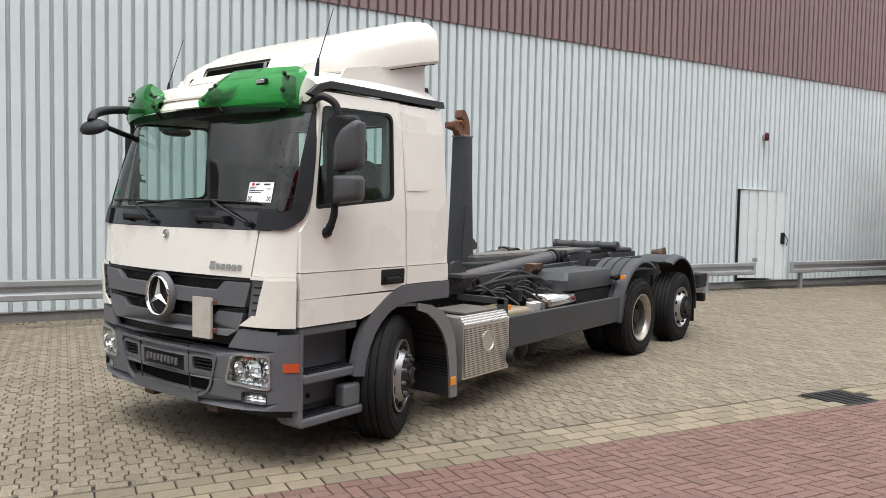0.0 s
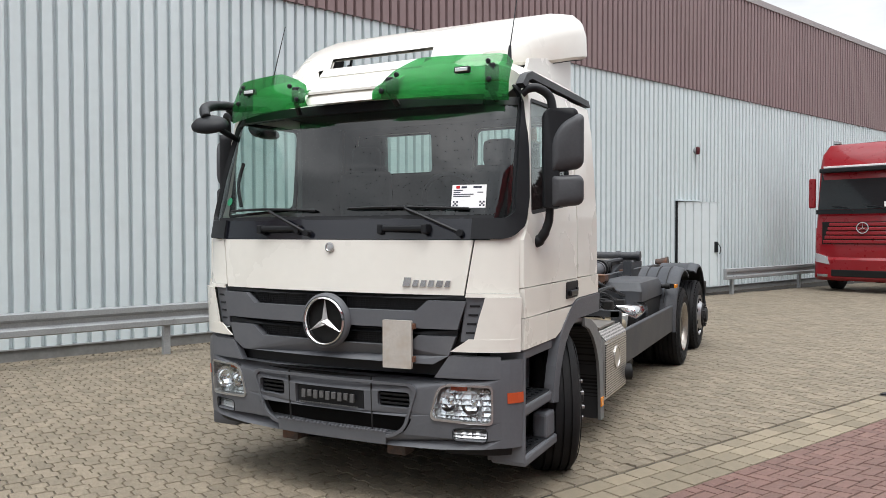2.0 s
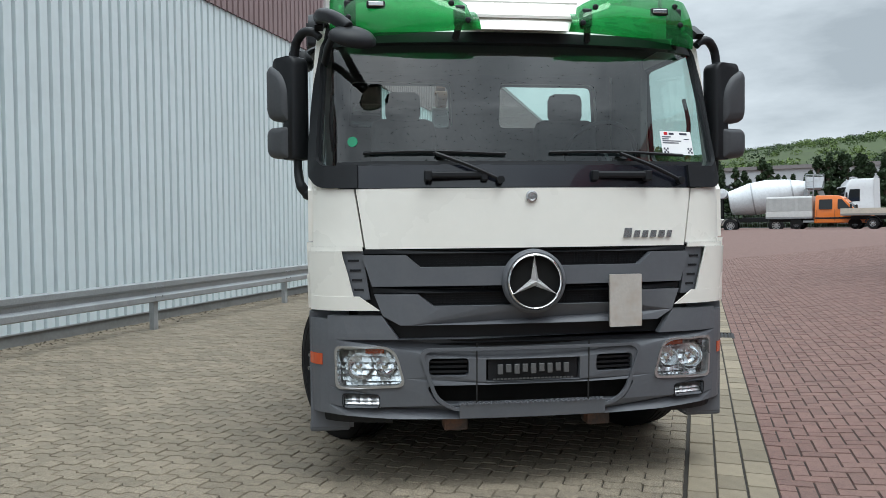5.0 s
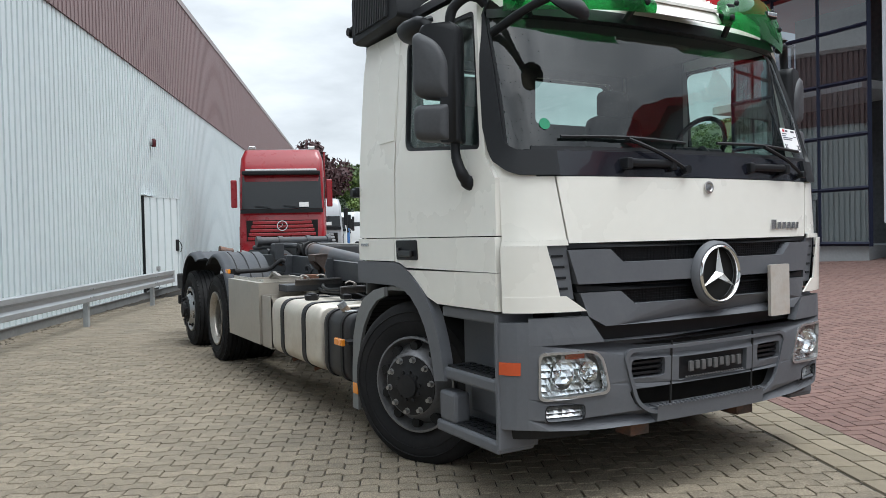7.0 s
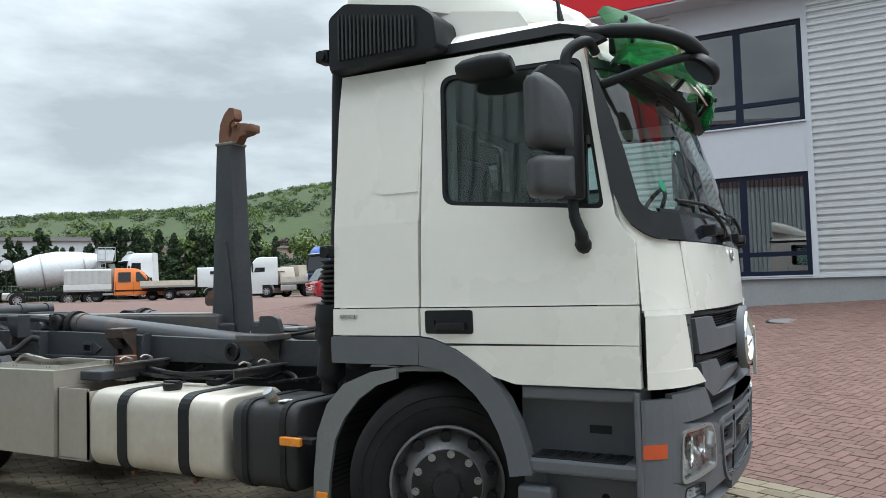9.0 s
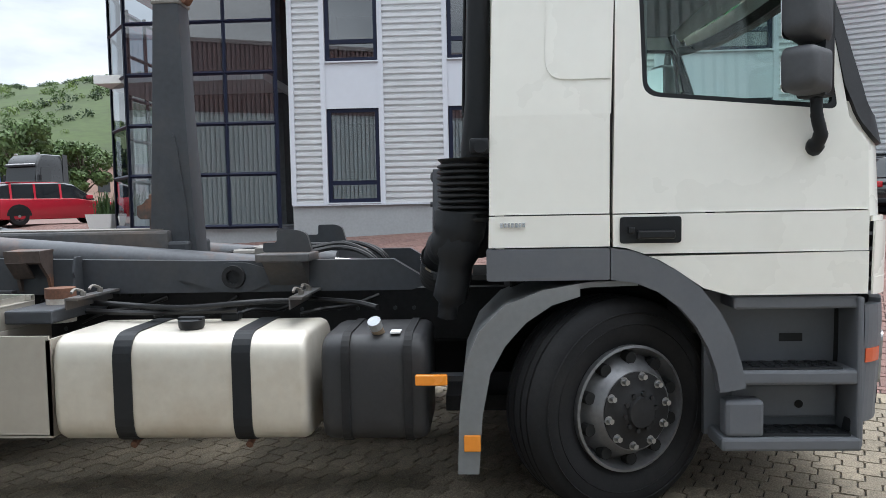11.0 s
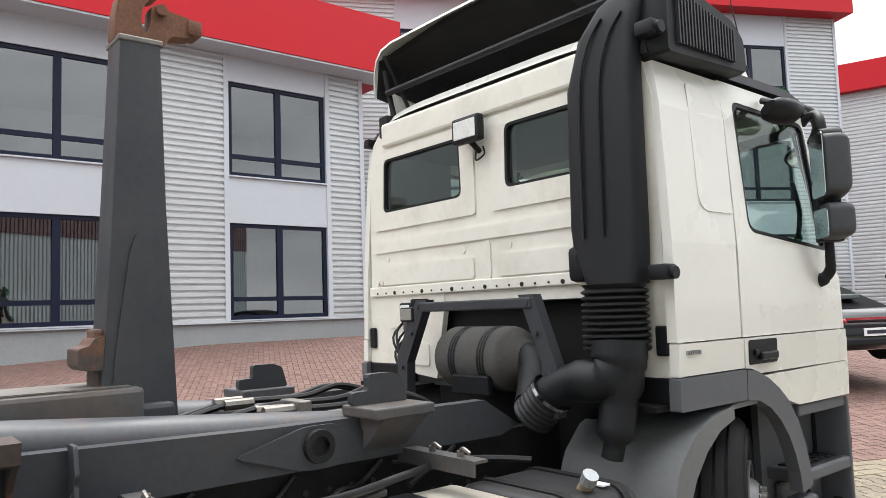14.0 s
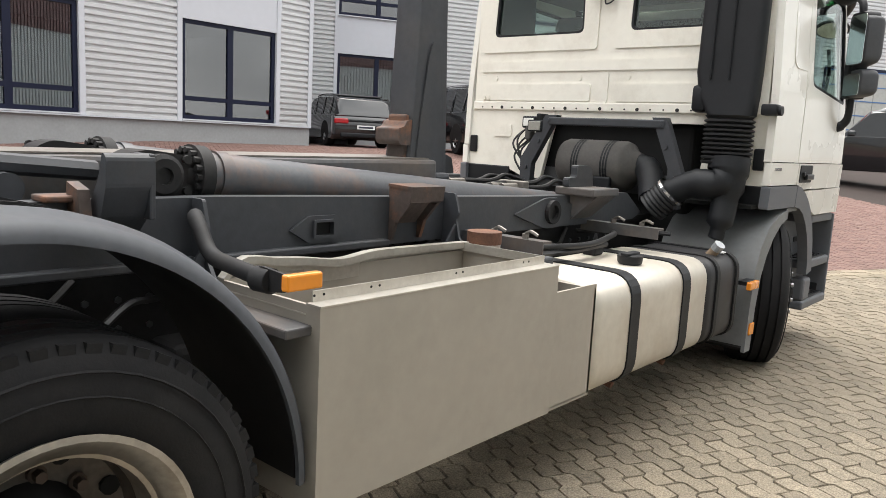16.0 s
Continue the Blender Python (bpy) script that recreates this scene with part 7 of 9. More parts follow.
tp("battery_cover", bm, frame_grey, sm=30, label="dark grey plastic battery cover")
tp("battery_box", bx(.55, 1.08, 4.6, 5.8, .6, .97, .02), chassis_black)
bm = bmesh.new()
for k in range(16):
    y = 3.2 + k * .16
    a = k * 2.1
    tube(bm, [(.55, y, 1.0 + .03 * math.sin(a)), (.7, y + .1, 1.06 + .04 * math.cos(a)), (.85, y + .2, 1.0), (.95 + .08 * math.sin(a), y + .25, .9)], .013, 6)
tube(bm, [(.6, 3.2, 1.05), (.8, 3.6, 1.15), (.85, 4.1, 1.17), (.8, 4.5, 1.1)], .02, 7)
tube(bm, [(.65, 3.5, 1.1), (.75, 3.9, 1.22), (.7, 4.3, 1.18), (.9, 4.55, 1.05)], .02, 7)
tp("loose_hose", bm, hose_black, sm=60)
bm = bmesh.new()
for k in range(14):
    y = 3.3 + k * .18
    box(bm, .68 + .1 * (k % 3), .78 + .1 * (k % 3), y, y + .09, .92, 1.0 + .03 * (k % 4), .01)
tp("valve_block", bm, chassis_black)
for y in (3.30, 3.55, 3.80):
    bm = lathe(bmesh.new(), ((0, .0001), (.0, .07), (.02, .105), (.05, .118), (.40, .118), (.43, .10), (.44, .0001)), (1.14, y, .455), (-1, 0, 0), 20)
    tp("air_tank", bm, chassis_black, sm=50, label="dark round compressed air tank")

# every countable piece is a part of its own
PIECES = {"cab_step": "step_panel", "tool_box": "box_wall", "rear_wall": "wall_panel", "cable": "cable", "cab_lining": "lining_panel", "loose_hose": "hose", "hydraulic_hose": "hose", "vent_holes": "vent_hole", "hub_bolts": "hub_bolt",
          "tread": "tread_stud", "spoiler_side": "side_panel", "spoiler_strut": "strut", "visor_bracket": "bracket", "rear_bolts": "bolt", "flange_bolts": "bolt", "rail_bolts": "bolt", "air_tanks": "air_tank",
          "filter_bowl": "bowl", "side_panel": "panel", "box_rim": "rim_strip", "chassis_rail": "cross_member", "rear_bar": "bracket", "valve_block": "valve", "guard_stay": "stay", "arm_cheek": "cheek", "tail_roller": "roller",
          "bumper_slats": "slat", "intake_slats": "slat", "vent_slats": "slat", "plate_bars": "bar", "tank_rib": "rib", "rib": "rib", "hose_coupling": "coupling", "wing_nut": "nut", "mirror_glass": "mirror_glass", "mirror_cover": "cover",
          "container_stop": "stop_plate", "container_guide": "guide_plate", "gusset": "gusset", "filter_band": "band", "cab_stand": "bracket", "name_bars": "bar", "print_bars": "bar", "badge_bars": "bar", "grille_strip": "strip", "hinge": "hinge", "wiper": "wiper_arm", "intake_duct": "duct_rib", "mirror_arm": "arm_tube", "grab_rail": "rail", "bumper_seam": "seam", "rail_hole": "hole", "rim_hole": "hole", "guide_web": "web_plate", "screen_seal": ""}
for ob in [o for c in truck.children for o in (c, *c.children)]:
    piece = PIECES.get(ob.name.split(".")[0], "")
    if piece:
        split(ob, piece)

# ---- guard rail along the hall, hall door, alarm lamp ----
def rail_profile():
    return [(0, .43), (.05, .45), (.05, .52), (.0, .56), (.0, .62), (.05, .66), (.05, .73), (0, .75)]


def guard_rail(a0, a1, first):
    g = new("guard_rail")
    g.matrix_world = HALL
    tagged(g, "galvanised steel crash barrier on posts along the hall", "barrier", "crash barriers")
    bm = bmesh.new()
    pr = rail_profile()
    rows = [[bm.verts.new((.75 + d + o, a, z)) for d, z in pr] for a in (a0, a1) for o in (0,)]
    back = [[bm.verts.new((.742 + d, a, z)) for d, z in pr] for a in (a0, a1)]
    for r0, r1 in ((rows[0], rows[1]), (back[0], back[1])):
        for k in range(len(pr) - 1):
            bm.faces.new((r0[k], r0[k + 1], r1[k + 1], r1[k]))
    part("beam", bm, galvanised, g)
    a = first
    while a < a1:
        if a > a0:
            bm = bx(.66, .74, a - .05, a + .05, -.2, .72)
            part("post", bm, galvanised, g)
            bm = bmesh.new()
            for z in (.52, .66):
                rod(bm, (.80, a - .08, z), (.815, a - .08, z), .016, 6)
                rod(bm, (.80, a + .08, z), (.815, a + .08, z), .016, 6)
            part("bolts", bm, galvanised, g)
        a += 4.1
    for e in (a0, a1):
        bm = bmesh.new()
        rod(bm, (.76, e, .44), (.76, e, .74), .05, 12)
        part("end_cap", bm, galvanised, g)
    return g


guard_rail(-34, 1.25, -33.2)
guard_rail(2.75, 56, 3.2)
door = tagged(new("door_hall"), "white ribbed sheet metal door standing ajar in the hall wall", "door", kind="structure")
door.matrix_world = HALL
leaf_at = Matrix.Translation((.02, 1.53, 0)) @ Matrix.Rotation(radians(-28), 4, 'Z')   # hinged on its near edge
bm = bmesh.new()
pts = []
for k in range(5):
    y = .02 + k * .245
    pts += [(0, y), (0, y + .185), (-.032, y + .195), (-.032, y + .235)]
pts += [(0, 1.245), (0, 1.285)]
for (xa, ya), (xb, yb) in zip(pts, pts[1:]):
    bm.faces.new([bm.verts.new(v) for v in ((xa, ya, .28), (xb, yb, .28), (xb, yb, 2.58), (xa, ya, 2.58))])
box(bm, -.05, -.036, 0, 1.285, .28, 2.58)
box(bm, -.05, .006, 1.28, 1.292, .28, 2.58)
box(bm, -.05, .008, 0, 1.29, 2.58, 2.595)
bm.transform(leaf_at)
leaf = part("leaf", bm, mat("door_sheet", (0.60, 0.65, 0.665), 0.5, vary=0.05, dirt=0.12, dirt_color=(0.4, 0.42, 0.42)), door)
part("door_frame", bx(-.10, .055, 1.475, 1.51, .18, 2.62), black_plastic, door)
# near-black sheet over the core stands in for the unlit hall inside
part("opening_dark", bx(-.119, -.112, 1.48, 2.87, .18, 2.615), shade_black, door)
part("door_head", bx(-.05, .09, 1.45, 2.60, 2.625, 2.655), wall_white, door)
bm = bx(-.012, .03, 1.13, 1.235, 1.20, 1.50, .01)
bm.transform(leaf_at)
part("lock", bm, black_plastic, door, "black lock plate with handle")
bm = bmesh.new()
tube(bm, [(.02, 1.20, 1.46), (.07, 1.225, 1.42), (.075, 1.28, 1.30), (.02, 1.285, 1.16)], .012, 6)
bm.transform(leaf_at)
part("handle", bm, black_plastic, door)
bm = bx(.0, .008, .40, .54, .72, .82, .004)
bm.transform(leaf_at)
part("small_plate", bm, galvanised, door)
al = tagged(new("alarm_lamp"), "small dark red alarm lamp on the hall wall", "lamp")
al.matrix_world = HALL @ Matrix.Translation((0, 2.42, 4.05))
bm = bmesh.new()
rod(bm, (0, 0, 0), (.07, 0, 0), .085, 16)
part("base", bm, galvanised, al)
bm = bmesh.new()
lathe(bm, ((-.11, .0001), (-.11, .05), (-.05, .062), (.06, .062), (.10, .045), (.11, .0001)), (.09, 0, 0), (0, 0, 1), 16)
smooth(part("dome", bm, mat("dark_red_lens", (0.07, 0.008, 0.012), 0.3), al), 60)

# ---- drain grate and manhole covers ----
def yard_pose(u, v, dz=0.0):
    x, y = yard(u, v)
    return pose(x, y, ground_z(x, y) + dz, 0, 0, -26)


drain = tagged(new("drain_grate"), "dark cast iron drain grate set in the paving", "grate")
drain.matrix_world = yard_pose(6.15, -.32)
bm = bmesh.new()
for a0, a1, b0, b1 in ((-.27, .27, -.27, -.23), (-.27, .27, .23, .27), (-.27, -.23, -.23, .23), (.23, .27, -.23, .23)):
    box(bm, a0, a1, b0, b1, -.02, .012)
part("frame", bm, chassis_black, drain)
for k in range(10):
    part("bar", bx(-.225 + k * .047, -.2 + k * .047, -.228, .228, -.03, .01), chassis_black, drain)
# black sheet under the bars for the darkness down the shaft
part("shaft", bx(-.23, .23, -.23, .23, -.05, -.035), shade_black, drain)
for mx, my in ((5.0, 3.6),):
    mh = tagged(new("manhole_cover"), "round concrete-filled manhole cover in red paving", "manhole")
    mh.matrix_world = pose(mx, my, ground_z(mx, my), 0, -5.0, 0)
    bm = bmesh.new()
    rod(bm, (0, 0, -.03), (0, 0, .012), .34, 32)
    part("rim", bm, chassis_black, mh)
    bm = bmesh.new()
    rod(bm, (0, 0, -.02), (0, 0, .016), .29, 32)
    part("lid", bm, plinth_grey, mh)

# ---- vehicles in the distance ----
car_glass = mat("car_glass_dark", (0.012, 0.014, 0.016), 0.05, vary=0.1, coat=0.3)
tail_red = mat("tail_lamp_red", (0.35, 0.01, 0.015), 0.2, coat=0.5)


def far_wheel(parent, x, y, r, w, rim=None):
    bm = lathe(bmesh.new(), ((-w / 2, r * .55), (-w / 2, r * .92), (-w / 2 + .03, r), (w / 2 - .03, r), (w / 2, r * .92), (w / 2, r * .55)), (x, y, r), (1, 0, 0), 24)
    t = smooth(part("wheel", bm, rubber, parent), 40)
    s = 1 if x > 0 else -1
    bm = lathe(bmesh.new(), ((s * (w / 2 - .01), r * .56), (s * (w / 2 - .05), r * .5), (s * (w / 2 - .06), r * .22), (s * (w / 2 - .01), r * .18), (s * (w / 2), .001)), (x, y, r), (1, 0, 0), 20)
    part("rim", bm, rim or rim_grey, t)
    bm = bmesh.new()
    for k in range(8):
        a = math.pi * k / 4
        rod(bm, (x + s * (w / 2 - .07), y + r * .4 * math.cos(a), r + r * .4 * math.sin(a)), (x + s * (w / 2 - .03), y + r * .4 * math.cos(a), r + r * .4 * math.sin(a)), r * .09, 8)
    part("rim_holes", bm, shade_black, t)


def far_truck(x, y, z, rz, colour, label, cab_h=3.6, wide=2.5, cab_l=2.2, axles=(1.4, 5.0), length=6.2, body="", spoiler=False, r=.5, size=1.0):
    """A parked lorry, its front at local y = 0, seen from some way off."""
    t = thing("truck", x, y, z, rz, label, "truck", "parked trucks")
    t.scale = (size, size, size)
    paint = mat("paint_" + "_".join(str(round(c * 100)) for c in colour), colour, 0.3, vary=0.03, coat=0.5)
    w = wide / 2
    bm = bmesh.new()
    rings = []
    for zz, f, k in ((1.0, .02, 1.0), (1.25, 0, 1.0), (1.85, .03, 1.0), (1.9, .05, .99), (cab_h - .75, .22, .97), (cab_h - .35, .32, .95), (cab_h - .05, .6, .88), (cab_h, .9, .8)):
        rings.append([(u, v, zz) for u, v in rounded([(-w * k, f), (w * k, f), (w * k, cab_l), (-w * k, cab_l)], [.18, .18, .05, .05], 4)])
    loft(bm, rings)
    smooth(part("cab", bm, paint, t), 35)
    zw0, zw1 = (1.95, cab_h - .8 if cab_h > 3 else cab_h - .3) if cab_h < 4.05 else (2.42, cab_h - .92)
    up = zw0 - 1.95
    bm = bmesh.new()
    prism(bm, [(-w * .93, zw0), (w * .93, zw0), (w * .90, zw1), (-w * .90, zw1)], lambda u, v, ww: (u, .03 + (v - 1.9) * .14 - ww, v), 0, .04)
    part("windscreen", bm, car_glass, t)
    bm = bmesh.new()
    prism(bm, [(-w * .95, zw0 - .14), (w * .95, zw0 - .14), (w * .95, zw0 - .01), (-w * .95, zw0 - .01)], lambda u, v, ww: (u, .03 - ww, v), 0, .05)
    part("scuttle", bm, black_plastic, t)
    for s in (-1, 1):
        X = lambda a, b: sorted((s * a, s * b))
        bm = bmesh.new()
        prism(bm, [(.35, zw0 + .05), (1.2, zw0 + .1), (1.2, zw1 - .02), (.5, zw1 - .02)], lay_yz, *X(w * .965, w * .995))
        part("side_window", bm, car_glass, t)
        bm = bx(*X(w + .05, w + .24), .18, .30, zw0 + .05, zw0 + .80 + up * .3, .04)
        part("mirror", bm, paint if colour[0] > .2 and colour[1] < .1 else black_plastic, t)
        bm = bmesh.new()
        prism(bm, [(s * (w - .48), .62 + up * .4), (s * (w - .08), .70 + up * .4), (s * (w - .08), .90 + up * .5), (s * (w - .40), .80 + up * .5)], lay_xz, -.07, .05)
        part("headlight", bm, mat("far_lamp", (0.6, 0.6, 0.62), 0.2, metal=0.5), t)
        part("fog_lamp", bx(*X(w - .42, w - .12), -.05, .0, .44, .52, .01), chrome, t)
    bm = bmesh.new()
    rings = []
    for zz, f in ((.34, .05), (.42, -.04), (.95, -.05), (1.02, .0)):
        rings.append([(u, v, zz) for u, v in rounded([(-w, f), (w, f), (w, 1.0), (-w, 1.0)], [.2, .2, .02, .02], 4)])
    loft(bm, rings)
    smooth(part("bumper", bm, paint, t), 35)
    part("lower_grille", bx(-w * .62, w * .62, -.065, -.03, .46, .66, .02), shade_black, t)
    for k in range(5):
        part("grille_slat", bx(-w * (.8 - .03 * k), w * (.8 - .03 * k), -.03 - .006 * (k % 2), .03, 1.05 + up * .8 + k * .125, 1.15 + up * .8 + k * .125, .02), paint if colour[0] > .2 or body == "tipper" else black_plastic, t)
    # black sheet behind the slats for the shade between them
    part("grille_void", bx(-w * .82, w * .82, -.012, .04, 1.03 + up * .8, 1.68 + up * .8), shade_black, t)
    part("emblem", lathe(bmesh.new(), ((0, .17), (-.02, .165), (-.02, .14), (0, .135)), (0, -.05, 1.5 + up * .8), (0, 1, 0), 24), chrome, t)
    bm = bmesh.new()
    for k in range(3):
        a = radians(90 + 120 * k)
        rod(bm, (0, -.06, 1.5 + up * .8), (.14 * math.cos(a), -.055, 1.5 + up * .8 + .14 * math.sin(a)), .016, 6, .004)
    part("star", bm, chrome, t)
    for x0 in (-w * .55, w * .1):
        bm = bmesh.new()
        tube(bm, [(x0 + .5, -.05, zw0 - .05), (x0 + .3, -.04, zw0 + .05), (x0 - .1, -.03, zw0 + .10)], .014, 5)
        part("wiper", bm, black_plastic, t)
    part("price_sheet", bx(w * .4, w * .62, -.03 + .0, -.02, zw0 + .05, zw0 + .2), paper_white, t)
    part("chassis", bx(-.42, .42, cab_l - .3, length, .75, 1.0), chassis_black, t)
    if body != "tractor":
        part("side_tank", bx(w - .7, w - .08, cab_l + .2, cab_l + 1.5, .5, 1.0, .08), alu, t)
    if spoiler:
        for s in (-1, 1):
            bm = bmesh.new()
            prism(bm, [(cab_l - .02, 1.0), (cab_l + .45, 1.0), (cab_l + .35, cab_h), (cab_l - .02, cab_h + .05)], lay_yz, *sorted((s * (w - .05), s * w)))
            part("side_deflector", bm, paint, t)
        part("visor_strip", bx(-w * .82, w * .82, .02, .30, zw1 + .152, zw1 + .21, .01), paper_white, t)
        for s in (-1, 1):
            part("roof_lamp", bx(*sorted((s * w * .62, s * w * .78)), .62, .72, cab_h - .03, cab_h + .08, .02), chrome, t)
        part("sun_visor", bx(-w * .9, w * .9, -.02, .28, zw1 + .02, zw1 + .15, .03), black_plastic, t)
    if body == "flat":
        part("load_bed", bx(-w, w, cab_l + .25, length + .6, 1.05, 1.2), mat("bed_grey", (0.25, 0.24, 0.22), 0.6), t)
        for s in (-1, 1):
            part("bed_side", bx(*sorted((s * w, s * (w - .04))), cab_l + .25, length + .6, 1.2, 1.6), mat("bed_cream", (0.55, 0.5, 0.42), 0.6, dirt=0.3), t)
        part("headboard", bx(-w, w, cab_l + .2, cab_l + .26, 1.1, 2.0), mat("bed_cream", (0.55, 0.5, 0.42), 0.6), t)
    if body == "mixer":
        bm = lathe(bmesh.new(), ((0, .45), (.06, .85), (1.5, 1.17), (2.7, 1.19), (3.9, .98), (5.0, .66), (5.3, .58), (5.32, .3)), (0, cab_l + .95, 2.15), (0, 1, .17), 36)
        smooth(part("drum", bm, mat("drum_white", (0.62, 0.64, 0.66), 0.4, dirt=0.2), t), 40)
        for d in (1.6, 4.2):
            part("drum_band", lathe(bmesh.new(), ((d, 1.195 if d < 2 else .93), (d + .1, 1.20 if d < 2 else .90)), (0, cab_l + .95, 2.15), (0, 1, .17), 36), galvanised, t)
        bm = bmesh.new()
        for x in (-.85, .85):
            prism(bm, [(length - .9, 1.0), (length - .1, 1.0), (length - .5, 3.0), (length - .75, 3.0)], lay_yz, x - .05, x + .05)
        part("drum_support", bm, galvanised, t)
        bm = bmesh.new()
        prism(bm, [(length - .55, 3.0), (length + .35, 3.0), (length + .55, 3.85), (length - .65, 3.85)], lay_yz, -.6, .6)
        part("hopper", bm, mat("drum_white", (0.62, 0.64, 0.66), 0.4), t)
        bm = bmesh.new()
        for s in (-1, 1):
            for k in range(9):
                rod(bm, (s * .98, length - .62, 1.1 + k * .3), (s * .98, length - .14, 1.1 + k * .3), .022, 6)
            for y in (length - .62, length - .14):
                rod(bm, (s * .98, y, .9), (s * .98, y, 4.0), .028, 6)
            rod(bm, (s * .98, length - .62, 4.0), (s * .98, length + .5, 4.0), .025, 6)
            rod(bm, (s * .98, length + .5, 3.1), (s * .98, length + .5, 4.0), .025, 6)
            box(bm, *sorted((s * .6, s * 1.0)), length - .6, length + .5, 3.05, 3.09)
        part("ladder", bm, galvanised, t)
        bm = bmesh.new()
        prism(bm, [(length + .1, 2.9), (length + .5, 2.9), (length + .95, 1.5), (length + .75, 1.45)], lay_yz, -.25, .25)
        part("chute", bm, galvanised, t)
        bm = lathe(bmesh.new(), ((-.95, .0001), (-.9, .36), (.9, .36), (.95, .0001)), (0, cab_l + .48, 2.85), (1, 0, 0), 20)
        part("water_tank", bm, mat("drum_white", (0.62, 0.64, 0.66), 0.4), t)
        for s in (-1, 1):
            part("tank_post", bx(*sorted((s * .7, s * .8)), cab_l + .42, cab_l + .52, 1.0, 2.6), chassis_black, t)
            part("side_guard", bx(*sorted((s * (w - .05), s * w)), 4.15, length - 1.9, .95, 1.08, .02), black_plastic, t)
    if body == "tipper":
        bm = bmesh.new()
        prism(bm, [(cab_l + .5, 1.2), (length, 1.2), (length + .3, 2.5), (cab_l + .3, 2.6)], lay_yz, -w, w)
        part("tipper_body", bm, mat("tipper_cream", (0.5, 0.44, 0.36), 0.6, dirt=0.4), t)
    for a in axles:
        for s in (-1, 1):
            far_wheel(t, s * (w - .17), a, r, .32, mat("far_rim", (0.4, 0.4, 0.4), 0.35, metal=0.6))
            bm = bmesh.new()
            arc = [(a + (r + .14) * math.cos(radians(q)), r + (r + .14) * math.sin(radians(q))) for q in range(170, 9, -16)]
            prism(bm, arc + [(a + (u - a) * .93, r + (v - r) * .93) for u, v in arc[::-1]], lay_yz, *sorted((s * (w - .4), s * (w + .01))))
            part("mudguard", bm, paint if a < 2 else black_plastic, t)
    return t


def along_hall(d, off):
    return (-6.7 + d * math.sin(HALL_A) + off * math.cos(HALL_A), 18.9 + d * math.cos(HALL_A) - off * math.sin(HALL_A))


red = (0.25, 0.006, 0.012)
for d, off, kw in (
        (6.35, 2.95, dict(wide=2.72, colour=red, label="red semi-trailer tractor parked beside the hall", cab_h=4.4, body="tractor", spoiler=True, axles=(1.4, 5.2), length=6.3)),
        (14.8, 3.4, dict(colour=(0.33, 0.34, 0.36), label="silver heavy chassis truck parked behind the red tractor", cab_h=3.2, axles=(1.3, 3.2, 5.8, 7.1), length=8.3, body="chassis")),
        (24.5, 3.5, dict(colour=(0.55, 0.57, 0.58), label="white flatbed truck parked in the row", cab_h=2.9, axles=(1.3, 4.8), length=6.8, body="flat", wide=2.3)),
        (34.5, 3.4, dict(colour=(0.03, 0.12, 0.32), label="blue truck parked at the end of the row", cab_h=3.2, axles=(1.3, 4.6), length=6.5, body="flat")),
        (44.0, 3.4, dict(colour=(0.5, 0.5, 0.5), label="white truck at the far end of the row", cab_h=3.0, axles=(1.3, 4.6), length=6.5, body="flat"))):
    px, py = along_hall(d, off)
    far_truck(px, py, ground_z(px, py), -23.5 + 2, **kw)
for px, py, rz, kw in (
        (26.2, 69.0, -122, dict(size=1.3, colour=(0.6, 0.61, 0.62), label="white concrete mixer truck parked across the yard", cab_h=3.15, axles=(1.4, 3.3, 6.3, 7.7), length=8.8, body="mixer")),
        (18.2, 68.0, -70, dict(size=1.25, colour=(0.58, 0.59, 0.60), label="white concrete mixer truck beside the row", cab_h=3.15, axles=(1.4, 3.3, 6.0, 7.3), length=8.8, body="mixer")),
        (43.9, 71.0, -114, dict(size=1.3, colour=(0.62, 0.63, 0.64), label="white tall-cab tractor parked across the yard", cab_h=3.8, axles=(1.4, 5.0), length=6.2, body="tractor", spoiler=True)),
        (36.7, 48.9, 45, dict(colour=(0.55, 0.56, 0.56), label="white light truck with an empty flatbed", cab_h=2.6, axles=(1.2, 4.4), length=6.0, body="flat", wide=2.2, r=.42)),
        (35.1, 44.8, -135, dict(colour=(0.55, 0.56, 0.56), label="white truck parked behind the flatbed", cab_h=3.2, axles=(1.3, 4.6), length=7.0, body="flat")),
        (36.5, 44.5, -105, dict(colour=(0.5, 0.45, 0.38), label="cream tipper trailer parked across the yard", cab_h=2.4, axles=(1.4, 5.2, 6.4), length=8.0, body="tipper")),
        (35.7, 38.4, -101.2, dict(colour=(0.02, 0.09, 0.34), label="blue tractor parked near the offices", cab_h=3.9, axles=(1.4, 5.0), length=6.2, body="tractor", spoiler=True)),
        (34.5, 33.2, -104.9, dict(colour=(0.01, 0.011, 0.013), label="black tractor with roof lamps parked near the offices", cab_h=4.0, axles=(1.4, 5.0), length=6.2, body="tractor", spoiler=True))):
    far_truck(px, py, ground_z(px, py), rz, **kw)
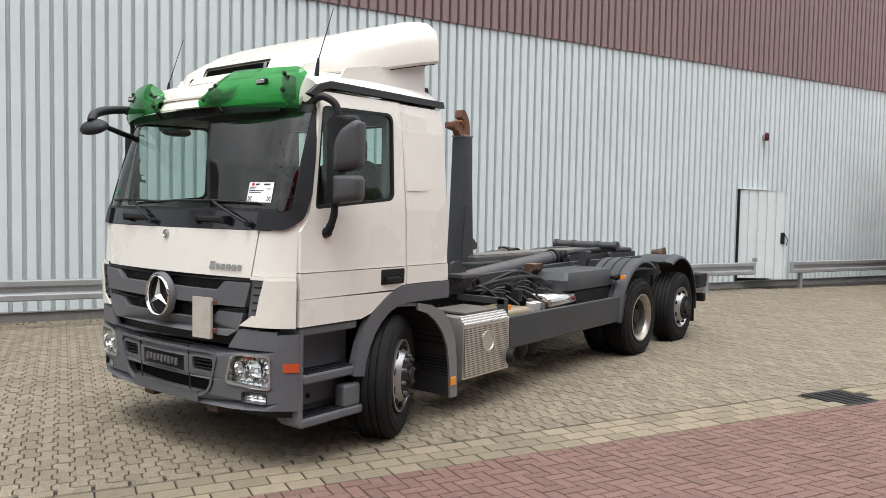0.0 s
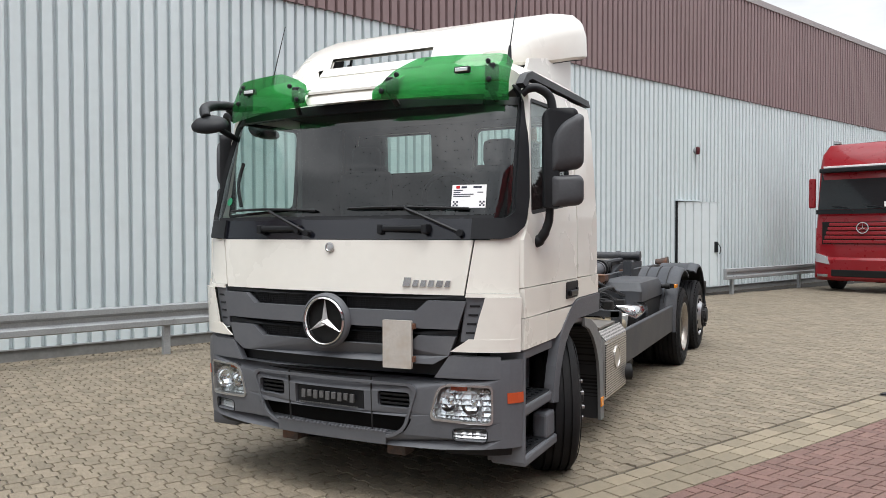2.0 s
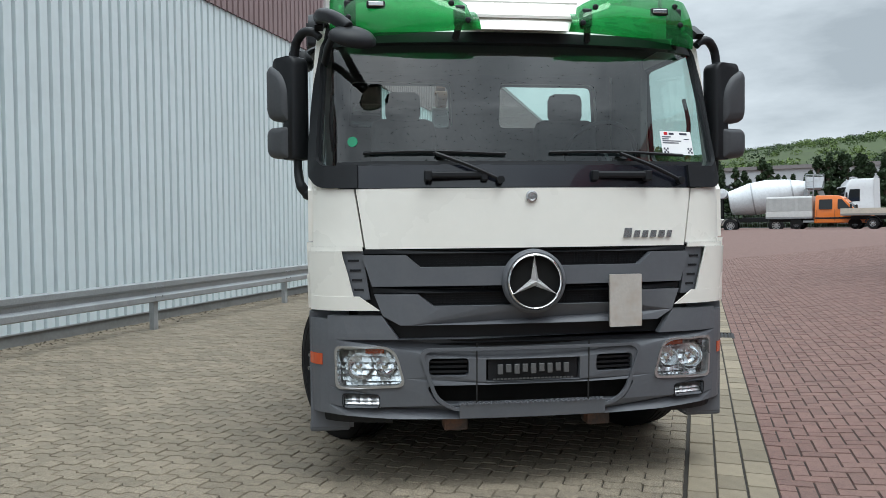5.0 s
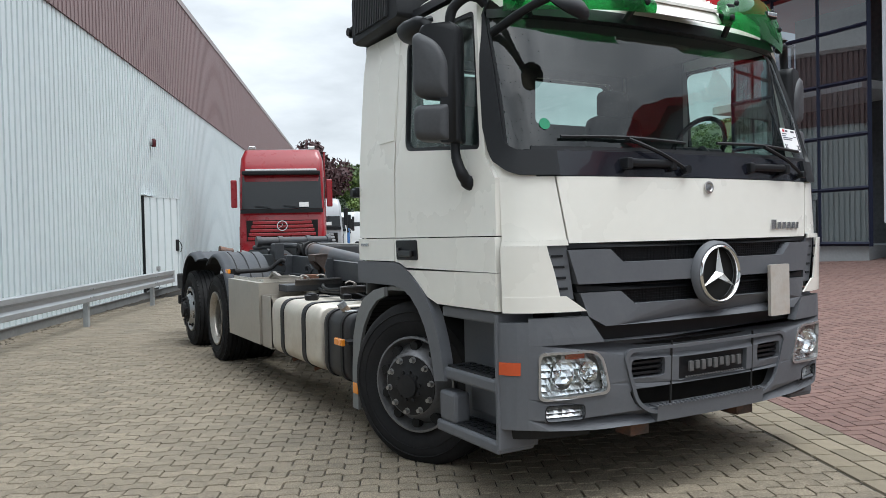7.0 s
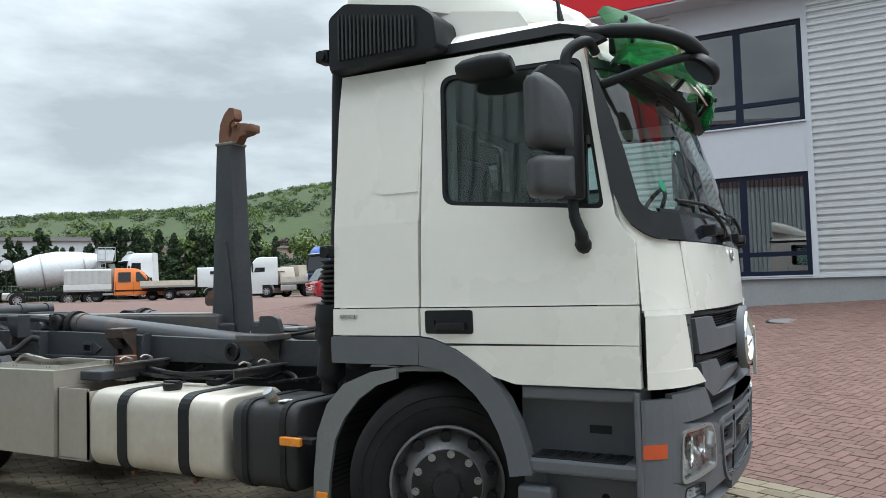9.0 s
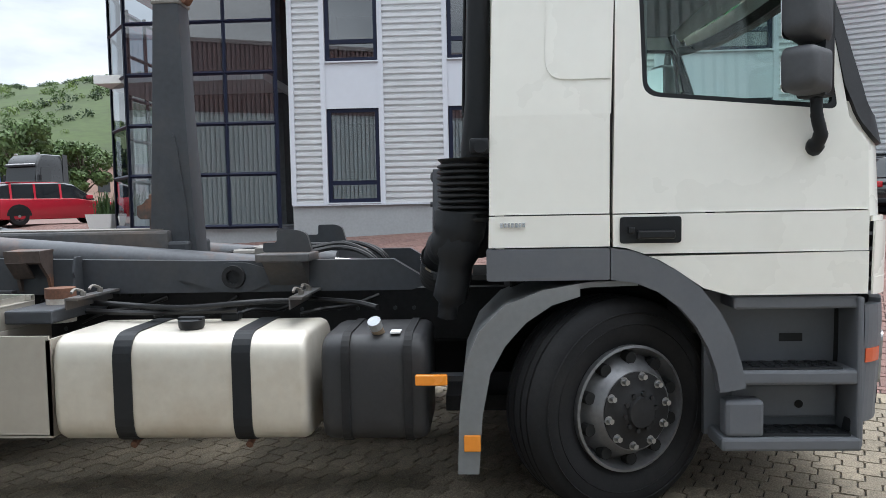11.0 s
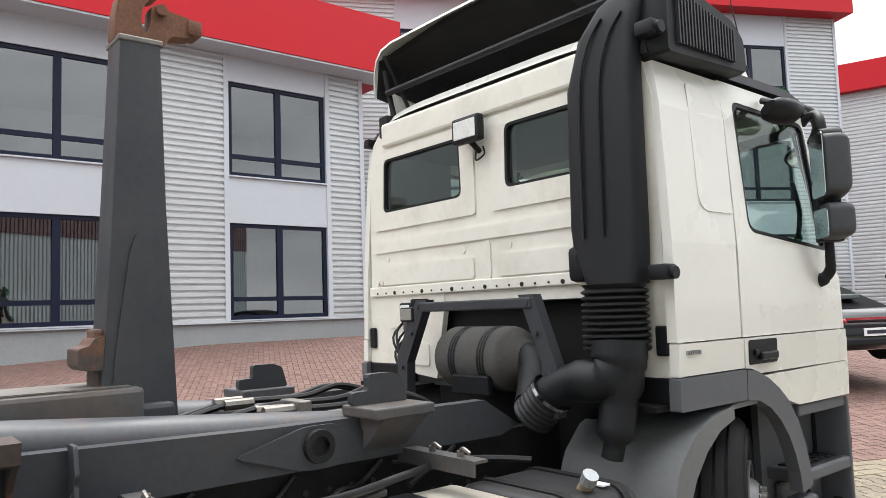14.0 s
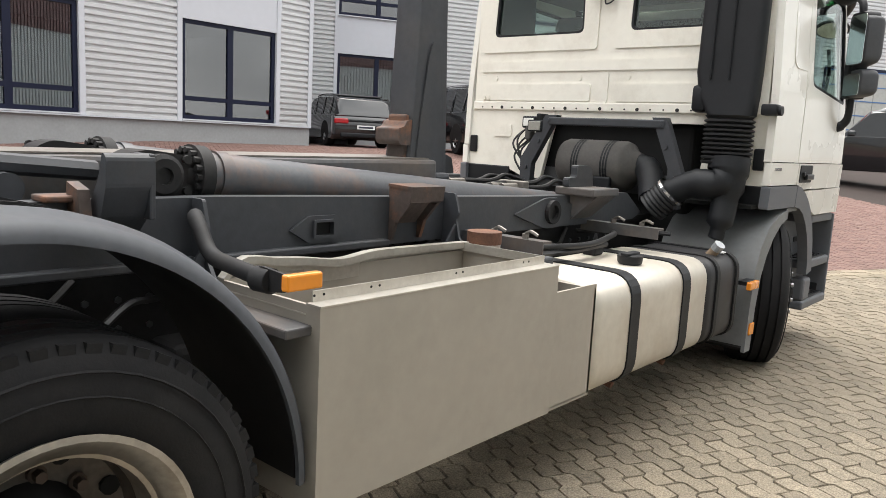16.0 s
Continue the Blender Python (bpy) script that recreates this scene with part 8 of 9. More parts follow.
# orange van with a tarpaulin body
van = thing("van", 34.3, 53.2, ground_z(34.3, 53.2), 45, "orange double-cab van with a grey tarpaulin body", "van")
van.scale = (1.12, 1.12, 1.12)
van_orange = mat("van_orange", (0.65, 0.16, 0.015), 0.35, vary=0.04, coat=0.4)
bm = bmesh.new()
rings = []
for x, k in ((-.97, .93), (-.93, .98), (-.8, 1.0), (.8, 1.0), (.93, .98), (.97, .93)):
    rings.append([(x if v < 1.35 else x * (1 - .10 * (v - 1.35)), 1.7 + (u - 1.7) * (.97 + .03 * k), 1.25 + (v - 1.25) * k) for u, v in rounded([(0, .42), (-.04, .80), (.10, 1.08), (.95, 1.38), (1.75, 2.26), (2.1, 2.40), (3.5, 2.42), (3.55, .42)], [.06, .12, .18, .12, .2, .2, .06, .02], 4)])
loft(bm, rings)
smooth(part("cab", bm, van_orange, van), 35)
bm = bmesh.new()
prism(bm, [(1.0, 1.44), (1.68, 2.18), (1.71, 2.16), (1.03, 1.42)], lay_yz, -.80, .80)
part("windscreen", bm, car_glass, van)
for s in (-1, 1):
    for o in ([(1.22, 1.42), (2.05, 1.42), (2.05, 2.12), (1.80, 2.12)], [(2.40, 1.42), (3.25, 1.42), (3.25, 2.12), (2.40, 2.12)]):
        bm = bmesh.new()
        prism(bm, rounded(o, .06, 3), lambda u, v, ww: (s * (.975 - .10 * (v - 1.42) + ww), u, v), -.02, .012)
        part("side_window", bm, car_glass, van)
    for y in (2.22, 3.42):
        part("door_seam", bx(*sorted((s * .968, s * .976)), y, y + .02, .55, 1.40), seam_dark, van)
    part("side_strip", bx(*sorted((s * .965, s * .99)), .35, 3.5, .72, .84, .01), black_plastic, van)
    part("headlight", bx(*sorted((s * .62, s * .93)), -.03, .16, .92, 1.10, .04), chrome, van)
    part("mirror", bx(*sorted((s * .98, s * 1.2)), 1.12, 1.25, 1.42, 1.75, .04), black_plastic, van)
    for y in (.95, 4.75):
        far_wheel(van, s * .85, y, .36, .25)
        # black half disc for the shade inside the wheel housing
        bm = bmesh.new()
        arc = [(y + .44 * math.cos(radians(q)), .36 + .44 * math.sin(radians(q))) for q in range(180, -1, -15)]
        prism(bm, arc, lay_yz, *sorted((s * .6, s * .979)))
        part("wheel_arch", bm, shade_black, van)
    part("under_guard", bx(*sorted((s * .9, s * .98)), 3.6, 4.3, .48, .62, .01), galvanised, van)
part("bumper", bx(-.93, .93, -.08, .12, .40, .72, .05), black_plastic, van)
part("frame", bx(-.45, .45, 3.4, 6.7, .55, .72), chassis_black, van)
part("load_bed", bx(-1.05, 1.05, 3.7, 6.85, .78, .90), galvanised, van)
part("bed_side", bx(-1.07, 1.07, 3.7, 6.85, .90, 1.30, .01), mat("bed_white", (0.6, 0.6, 0.58), 0.6), van)
bm = bmesh.new()
rings = []
for k in range(15):
    y = 3.72 + 3.1 * k / 14
    e = .012 * (1 if k % 2 else -1)
    rings.append([(u * (1 + e), y, v) for u, v in rounded([(-1.04, 1.302), (1.04, 1.302), (1.02, 2.28), (.9, 2.40), (-.9, 2.40), (-1.02, 2.28)], .04, 2)])
loft(bm, rings)
part("tarpaulin", bm, mat("tarpaulin_grey", (0.42, 0.42, 0.41), 0.5, vary=0.14, scale=3, bump=0.8, bump_scale=5), van)


def car(x, y, rz, colour, label, length=4.7, height=1.47, wide=1.85, kind="wagon"):
    """A parked car, its nose at local y = 0 and its tail at y = length."""
    c = thing("car", x, y, ground_z(x, y), rz, label, "car", "parked cars")
    paint = mat("car_" + "_".join(str(round(v * 200)) for v in colour), colour, 0.18, vary=0.03, coat=0.8)
    w = wide / 2
    suv = kind == "suv"
    low = .26 if suv else .2
    belt = height * .62 if not kind == "coupe" else height * .66
    hood = belt - .08 if suv else belt - .14
    bm = bmesh.new()
    tail = belt if kind != "coupe" else belt - .02
    side = rounded([(0.02, low + .12), (0, hood - .22), (.25, hood - .03), (length * .27, hood + .06), (length * .4, belt), (length - .12, tail), (length, tail - .3), (length - .02, low + .12), (length - .25, low), (.25, low)], [.05, .12, .2, .1, .1, .12, .12, .06, .06, .06], 4)
    rings = []
    for xx, k in ((-w, .93), (-w + .04, .985), (-w + .14, 1.0), (w - .14, 1.0), (w - .04, .985), (w, .93)):
        cy, cz = length / 2, (low + belt) / 2
        rings.append([(xx, cy + (u - cy) * (k + .02 * (1 - k)), cz + (v - cz) * k) for u, v in side])
    loft(bm, rings)
    smooth(part("body", bm, paint, c), 40)
    top = height
    if kind == "coupe":
        gh = [(length * .27, belt - .06), (length * .42, top - .05), (length * .52, top), (length * .63, top - .05), (length * .85, belt - .06)]
    else:
        gh = [(length * .25, belt - .06), (length * .40, top - .06), (length * .5, top), (length * .84, top - .03), (length * .91, top - .1), (length * .985, belt - .06)]
    bm = bmesh.new()
    rings = []
    for xx, k in ((-w + .05, .9), (-w + .14, .97), (-w + .22, 1.0), (w - .22, 1.0), (w - .14, .97), (w - .05, .9)):
        cy = length * .6
        rings.append([(xx if v < belt else xx * .86, cy + (u - cy) * (.97 + .03 * k), belt - .06 + (v - belt + .06) * k) for u, v in rounded(gh, .08, 3)])
    loft(bm, rings)
    smooth(part("greenhouse", bm, car_glass if kind != "coupe" else mat("soft_top", (0.006, 0.006, 0.0065), 0.9, spec=0.12), c), 40)
    if kind != "coupe":
        part("roof", bx(-w * .70, w * .70, length * .47, length * .86, top - .045, top + .008, .02), paint, c)
        for s in (-1, 1):
            bm = bmesh.new()
            tube(bm, [(s * w * .74, length * .45, top - .02), (s * w * .74, length * .6, top + .03), (s * w * .74, length * .85, top + .0)], .015, 6)
            part("roof_rail", bm, chrome if suv else black_plastic, c)
            for q in (.5, .68, .84):
                bm = bmesh.new()
                prism(bm, [(length * q, belt - .02), (length * q + .07, belt - .02), (length * q + .05, top - .06), (length * q - .02, top - .06)], lambda u, v, ww: (s * (w - .035 - (v - belt) * .30 + ww), u, v), 0, .014)
                part("pillar", bm, paint, c)
    else:
        part("rear_screen", bx(-w * .5, w * .5, length * .72, length * .80, belt + .12, belt + .20, .02), mat("screen_light", (0.10, 0.11, 0.11), 0.1), c)
        for s in (-1, 1):
            bm = bmesh.new()
            prism(bm, rounded([(length * .36, belt + .02), (length * .44, top - .13), (length * .56, top - .12), (length * .66, belt + .06), (length * .64, belt + .02)], .03, 2), lambda u, v, ww: (s * ((w - .05) * (1 - .14 * (v - belt + .06) / (top - belt)) - .012 + ww), u, v), 0, .03)
            part("side_window", bm, car_glass, c)
    for s in (-1, 1):
        X = lambda a, b: sorted((s * a, s * b))
        part("tail_lamp", bx(*X(w * .55, w * .99), length - .10, length + .012, belt - (.26 if kind != "coupe" else .22), belt - (.12 if kind != "coupe" else .15), .03), tail_red, c)
        part("headlight", bx(*X(w * .55, w * .97), -.012, .16, hood - .2, hood - .09, .03), chrome, c)
        part("mirror", bx(*X(w - .02, w + .17), length * .29, length * .33, belt - .02, belt + .12, .03), paint, c)
        for yy in (length * .18, length * .80):
            far_wheel(c, s * (w - .11), yy, .36 if suv else .33, .24, mat("car_rim", (0.35, 0.35, 0.36), 0.3, metal=0.8) if kind != "coupe" else mat("black_rim", (0.02, 0.02, 0.02), 0.3, metal=0.3))
            # the shaded wheel housing is a black half disc round the wheel
            bm = bmesh.new()
            rr = (.36 if suv else .33) + .06
            arc = [(yy + rr * math.cos(radians(q)), rr - .06 + rr * math.sin(radians(q))) for q in range(180, -1, -15)]
            prism(bm, arc, lay_yz, *X(w - .25, w + .004))
            part("wheel_arch", bm, shade_black, c)
            
    part("rear_bumper_trim", bx(-w * .8, w * .8, length - .05, length + .02, low + .08, low + .2, .03), black_plastic, c)
    part("number_plate", bx(-.26, .26, length + .0, length + .016, belt - .42 if suv else belt - .40, belt - .30 if suv else belt - .29), paper_white, c)
    part("plate_bars", bx(-.2, .22, length + .014, length + .02, belt - .385 if suv else belt - .37, belt - .335 if suv else belt - .32), ink, c)
    part("light_strip", bx(-w * .55, w * .55, length - .02, length + .010, belt - .17, belt - .14), chrome if suv else (tail_red if kind == "coupe" else paint), c)
    return c


HEAD = 180 - 63.0
for px, py, hd, col, lab, kw in (
        (2.9, -5.3, -55, (0.006, 0.006, 0.007), "black sport utility car parked nose to the offices", dict(kind="suv", height=1.75, length=5.0, wide=1.98)),
        (0.5, -7.6, -55, (0.05, 0.063, 0.068), "dark grey estate car parked nose to the offices", dict(height=1.48, length=4.8)),
        (-4.4, -3.5, -56, (0.006, 0.006, 0.0075), "black sports car with a black soft top", dict(kind="coupe", height=1.24, length=4.5)),
        (7.3, -4.6, -51, (0.012, 0.012, 0.014), "black estate car parked by the office corner", dict(height=1.46, length=4.6)),
        (11.0, -9.4, -51, (0.01, 0.01, 0.012), "black car parked by the rear office wing", dict(height=1.46, length=4.6)),
        (1.0, -22.5, 80, (0.05, 0.05, 0.052), "dark grey luxury sport utility car", dict(kind="suv", height=1.85, length=5.0, wide=2.0)),
        (-5.95, -14.3, -12.5, (0.008, 0.012, 0.014), "dark green boxy off-road car", dict(kind="suv", height=1.95, length=4.5, wide=1.8)),
        (14.0, 21.8, -65.5, (0.36, 0.015, 0.03), "red estate car parked by the office entrance", dict(height=1.47, length=4.7))):
    # the given place is the middle of the tail; the nose points away along the heading
    m = pose(px, py, 0, 0, 0, HEAD + hd) @ Matrix.Translation((0, -kw.get("length", 4.7), 0))
    car(m.translation.x, m.translation.y, HEAD + hd, col, lab, **kw)

# ---- glass entrance tower, plant pots ----
tower = tagged(new("wall_tower"), "glazed entrance tower with navy mullions", "wall", kind="structure")
tower.matrix_world = pose(7.48, 9.9, 0)
pts = [(0.0, 0.0), (0.0, 3.6), (1.3, 4.6), (3.6, 5.2), (7.0, 5.2)]
for (x0, y0), (x1, y1) in zip(pts, pts[1:]):
    ln = math.hypot(x1 - x0, y1 - y0)
    n = max(1, round(ln / 1.15))
    for k in range(n + 1):
        q = k / n
        bm = bmesh.new()
        rod(bm, (x0 + (x1 - x0) * q, y0 + (y1 - y0) * q, 1.0), (x0 + (x1 - x0) * q, y0 + (y1 - y0) * q, 7.2), .055, 4)
        part("mullion", bm, frame_navy, tower)
    for z in (1.06, 2.3, 3.5, 4.7, 5.9, 7.05):
        bm = bmesh.new()
        rod(bm, (x0, y0, z), (x1, y1, z), .055, 4)
        part("transom", bm, frame_navy, tower)
    bm = bmesh.new()
    nx, ny = -(y1 - y0) / ln, (x1 - x0) / ln
    f = [bm.verts.new((x0 + nx * .01, y0 + ny * .01, 1.0)), bm.verts.new((x1 + nx * .01, y1 + ny * .01, 1.0)), bm.verts.new((x1 + nx * .01, y1 + ny * .01, 7.15)), bm.verts.new((x0 + nx * .01, y0 + ny * .01, 7.15))]
    bm.faces.new(f)
    g = part("pane", bm, window_glass, tower)
    g.visible_shadow = False
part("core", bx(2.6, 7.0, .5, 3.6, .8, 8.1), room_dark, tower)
part("tower_roof", bx(-.75, 7.2, -.2, 4.4, 7.15, 9.25), band_red, tower, "red roof fascia")
part("tower_floor", bx(0.1, 7, .1, 4.8, .6, 1.02), office_plinth, tower)
part("floor_slab", bx(0.4, 7, .4, 4.6, 4.6, 4.8), mat("office_ceiling", (0.6, 0.6, 0.58), 0.9), tower)
pot_white = mat("pot_white", (0.62, 0.62, 0.60), 0.5, vary=0.05)
leaf_green = mat("leaf_green", (0.05, 0.09, 0.025), 0.6, vary=0.3, scale=10)
for k, (px, py) in enumerate(((9.9, 15.4), (8.9, 14.0))):
    pt = thing("plant_pot", px, py, ground_z(px, py), 0, "white square planter with grassy plant", "planter", "planters")
    bm = bmesh.new()
    rings = [[(u, v, z) for u, v in rounded([(-h, -h), (h, -h), (h, h), (-h, h)], .04, 3)] for z, h in ((0, .26), (.7, .38), (.7, .34), (.6, .33))]
    loft(bm, rings)
    part("pot", bm, pot_white, pt)
    bm = bmesh.new()
    rng_ = random.Random(k)
    for i in range(90):
        a, l, h = rng_.uniform(0, 6.28), rng_.uniform(.15, .5), rng_.uniform(.3, .75)
        p0 = Vector((rng_.uniform(-.2, .2), rng_.uniform(-.2, .2), .6))
        p1 = p0 + Vector((l * .4 * math.cos(a), l * .4 * math.sin(a), h))
        p2 = p0 + Vector((l * math.cos(a), l * math.sin(a), h * .9))
        d = Vector((-math.sin(a), math.cos(a), 0)) * .012
        vs_ = [bm.verts.new(q) for q in (p0 - d, p0 + d, p1 + d, p1 - d, p2)]
        bm.faces.new(vs_[:4])
        bm.faces.new((vs_[3], vs_[2], vs_[4]))
    part("foliage", bm, leaf_green, pt)
# ---- workshop hall with roller doors beyond the rear wing ----
ws_ = tagged(new("wall_workshop"), "silver workshop hall with glazed sectional doors and a red fascia", "wall", kind="structure")
ws_.matrix_world = pose(4.0, -35.0, 0, 0, 0, 56.7)
cor = bmesh.new()
flat_corrugated(cor, -34, 0, .6, 12.4, lambda a, z, d: (a, d, z), .2, .05)
part("ribbed_sheeting", cor, office_silver, ws_)
part("fascia", bx(-34, .15, -.6, .6, 12.4, 13.9), band_red, ws_, "red roof fascia")
part("core", bx(-34, -.1, -8, -.06, 0, 12.4), room_dark, ws_)
part("corner_trim", bx(-.12, .12, -.1, .06, .6, 12.4), office_panel, ws_)
for a in (-5.0, -11.5, -18.0):
    d = new("roller_door")
    d.parent = ws_
    part("door_frame", bx(a - .1, a + 4.6, -.02, .06, .5, 6.4), frame_navy, d)
    for k in range(7):
        for j in range(4):
            part("door_panel", bx(a + .06 + j * 1.12, a + 1.14 + j * 1.12, .05, .09, .62 + k * .8, 1.36 + k * .8), mat("door_glass", (0.34, 0.35, 0.33), 0.15), d)
        part("door_rail", bx(a + .02, a + 4.52, .06, .11, 1.36 + k * .8, 1.42 + k * .8), mat("door_blue", (0.05, 0.13, 0.30), 0.4), d)
sign = tagged(new("door_sign"), "white square sign with a red 2 above the workshop door", "sign")
sign.matrix_world = pose(4.0, -35.0, 0, 0, 0, 56.7) @ Matrix.Translation((-2.9, .07, 6.95))
part("board", bx(-.42, .42, 0, .04, -.42, .42), paper_white, sign)
num = bpy.data.curves.new("number", 'FONT')
num.body, num.size, num.align_x, num.align_y, num.extrude = "2", .85, 'CENTER', 'CENTER', .005
num.materials.append(band_red)
num_ob = new("number", num)
num_ob.parent = sign
num_ob.matrix_local = pose(0, .05, 0, 90, 0, 180)
ws2 = tagged(new("wall_workshop_side"), "silver workshop hall side with a red fascia", "wall", kind="structure")
ws2.matrix_world = pose(4.0, -35.0, 0, 0, 0, 15.7)
cor = bmesh.new()
flat_corrugated(cor, 0, 24, .6, 12.4, lambda a, z, d: (a, d, z), .2, .05)
part("ribbed_sheeting", cor, office_silver, ws2)
part("fascia", bx(.1, 24, -.6, .55, 12.41, 13.89), band_red, ws2, "red roof fascia")
part("core", bx(.1, 24, -8, -.06, 0, 12.4), room_dark, ws2)
# ---- fence, far buildings, hedge, hills, trees ----
fence_steel = mat("fence_grey_green", (0.10, 0.12, 0.11), 0.5)
for (x0, y0), (x1, y1) in (((20.6, 86.8), (80.4, 56.9)), ((-18, -30), (4, -36))):
    f = thing("fence", x0, y0, 1.0, 0, "grey steel mat fence at the edge of the yard", "fence")
    n = int(math.hypot(x1 - x0, y1 - y0) / 2.5)
    bm = bmesh.new()
    for k in range(n * 10):
        q = k / (n * 10)
        rod(bm, ((x1 - x0) * q, (y1 - y0) * q, 0), ((x1 - x0) * q, (y1 - y0) * q, 1.8), .012, 4)
    for z in (.1, .6, 1.2, 1.75):
        rod(bm, (0, 0, z), (x1 - x0, y1 - y0, z), .015, 4)
    ob = part("wire_mesh", bm, fence_steel, f)
    ob["kind"] = "stuff"
    for k in range(n + 1):
        q = k / n
        bm = bmesh.new()
        rod(bm, ((x1 - x0) * q, (y1 - y0) * q, -.2), ((x1 - x0) * q, (y1 - y0) * q, 1.9), .04, 6)
        part("post", bm, fence_steel, f)
for px, py, ln, h, rz, col, lab in ((52, 100, 30, 8.2, -36, (0.55, 0.56, 0.58), "low white industrial hall behind the hedge"), (95, 110, 60, 9, -35, (0.36, 0.26, 0.22), "long reddish building on the slope"),
                                    (115, 70, 50, 8, -50, (0.40, 0.28, 0.23), "long reddish building on the slope"), (70, 85, 24, 5, -40, (0.55, 0.53, 0.5), "low pale building behind the trees")):
    b = thing("far_building", px, py, 1.0, rz, lab, "building", "far buildings")
    bw = mat("far_wall_%d" % round(col[0] * 100 + h), col, 0.7, vary=0.06)
    part("wall", bx(-ln / 2, ln / 2, 0, 12, 0, h), bw, b)
    part("roof", bx(-ln / 2 - .4, ln / 2 + .4, -.4, 12.4, h, h + .5), mat("far_roof", (0.22, 0.2, 0.2), 0.7), b)
    for k in range(int(ln / 4)):
        part("window", bx(-ln / 2 + 1 + k * 4, -ln / 2 + 3 + k * 4, -.04, .02, h * .45, h * .75), car_glass, b)


def leaf_mat(name, col):
    return mat(name, col, 0.65, vary=0.45, scale=1.5, piece=0.9)


LEAF = [leaf_mat("leaves_dark", (0.022, 0.042, 0.013)), leaf_mat("leaves_mid", (0.05, 0.085, 0.02)), leaf_mat("leaves_light", (0.095, 0.14, 0.03)), leaf_mat("leaves_copper", (0.045, 0.016, 0.017))]
bark = mat("bark", (0.07, 0.055, 0.04), 0.9, vary=0.3, bump=0.4, bump_scale=20)


def leaf_cloud(rng_, centres, n, size):
    """Many small leaf clumps scattered over lumps: vertex and face lists."""
    vs_, fs_ = [], []
    for _ in range(n):
        c, r = rng_.choice(centres)
        d = Vector((rng_.gauss(0, 1), rng_.gauss(0, 1), rng_.gauss(0, .8))).normalized()
        p = Vector(c) + Vector((d.x * r, d.y * r, d.z * r * .8)) * rng_.uniform(.75, 1.08)
        s = size * rng_.uniform(.5, 1.3)
        a = Vector((rng_.gauss(0, 1), rng_.gauss(0, 1), rng_.gauss(0, 1))).normalized()
        b = a.cross(d if abs(a.dot(d)) < .9 else Vector((0, 0, 1))).normalized()
        k = len(vs_)
        vs_ += [p - a * s, p + b * s * .6, p + a * s, p - b * s * .6]
        fs_.append((k, k + 1, k + 2, k + 3))
    return vs_, fs_


def raw_part(name, vs_, fs_, material, parent):
    me = bpy.data.meshes.new(name)
    me.from_pydata([tuple(v) for v in vs_], [], fs_)
    me.materials.append(material)
    ob = new(name, me)
    ob.parent = parent
    return ob


def tree_proto(name, seed, h, spread, material, label, kind="round", leaves=2600, size=.22):
    rng_ = random.Random(seed)
    t = thing(name, 0, 0, 0, 0, label, "tree", "trees round the yard")
    bm = bmesh.new()
    tube(bm, [(0, 0, -.3), (.05, 0, h * .25), (-.05, .06, h * .5), (0, 0, h * .85)], [h * .03, h * .025, h * .016, h * .006], 8)
    centres = []
    if kind == "cone":
        for k in range(60):
            q = rng_.random() ** 1.4
            a, rr = rng_.uniform(0, 6.28), spread * (1 - q) * rng_.uniform(.35, .8)
            centres.append(((rr * math.cos(a), rr * math.sin(a), h * (.05 + .90 * q)), (spread * .42 * (1 - q) + .10) * rng_.uniform(.7, 1.2)))
    else:
        for k in range(13):
            a = rng_.uniform(0, 6.28)
            rr = spread * rng_.uniform(.25, .75)
            z = h * rng_.uniform(.35, .88)
            c = (rr * math.cos(a), rr * math.sin(a), z)
            centres.append((c, spread * rng_.uniform(.22, .42)))
            tube(bm, [(0, 0, z * .55), (c[0] * .5, c[1] * .5, z * .8), c], [h * .012, h * .008, h * .003], 5)
    part("trunk", bm, bark, t)
    v, f = leaf_cloud(rng_, centres, leaves, size)
    raw_part("crown", v, f, material, t)
    return t


protos = [tree_proto("tree", 1, 9.0, 4.2, LEAF[1], "broad green deciduous tree", leaves=5200, size=.25),
          tree_proto("tree", 2, 8.0, 3.8, LEAF[2], "fresh light green deciduous tree", leaves=4800, size=.24),
          tree_proto("tree", 3, 10.0, 4.4, LEAF[3], "copper beech with dark purple leaves", leaves=5600, size=.25),
          tree_proto("conifer", 4, 6.0, 1.1, LEAF[0], "slim dark green conifer in a hedge row", "cone", 3600, .16),
          tree_proto("tree", 5, 7.0, 3.6, LEAF[0], "dark green deciduous tree", leaves=4600, size=.24)]
rng = random.Random(11)
put = [(19.3, 79, 2, 1.1), (27, 97, 1, 1.4), (31, 98, 1, 1.3), (33, 100, 0, 1.3), (37, 103, 1, 1.35), (36, 110, 0, 1.4), (20.5, 100, 4, 1.2), (31, 112, 0, 1.5), (25, 93, 4, .95), (35, 95, 1, .9), (32, 93, 0, .85), (24, 84, 4, .8), (30, 90, 1, .8),
       (78, 110, 0, 1.0), (86, 117, 1, 1.1), (56, 70, 1, 1.0), (66.5, 73.5, 1, 1.0), (67.5, 62.6, 1, 1.1), (77, 60, 0, 1.2), (80, 68, 1, 1.2), (88, 58, 0, 1.2), (62, 64, 4, .8)]
for i, (px, py, k, s) in enumerate(put):
    t = copy_thing(protos[k], pose(px, py, 1.0, 0, 0, rng.uniform(0, 360)))
    t.scale = (s, s, s * rng.uniform(.9, 1.1))
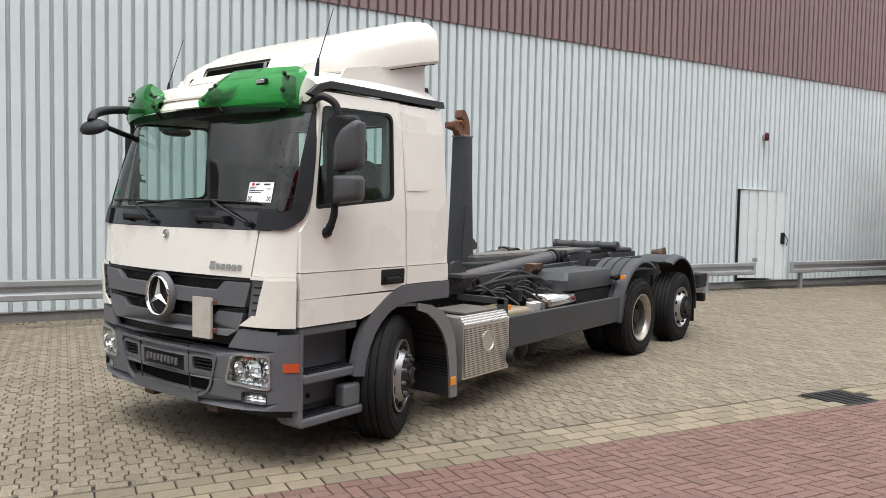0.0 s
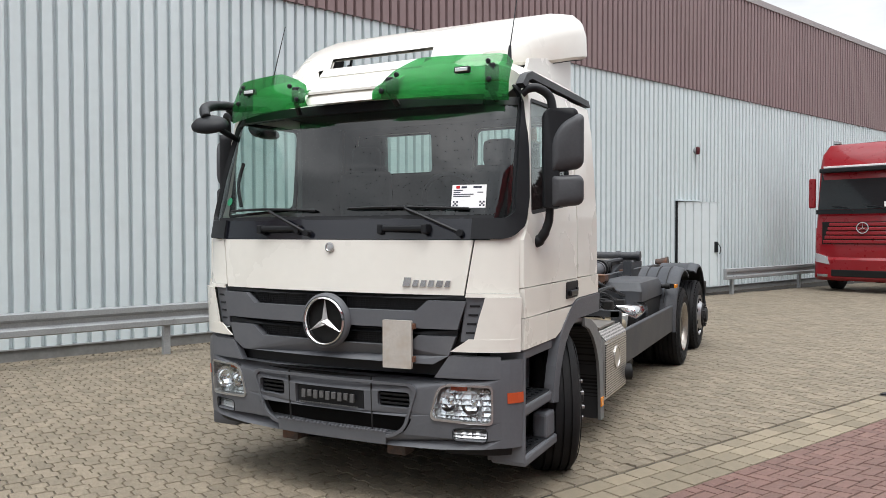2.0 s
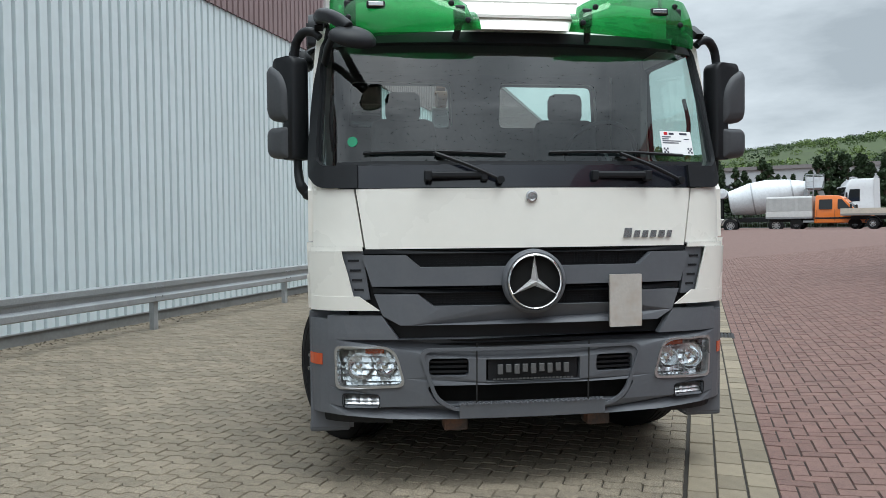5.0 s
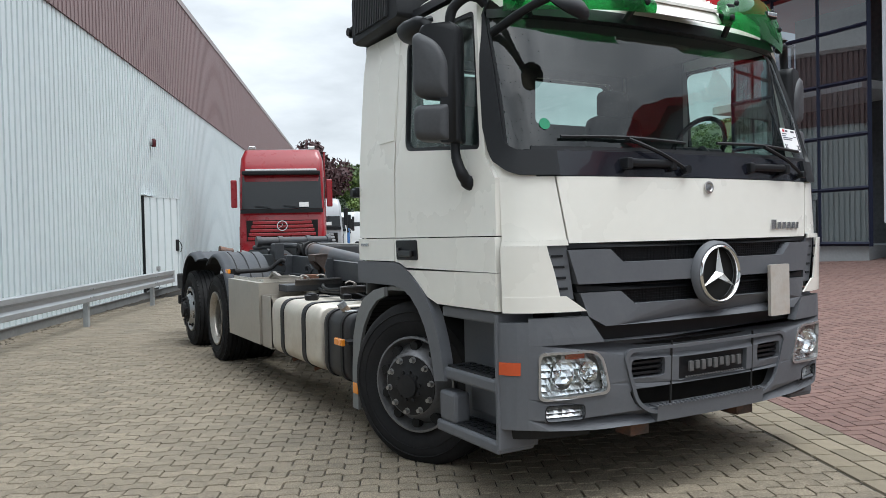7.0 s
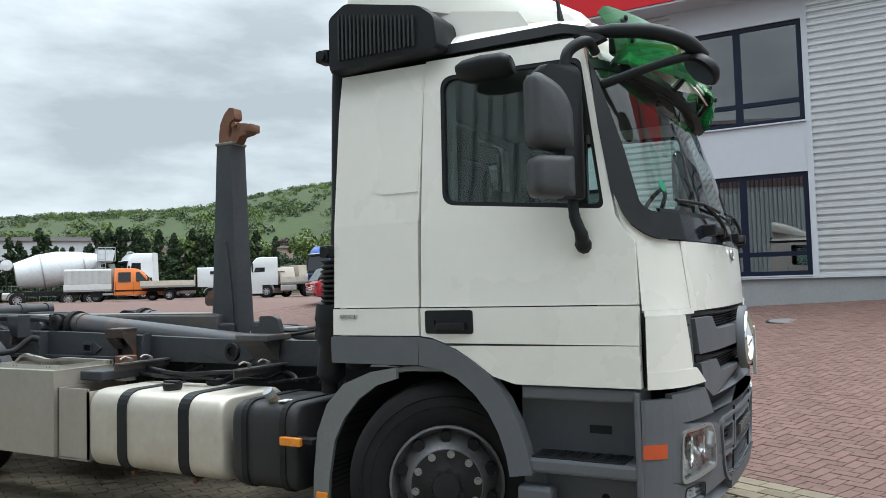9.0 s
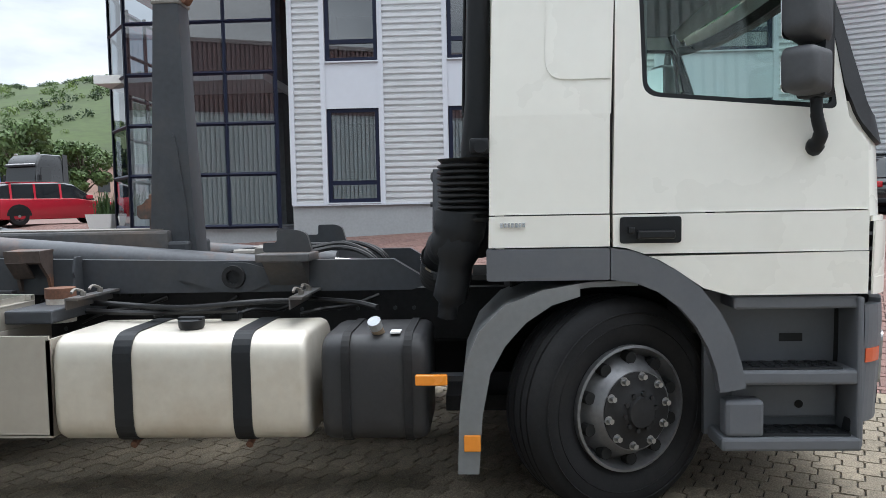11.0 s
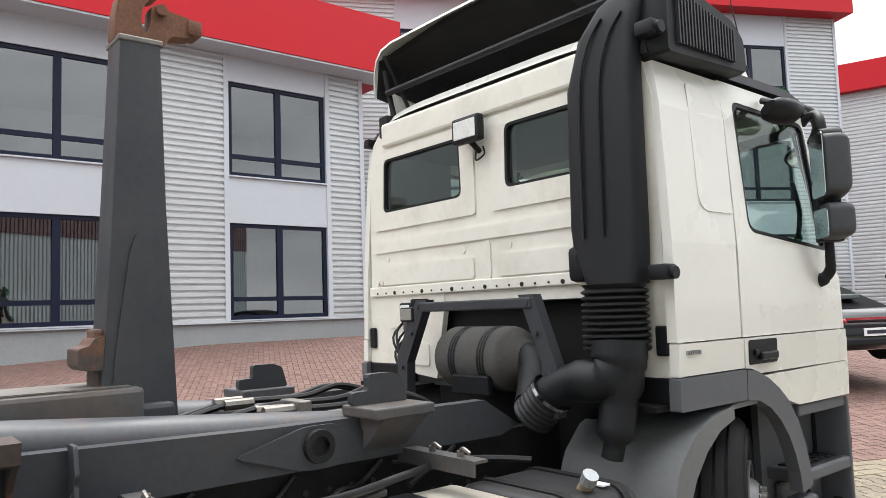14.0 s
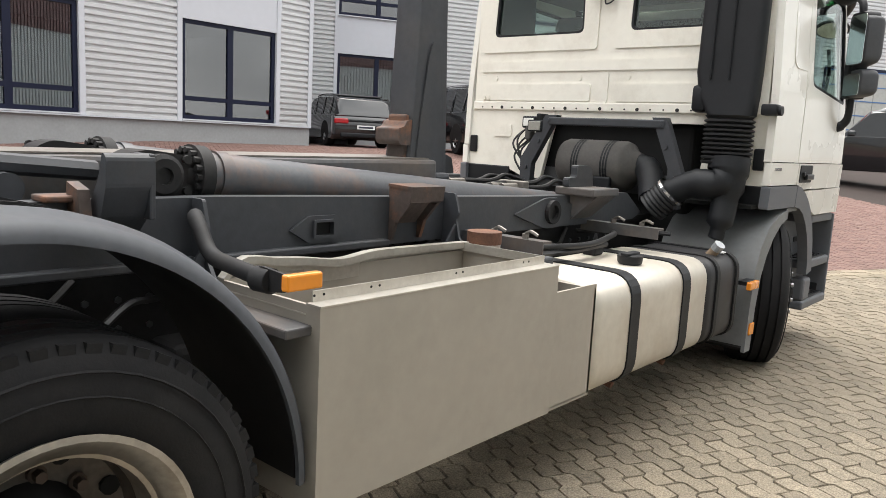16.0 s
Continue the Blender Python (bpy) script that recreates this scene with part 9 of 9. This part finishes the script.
for i in range(52):
    q = i / 51
    px, py = 32.6 + 27 * q + rng.uniform(-.5, .5), 87.0 - 13 * q - 11 * q * q + rng.uniform(-.6, .6)
    t = copy_thing(protos[3], pose(px, py, 1.0, 0, 0, rng.uniform(0, 360)))
    s = rng.uniform(.95, 1.5)
    t.scale = (s * 1.15, s * 1.15, s)
for p, (px, py) in zip(protos, ((40, 118), (29, 106), (116, 108), (61, 73), (86, 100))):
    p.matrix_world = pose(px, py, 3.0 if px > 100 else 1.0)
# hills beyond the town
def hill_top(az):
    """Height of the hill's ridge by its bearing."""
    return lerp(((-75, 28), (0, 33), (25, 34), (30, 36), (38, 39), (50, 51), (62, 62), (80, 68)), math.degrees(az)) * (1 + .03 * math.sin(az * 23))


hill_mat = mat("hill_meadow", (0.036, 0.053, 0.013), 0.9, vary=0.4, scale=0.05, dirt=0.8, dirt_color=(0.04, 0.062, 0.018), dirt_scale=0.025)
bm = bmesh.new()
cols = []
for i in range(90):
    az = radians(-75 + i * 1.6)          # measured from +y towards +x, seen from the yard
    row = []
    for j in range(12):
        q = j / 11
        dist = 130 + 330 * q
        top = hill_top(az)
        z = 1.0 + top * (1 - (1 - q) ** 2.0) * 1.0 + 1.5 * noise.noise(Vector((az * 14, q * 6, 0)))
        row.append(bm.verts.new((-6 + dist * math.sin(az), 5 + dist * math.cos(az), z if j else -1)))
    cols.append(row)
for a, b in zip(cols, cols[1:]):
    for j in range(11):
        bm.faces.new((a[j], a[j + 1], b[j + 1], b[j]))
hill = part("backdrop_hill", bm, hill_mat)
smooth(hill, 80)
tagged(hill, "green hillside with meadows and shrubs", "hill", kind="structure")
rng = random.Random(5)
lines = [(rng.uniform(-75, 66), rng.uniform(.12, .98), rng.uniform(-.04, .04)) for _ in range(170)]
for nm, mk, cnt in (("hill_shrubs", 0, 1000), ("hill_shrubs", 1, 1900), ("hill_shrubs", 2, 1500)):
    vs_, fs_ = [], []
    for _ in range(cnt):
        # most stand in hedge lines and clumps, some by themselves
        if rng.random() < .75:
            a0, q0, tilt = rng.choice(lines)
            k = rng.gauss(0, 2.6)
            az, q = radians(a0 + k), min(.99, max(.06, q0 + tilt * k + rng.gauss(0, .02)))
        else:
            az, q = radians(rng.uniform(-75, 66)), rng.uniform(.08, 1.0)
        dist = 130 + 330 * q
        top = hill_top(az)
        z = 1.0 + top * (1 - (1 - q) ** 2.0)
        c = (-6 + dist * math.sin(az), 5 + dist * math.cos(az), z + .4)
        r = rng.uniform(.9, 2.4)
        v, f = leaf_cloud(rng, [(c, r), ((c[0] + r * .6, c[1], c[2] + r * .3), r * .7)], 110, r * .17)
        k = len(vs_)
        vs_ += v
        fs_ += [tuple(q_ + k for q_ in t) for t in f]
    ob = raw_part(nm, vs_, fs_, LEAF[mk], None)
    tagged(ob, "shrubs and trees on the far hillside", "shrubs", kind="stuff")

# ---- paving ----
def block_mesh(name, outline, chamfer=.006, depth=.012):
    """A paving block: chamfered top over a cut outline."""
    n = len(outline)
    low, high = min(p[1] for p in outline), max(p[1] for p in outline)
    mid = max(p[0] for p in outline) / 2

    def inset(g):
        left = [(u < mid) if n == 4 else (i < n / 2) for i, (u, v) in enumerate(outline)]
        return [(u + (g if side else -g), min(max(v, low + g), high - g)) for (u, v), side in zip(outline, left)]
    vs_ = [(u, v, -depth) for u, v in inset(.0022)] + [(u, v, 0.0) for u, v in inset(.0068)]
    fs_ = [tuple(range(n, 2 * n))] + [(i, (i + 1) % n, n + (i + 1) % n, n + i) for i in range(n)]
    return vs_, fs_


W_, L_ = .1125, .225
AMP = .017


def wave(t):
    """Side wave of the interlocking block, over its length from 0 to 1."""
    t = t % 1
    for (a, b), (c, d) in zip(((0, -1), (.2, -1), (.31, 1), (.7, 1), (.81, -1)), ((.2, -1), (.31, 1), (.7, 1), (.81, -1), (1.0, -1))):
        if t <= c:
            return (b + (d - b) * (t - a) / (c - a)) * AMP
    return -AMP


TS = {.26: (0, .05, .44, .55, .94, 1.0), .76: (0, .05, .44, .55, .94, 1.0)}
# blocks of every other course lie half a length further along the same wave
grey_outlines = [[(wave(t + p + (1e-6 if t == 0 else 0)), t * L_) for t in TS[p]] + [(W_ + wave(t + p + (1e-6 if t == 0 else 0)), t * L_) for t in TS[p][::-1]] for p in (.26, .76)]
RED_L, RED_W = .205, .1025
straight = lambda a, b: [(0, 0), (a, 0), (a, b), (0, b)]


def lay_blocks(name, places, outline, material, parent_label, near, limit=300):
    """Blocks at (u, v, turn): those inside the stretch near become parts, the rest one joined part."""
    base = tagged(new(name), parent_label, "paving", kind="structure")
    vs_, fs_ = block_mesh(name, outline)
    me = bpy.data.meshes.new("paver")
    me.from_pydata(vs_, [], fs_)
    me.materials.append(material)
    rng_ = random.Random(3)
    av, af = [], []
    picked = 0
    for u, v, turn in places:
        x, y = yard(u, v)
        z = ground_z(x, y) + rng_.uniform(.008, .013)
        if picked < limit and near(u, v):
            ob = new("paver", me)
            ob.parent = base
            gx = (ground_z(x + .1, y) - ground_z(x, y)) / .1
            ob.matrix_world = pose(x, y, z) @ Matrix.Rotation(-math.atan(gx), 4, 'Y') @ pose(0, 0, 0, rng_.uniform(-.4, .4), rng_.uniform(-.4, .4), -26 + turn)
            picked += 1
            continue
        k = len(av)
        c, s = math.cos(radians(-26 + turn)), math.sin(radians(-26 + turn))
        tx, ty = rng_.uniform(-.006, .006), rng_.uniform(-.006, .006)
        for a, b, d in vs_:
            px, py = x + a * c - b * s, y + a * s + b * c
            av.append((px, py, ground_z(px, py) + (z - ground_z(x, y)) + d + a * tx + b * ty))
        af += [tuple(i + k for i in f) for f in fs_]
    ob = raw_part("paver_field", av, af, material, base)
    ob["kind"] = "stuff"
    return base


def hall_v(u):
    """How far the grey paving reaches towards the hall."""
    x0, y0 = yard(u, 0)
    return -9.35 + .0437 * (u - 6)


# the wavy joints run across the yard: the block is turned a quarter, its length along v
grey_places, half_grey = ([], []), []
for i in range(int(55 / W_)):
    u = -9.0 + i * W_
    v = -.585 - L_ - (L_ * .5 if i % 2 else 0)
    if i % 2:
        half_grey.append((u, -.588 - L_ * .5, -90))
    while v > hall_v(u) - .2:
        grey_places[i % 2].append((u, v, -90))
        v -= L_
for k in (0, 1):
    lay_blocks("paving_grey", grey_places[k], grey_outlines[k], grey_paver, "grey interlocking concrete block paving", lambda u, v: -2.2 < u < -.6 and -4.6 < v < -2.4, 150)
lay_blocks("paving_grey_edge", half_grey, straight(W_, L_ * .5), grey_paver, "cut grey blocks along the border", lambda u, v: False, 0)
border = []
rng = random.Random(9)
for k, v in enumerate((-.568, -.404, -.240)):
    for i in range(225):
        u = -10 + .09 * k + i * .25
        if not 5.70 < u < 6.40:
            border.append((u, v, 0))
border_paver = mat("border_paver", (0.205, 0.172, 0.122), 0.85, vary=0.4, scale=12, bump=0.35, bump_scale=150, dirt=0.3, dirt_color=(0.30, 0.20, 0.14), dirt_scale=1.2, piece=0.8)
lay_blocks("paving_border", border, straight(.160, .246), border_paver, "border course of larger grey slabs", lambda u, v: -6 < u < 12)
# herringbone at right angles to the border: in each step one brick across, one along
N = RED_W
across_b, along_b, half_b = [], [], []
for a in range(-112, 253):
    for b in range(-1, 33):
        u, base_v = a * N, (a % 4) * N + b * 4 * N
        if abs(base_v + N) < .01:
            half_b.append((u, -.078, 0))
        elif -.01 < base_v < 13.2:
            across_b.append((u, base_v - .078, 0))
        if -.01 < base_v + 3 * N < 13.2:
            along_b.append((u, base_v + 3 * N - .078, 0))
near_red = lambda u, v: -3.2 < u < -.6 and .4 < v < 3.2
lay_blocks("paving_red", across_b, straight(RED_L, RED_W), red_paver, "red concrete brick paving in herringbone", near_red, 150)
lay_blocks("paving_red_cross", along_b, straight(RED_W, RED_L), red_paver, "red concrete brick paving in herringbone", near_red, 150)
lay_blocks("paving_red_edge", half_b, straight(RED_W, RED_W), red_paver, "cut red bricks along the border", near_red, 0)

# grit and dry leaves washed up along the foot of the hall
rng = random.Random(21)
av, af = [], []
for i in range(1500):
    a = rng.uniform(-20, 22)
    off = abs(rng.gauss(0, .16)) + .03
    x, y = along_hall(a, off)
    r = rng.uniform(.006, .028)
    z = ground_z(x, y) + .012
    k = len(av)
    t0 = rng.uniform(0, 6.28)
    for q in range(4):
        av.append((x + r * math.cos(t0 + q * 1.57) * rng.uniform(.6, 1.2), y + r * math.sin(t0 + q * 1.57) * rng.uniform(.6, 1.2), z))
    av.append((x, y, z + r * rng.uniform(.3, .9)))
    af += [(k, k + 1, k + 4), (k + 1, k + 2, k + 4), (k + 2, k + 3, k + 4), (k + 3, k, k + 4)]
grit = raw_part("grit", av, af, mat("grit_brown", (0.06, 0.048, 0.034), 0.95, vary=0.4, scale=30), None)
tagged(grit, "dark grit and dry leaves along the wall's foot", "debris", kind="stuff")
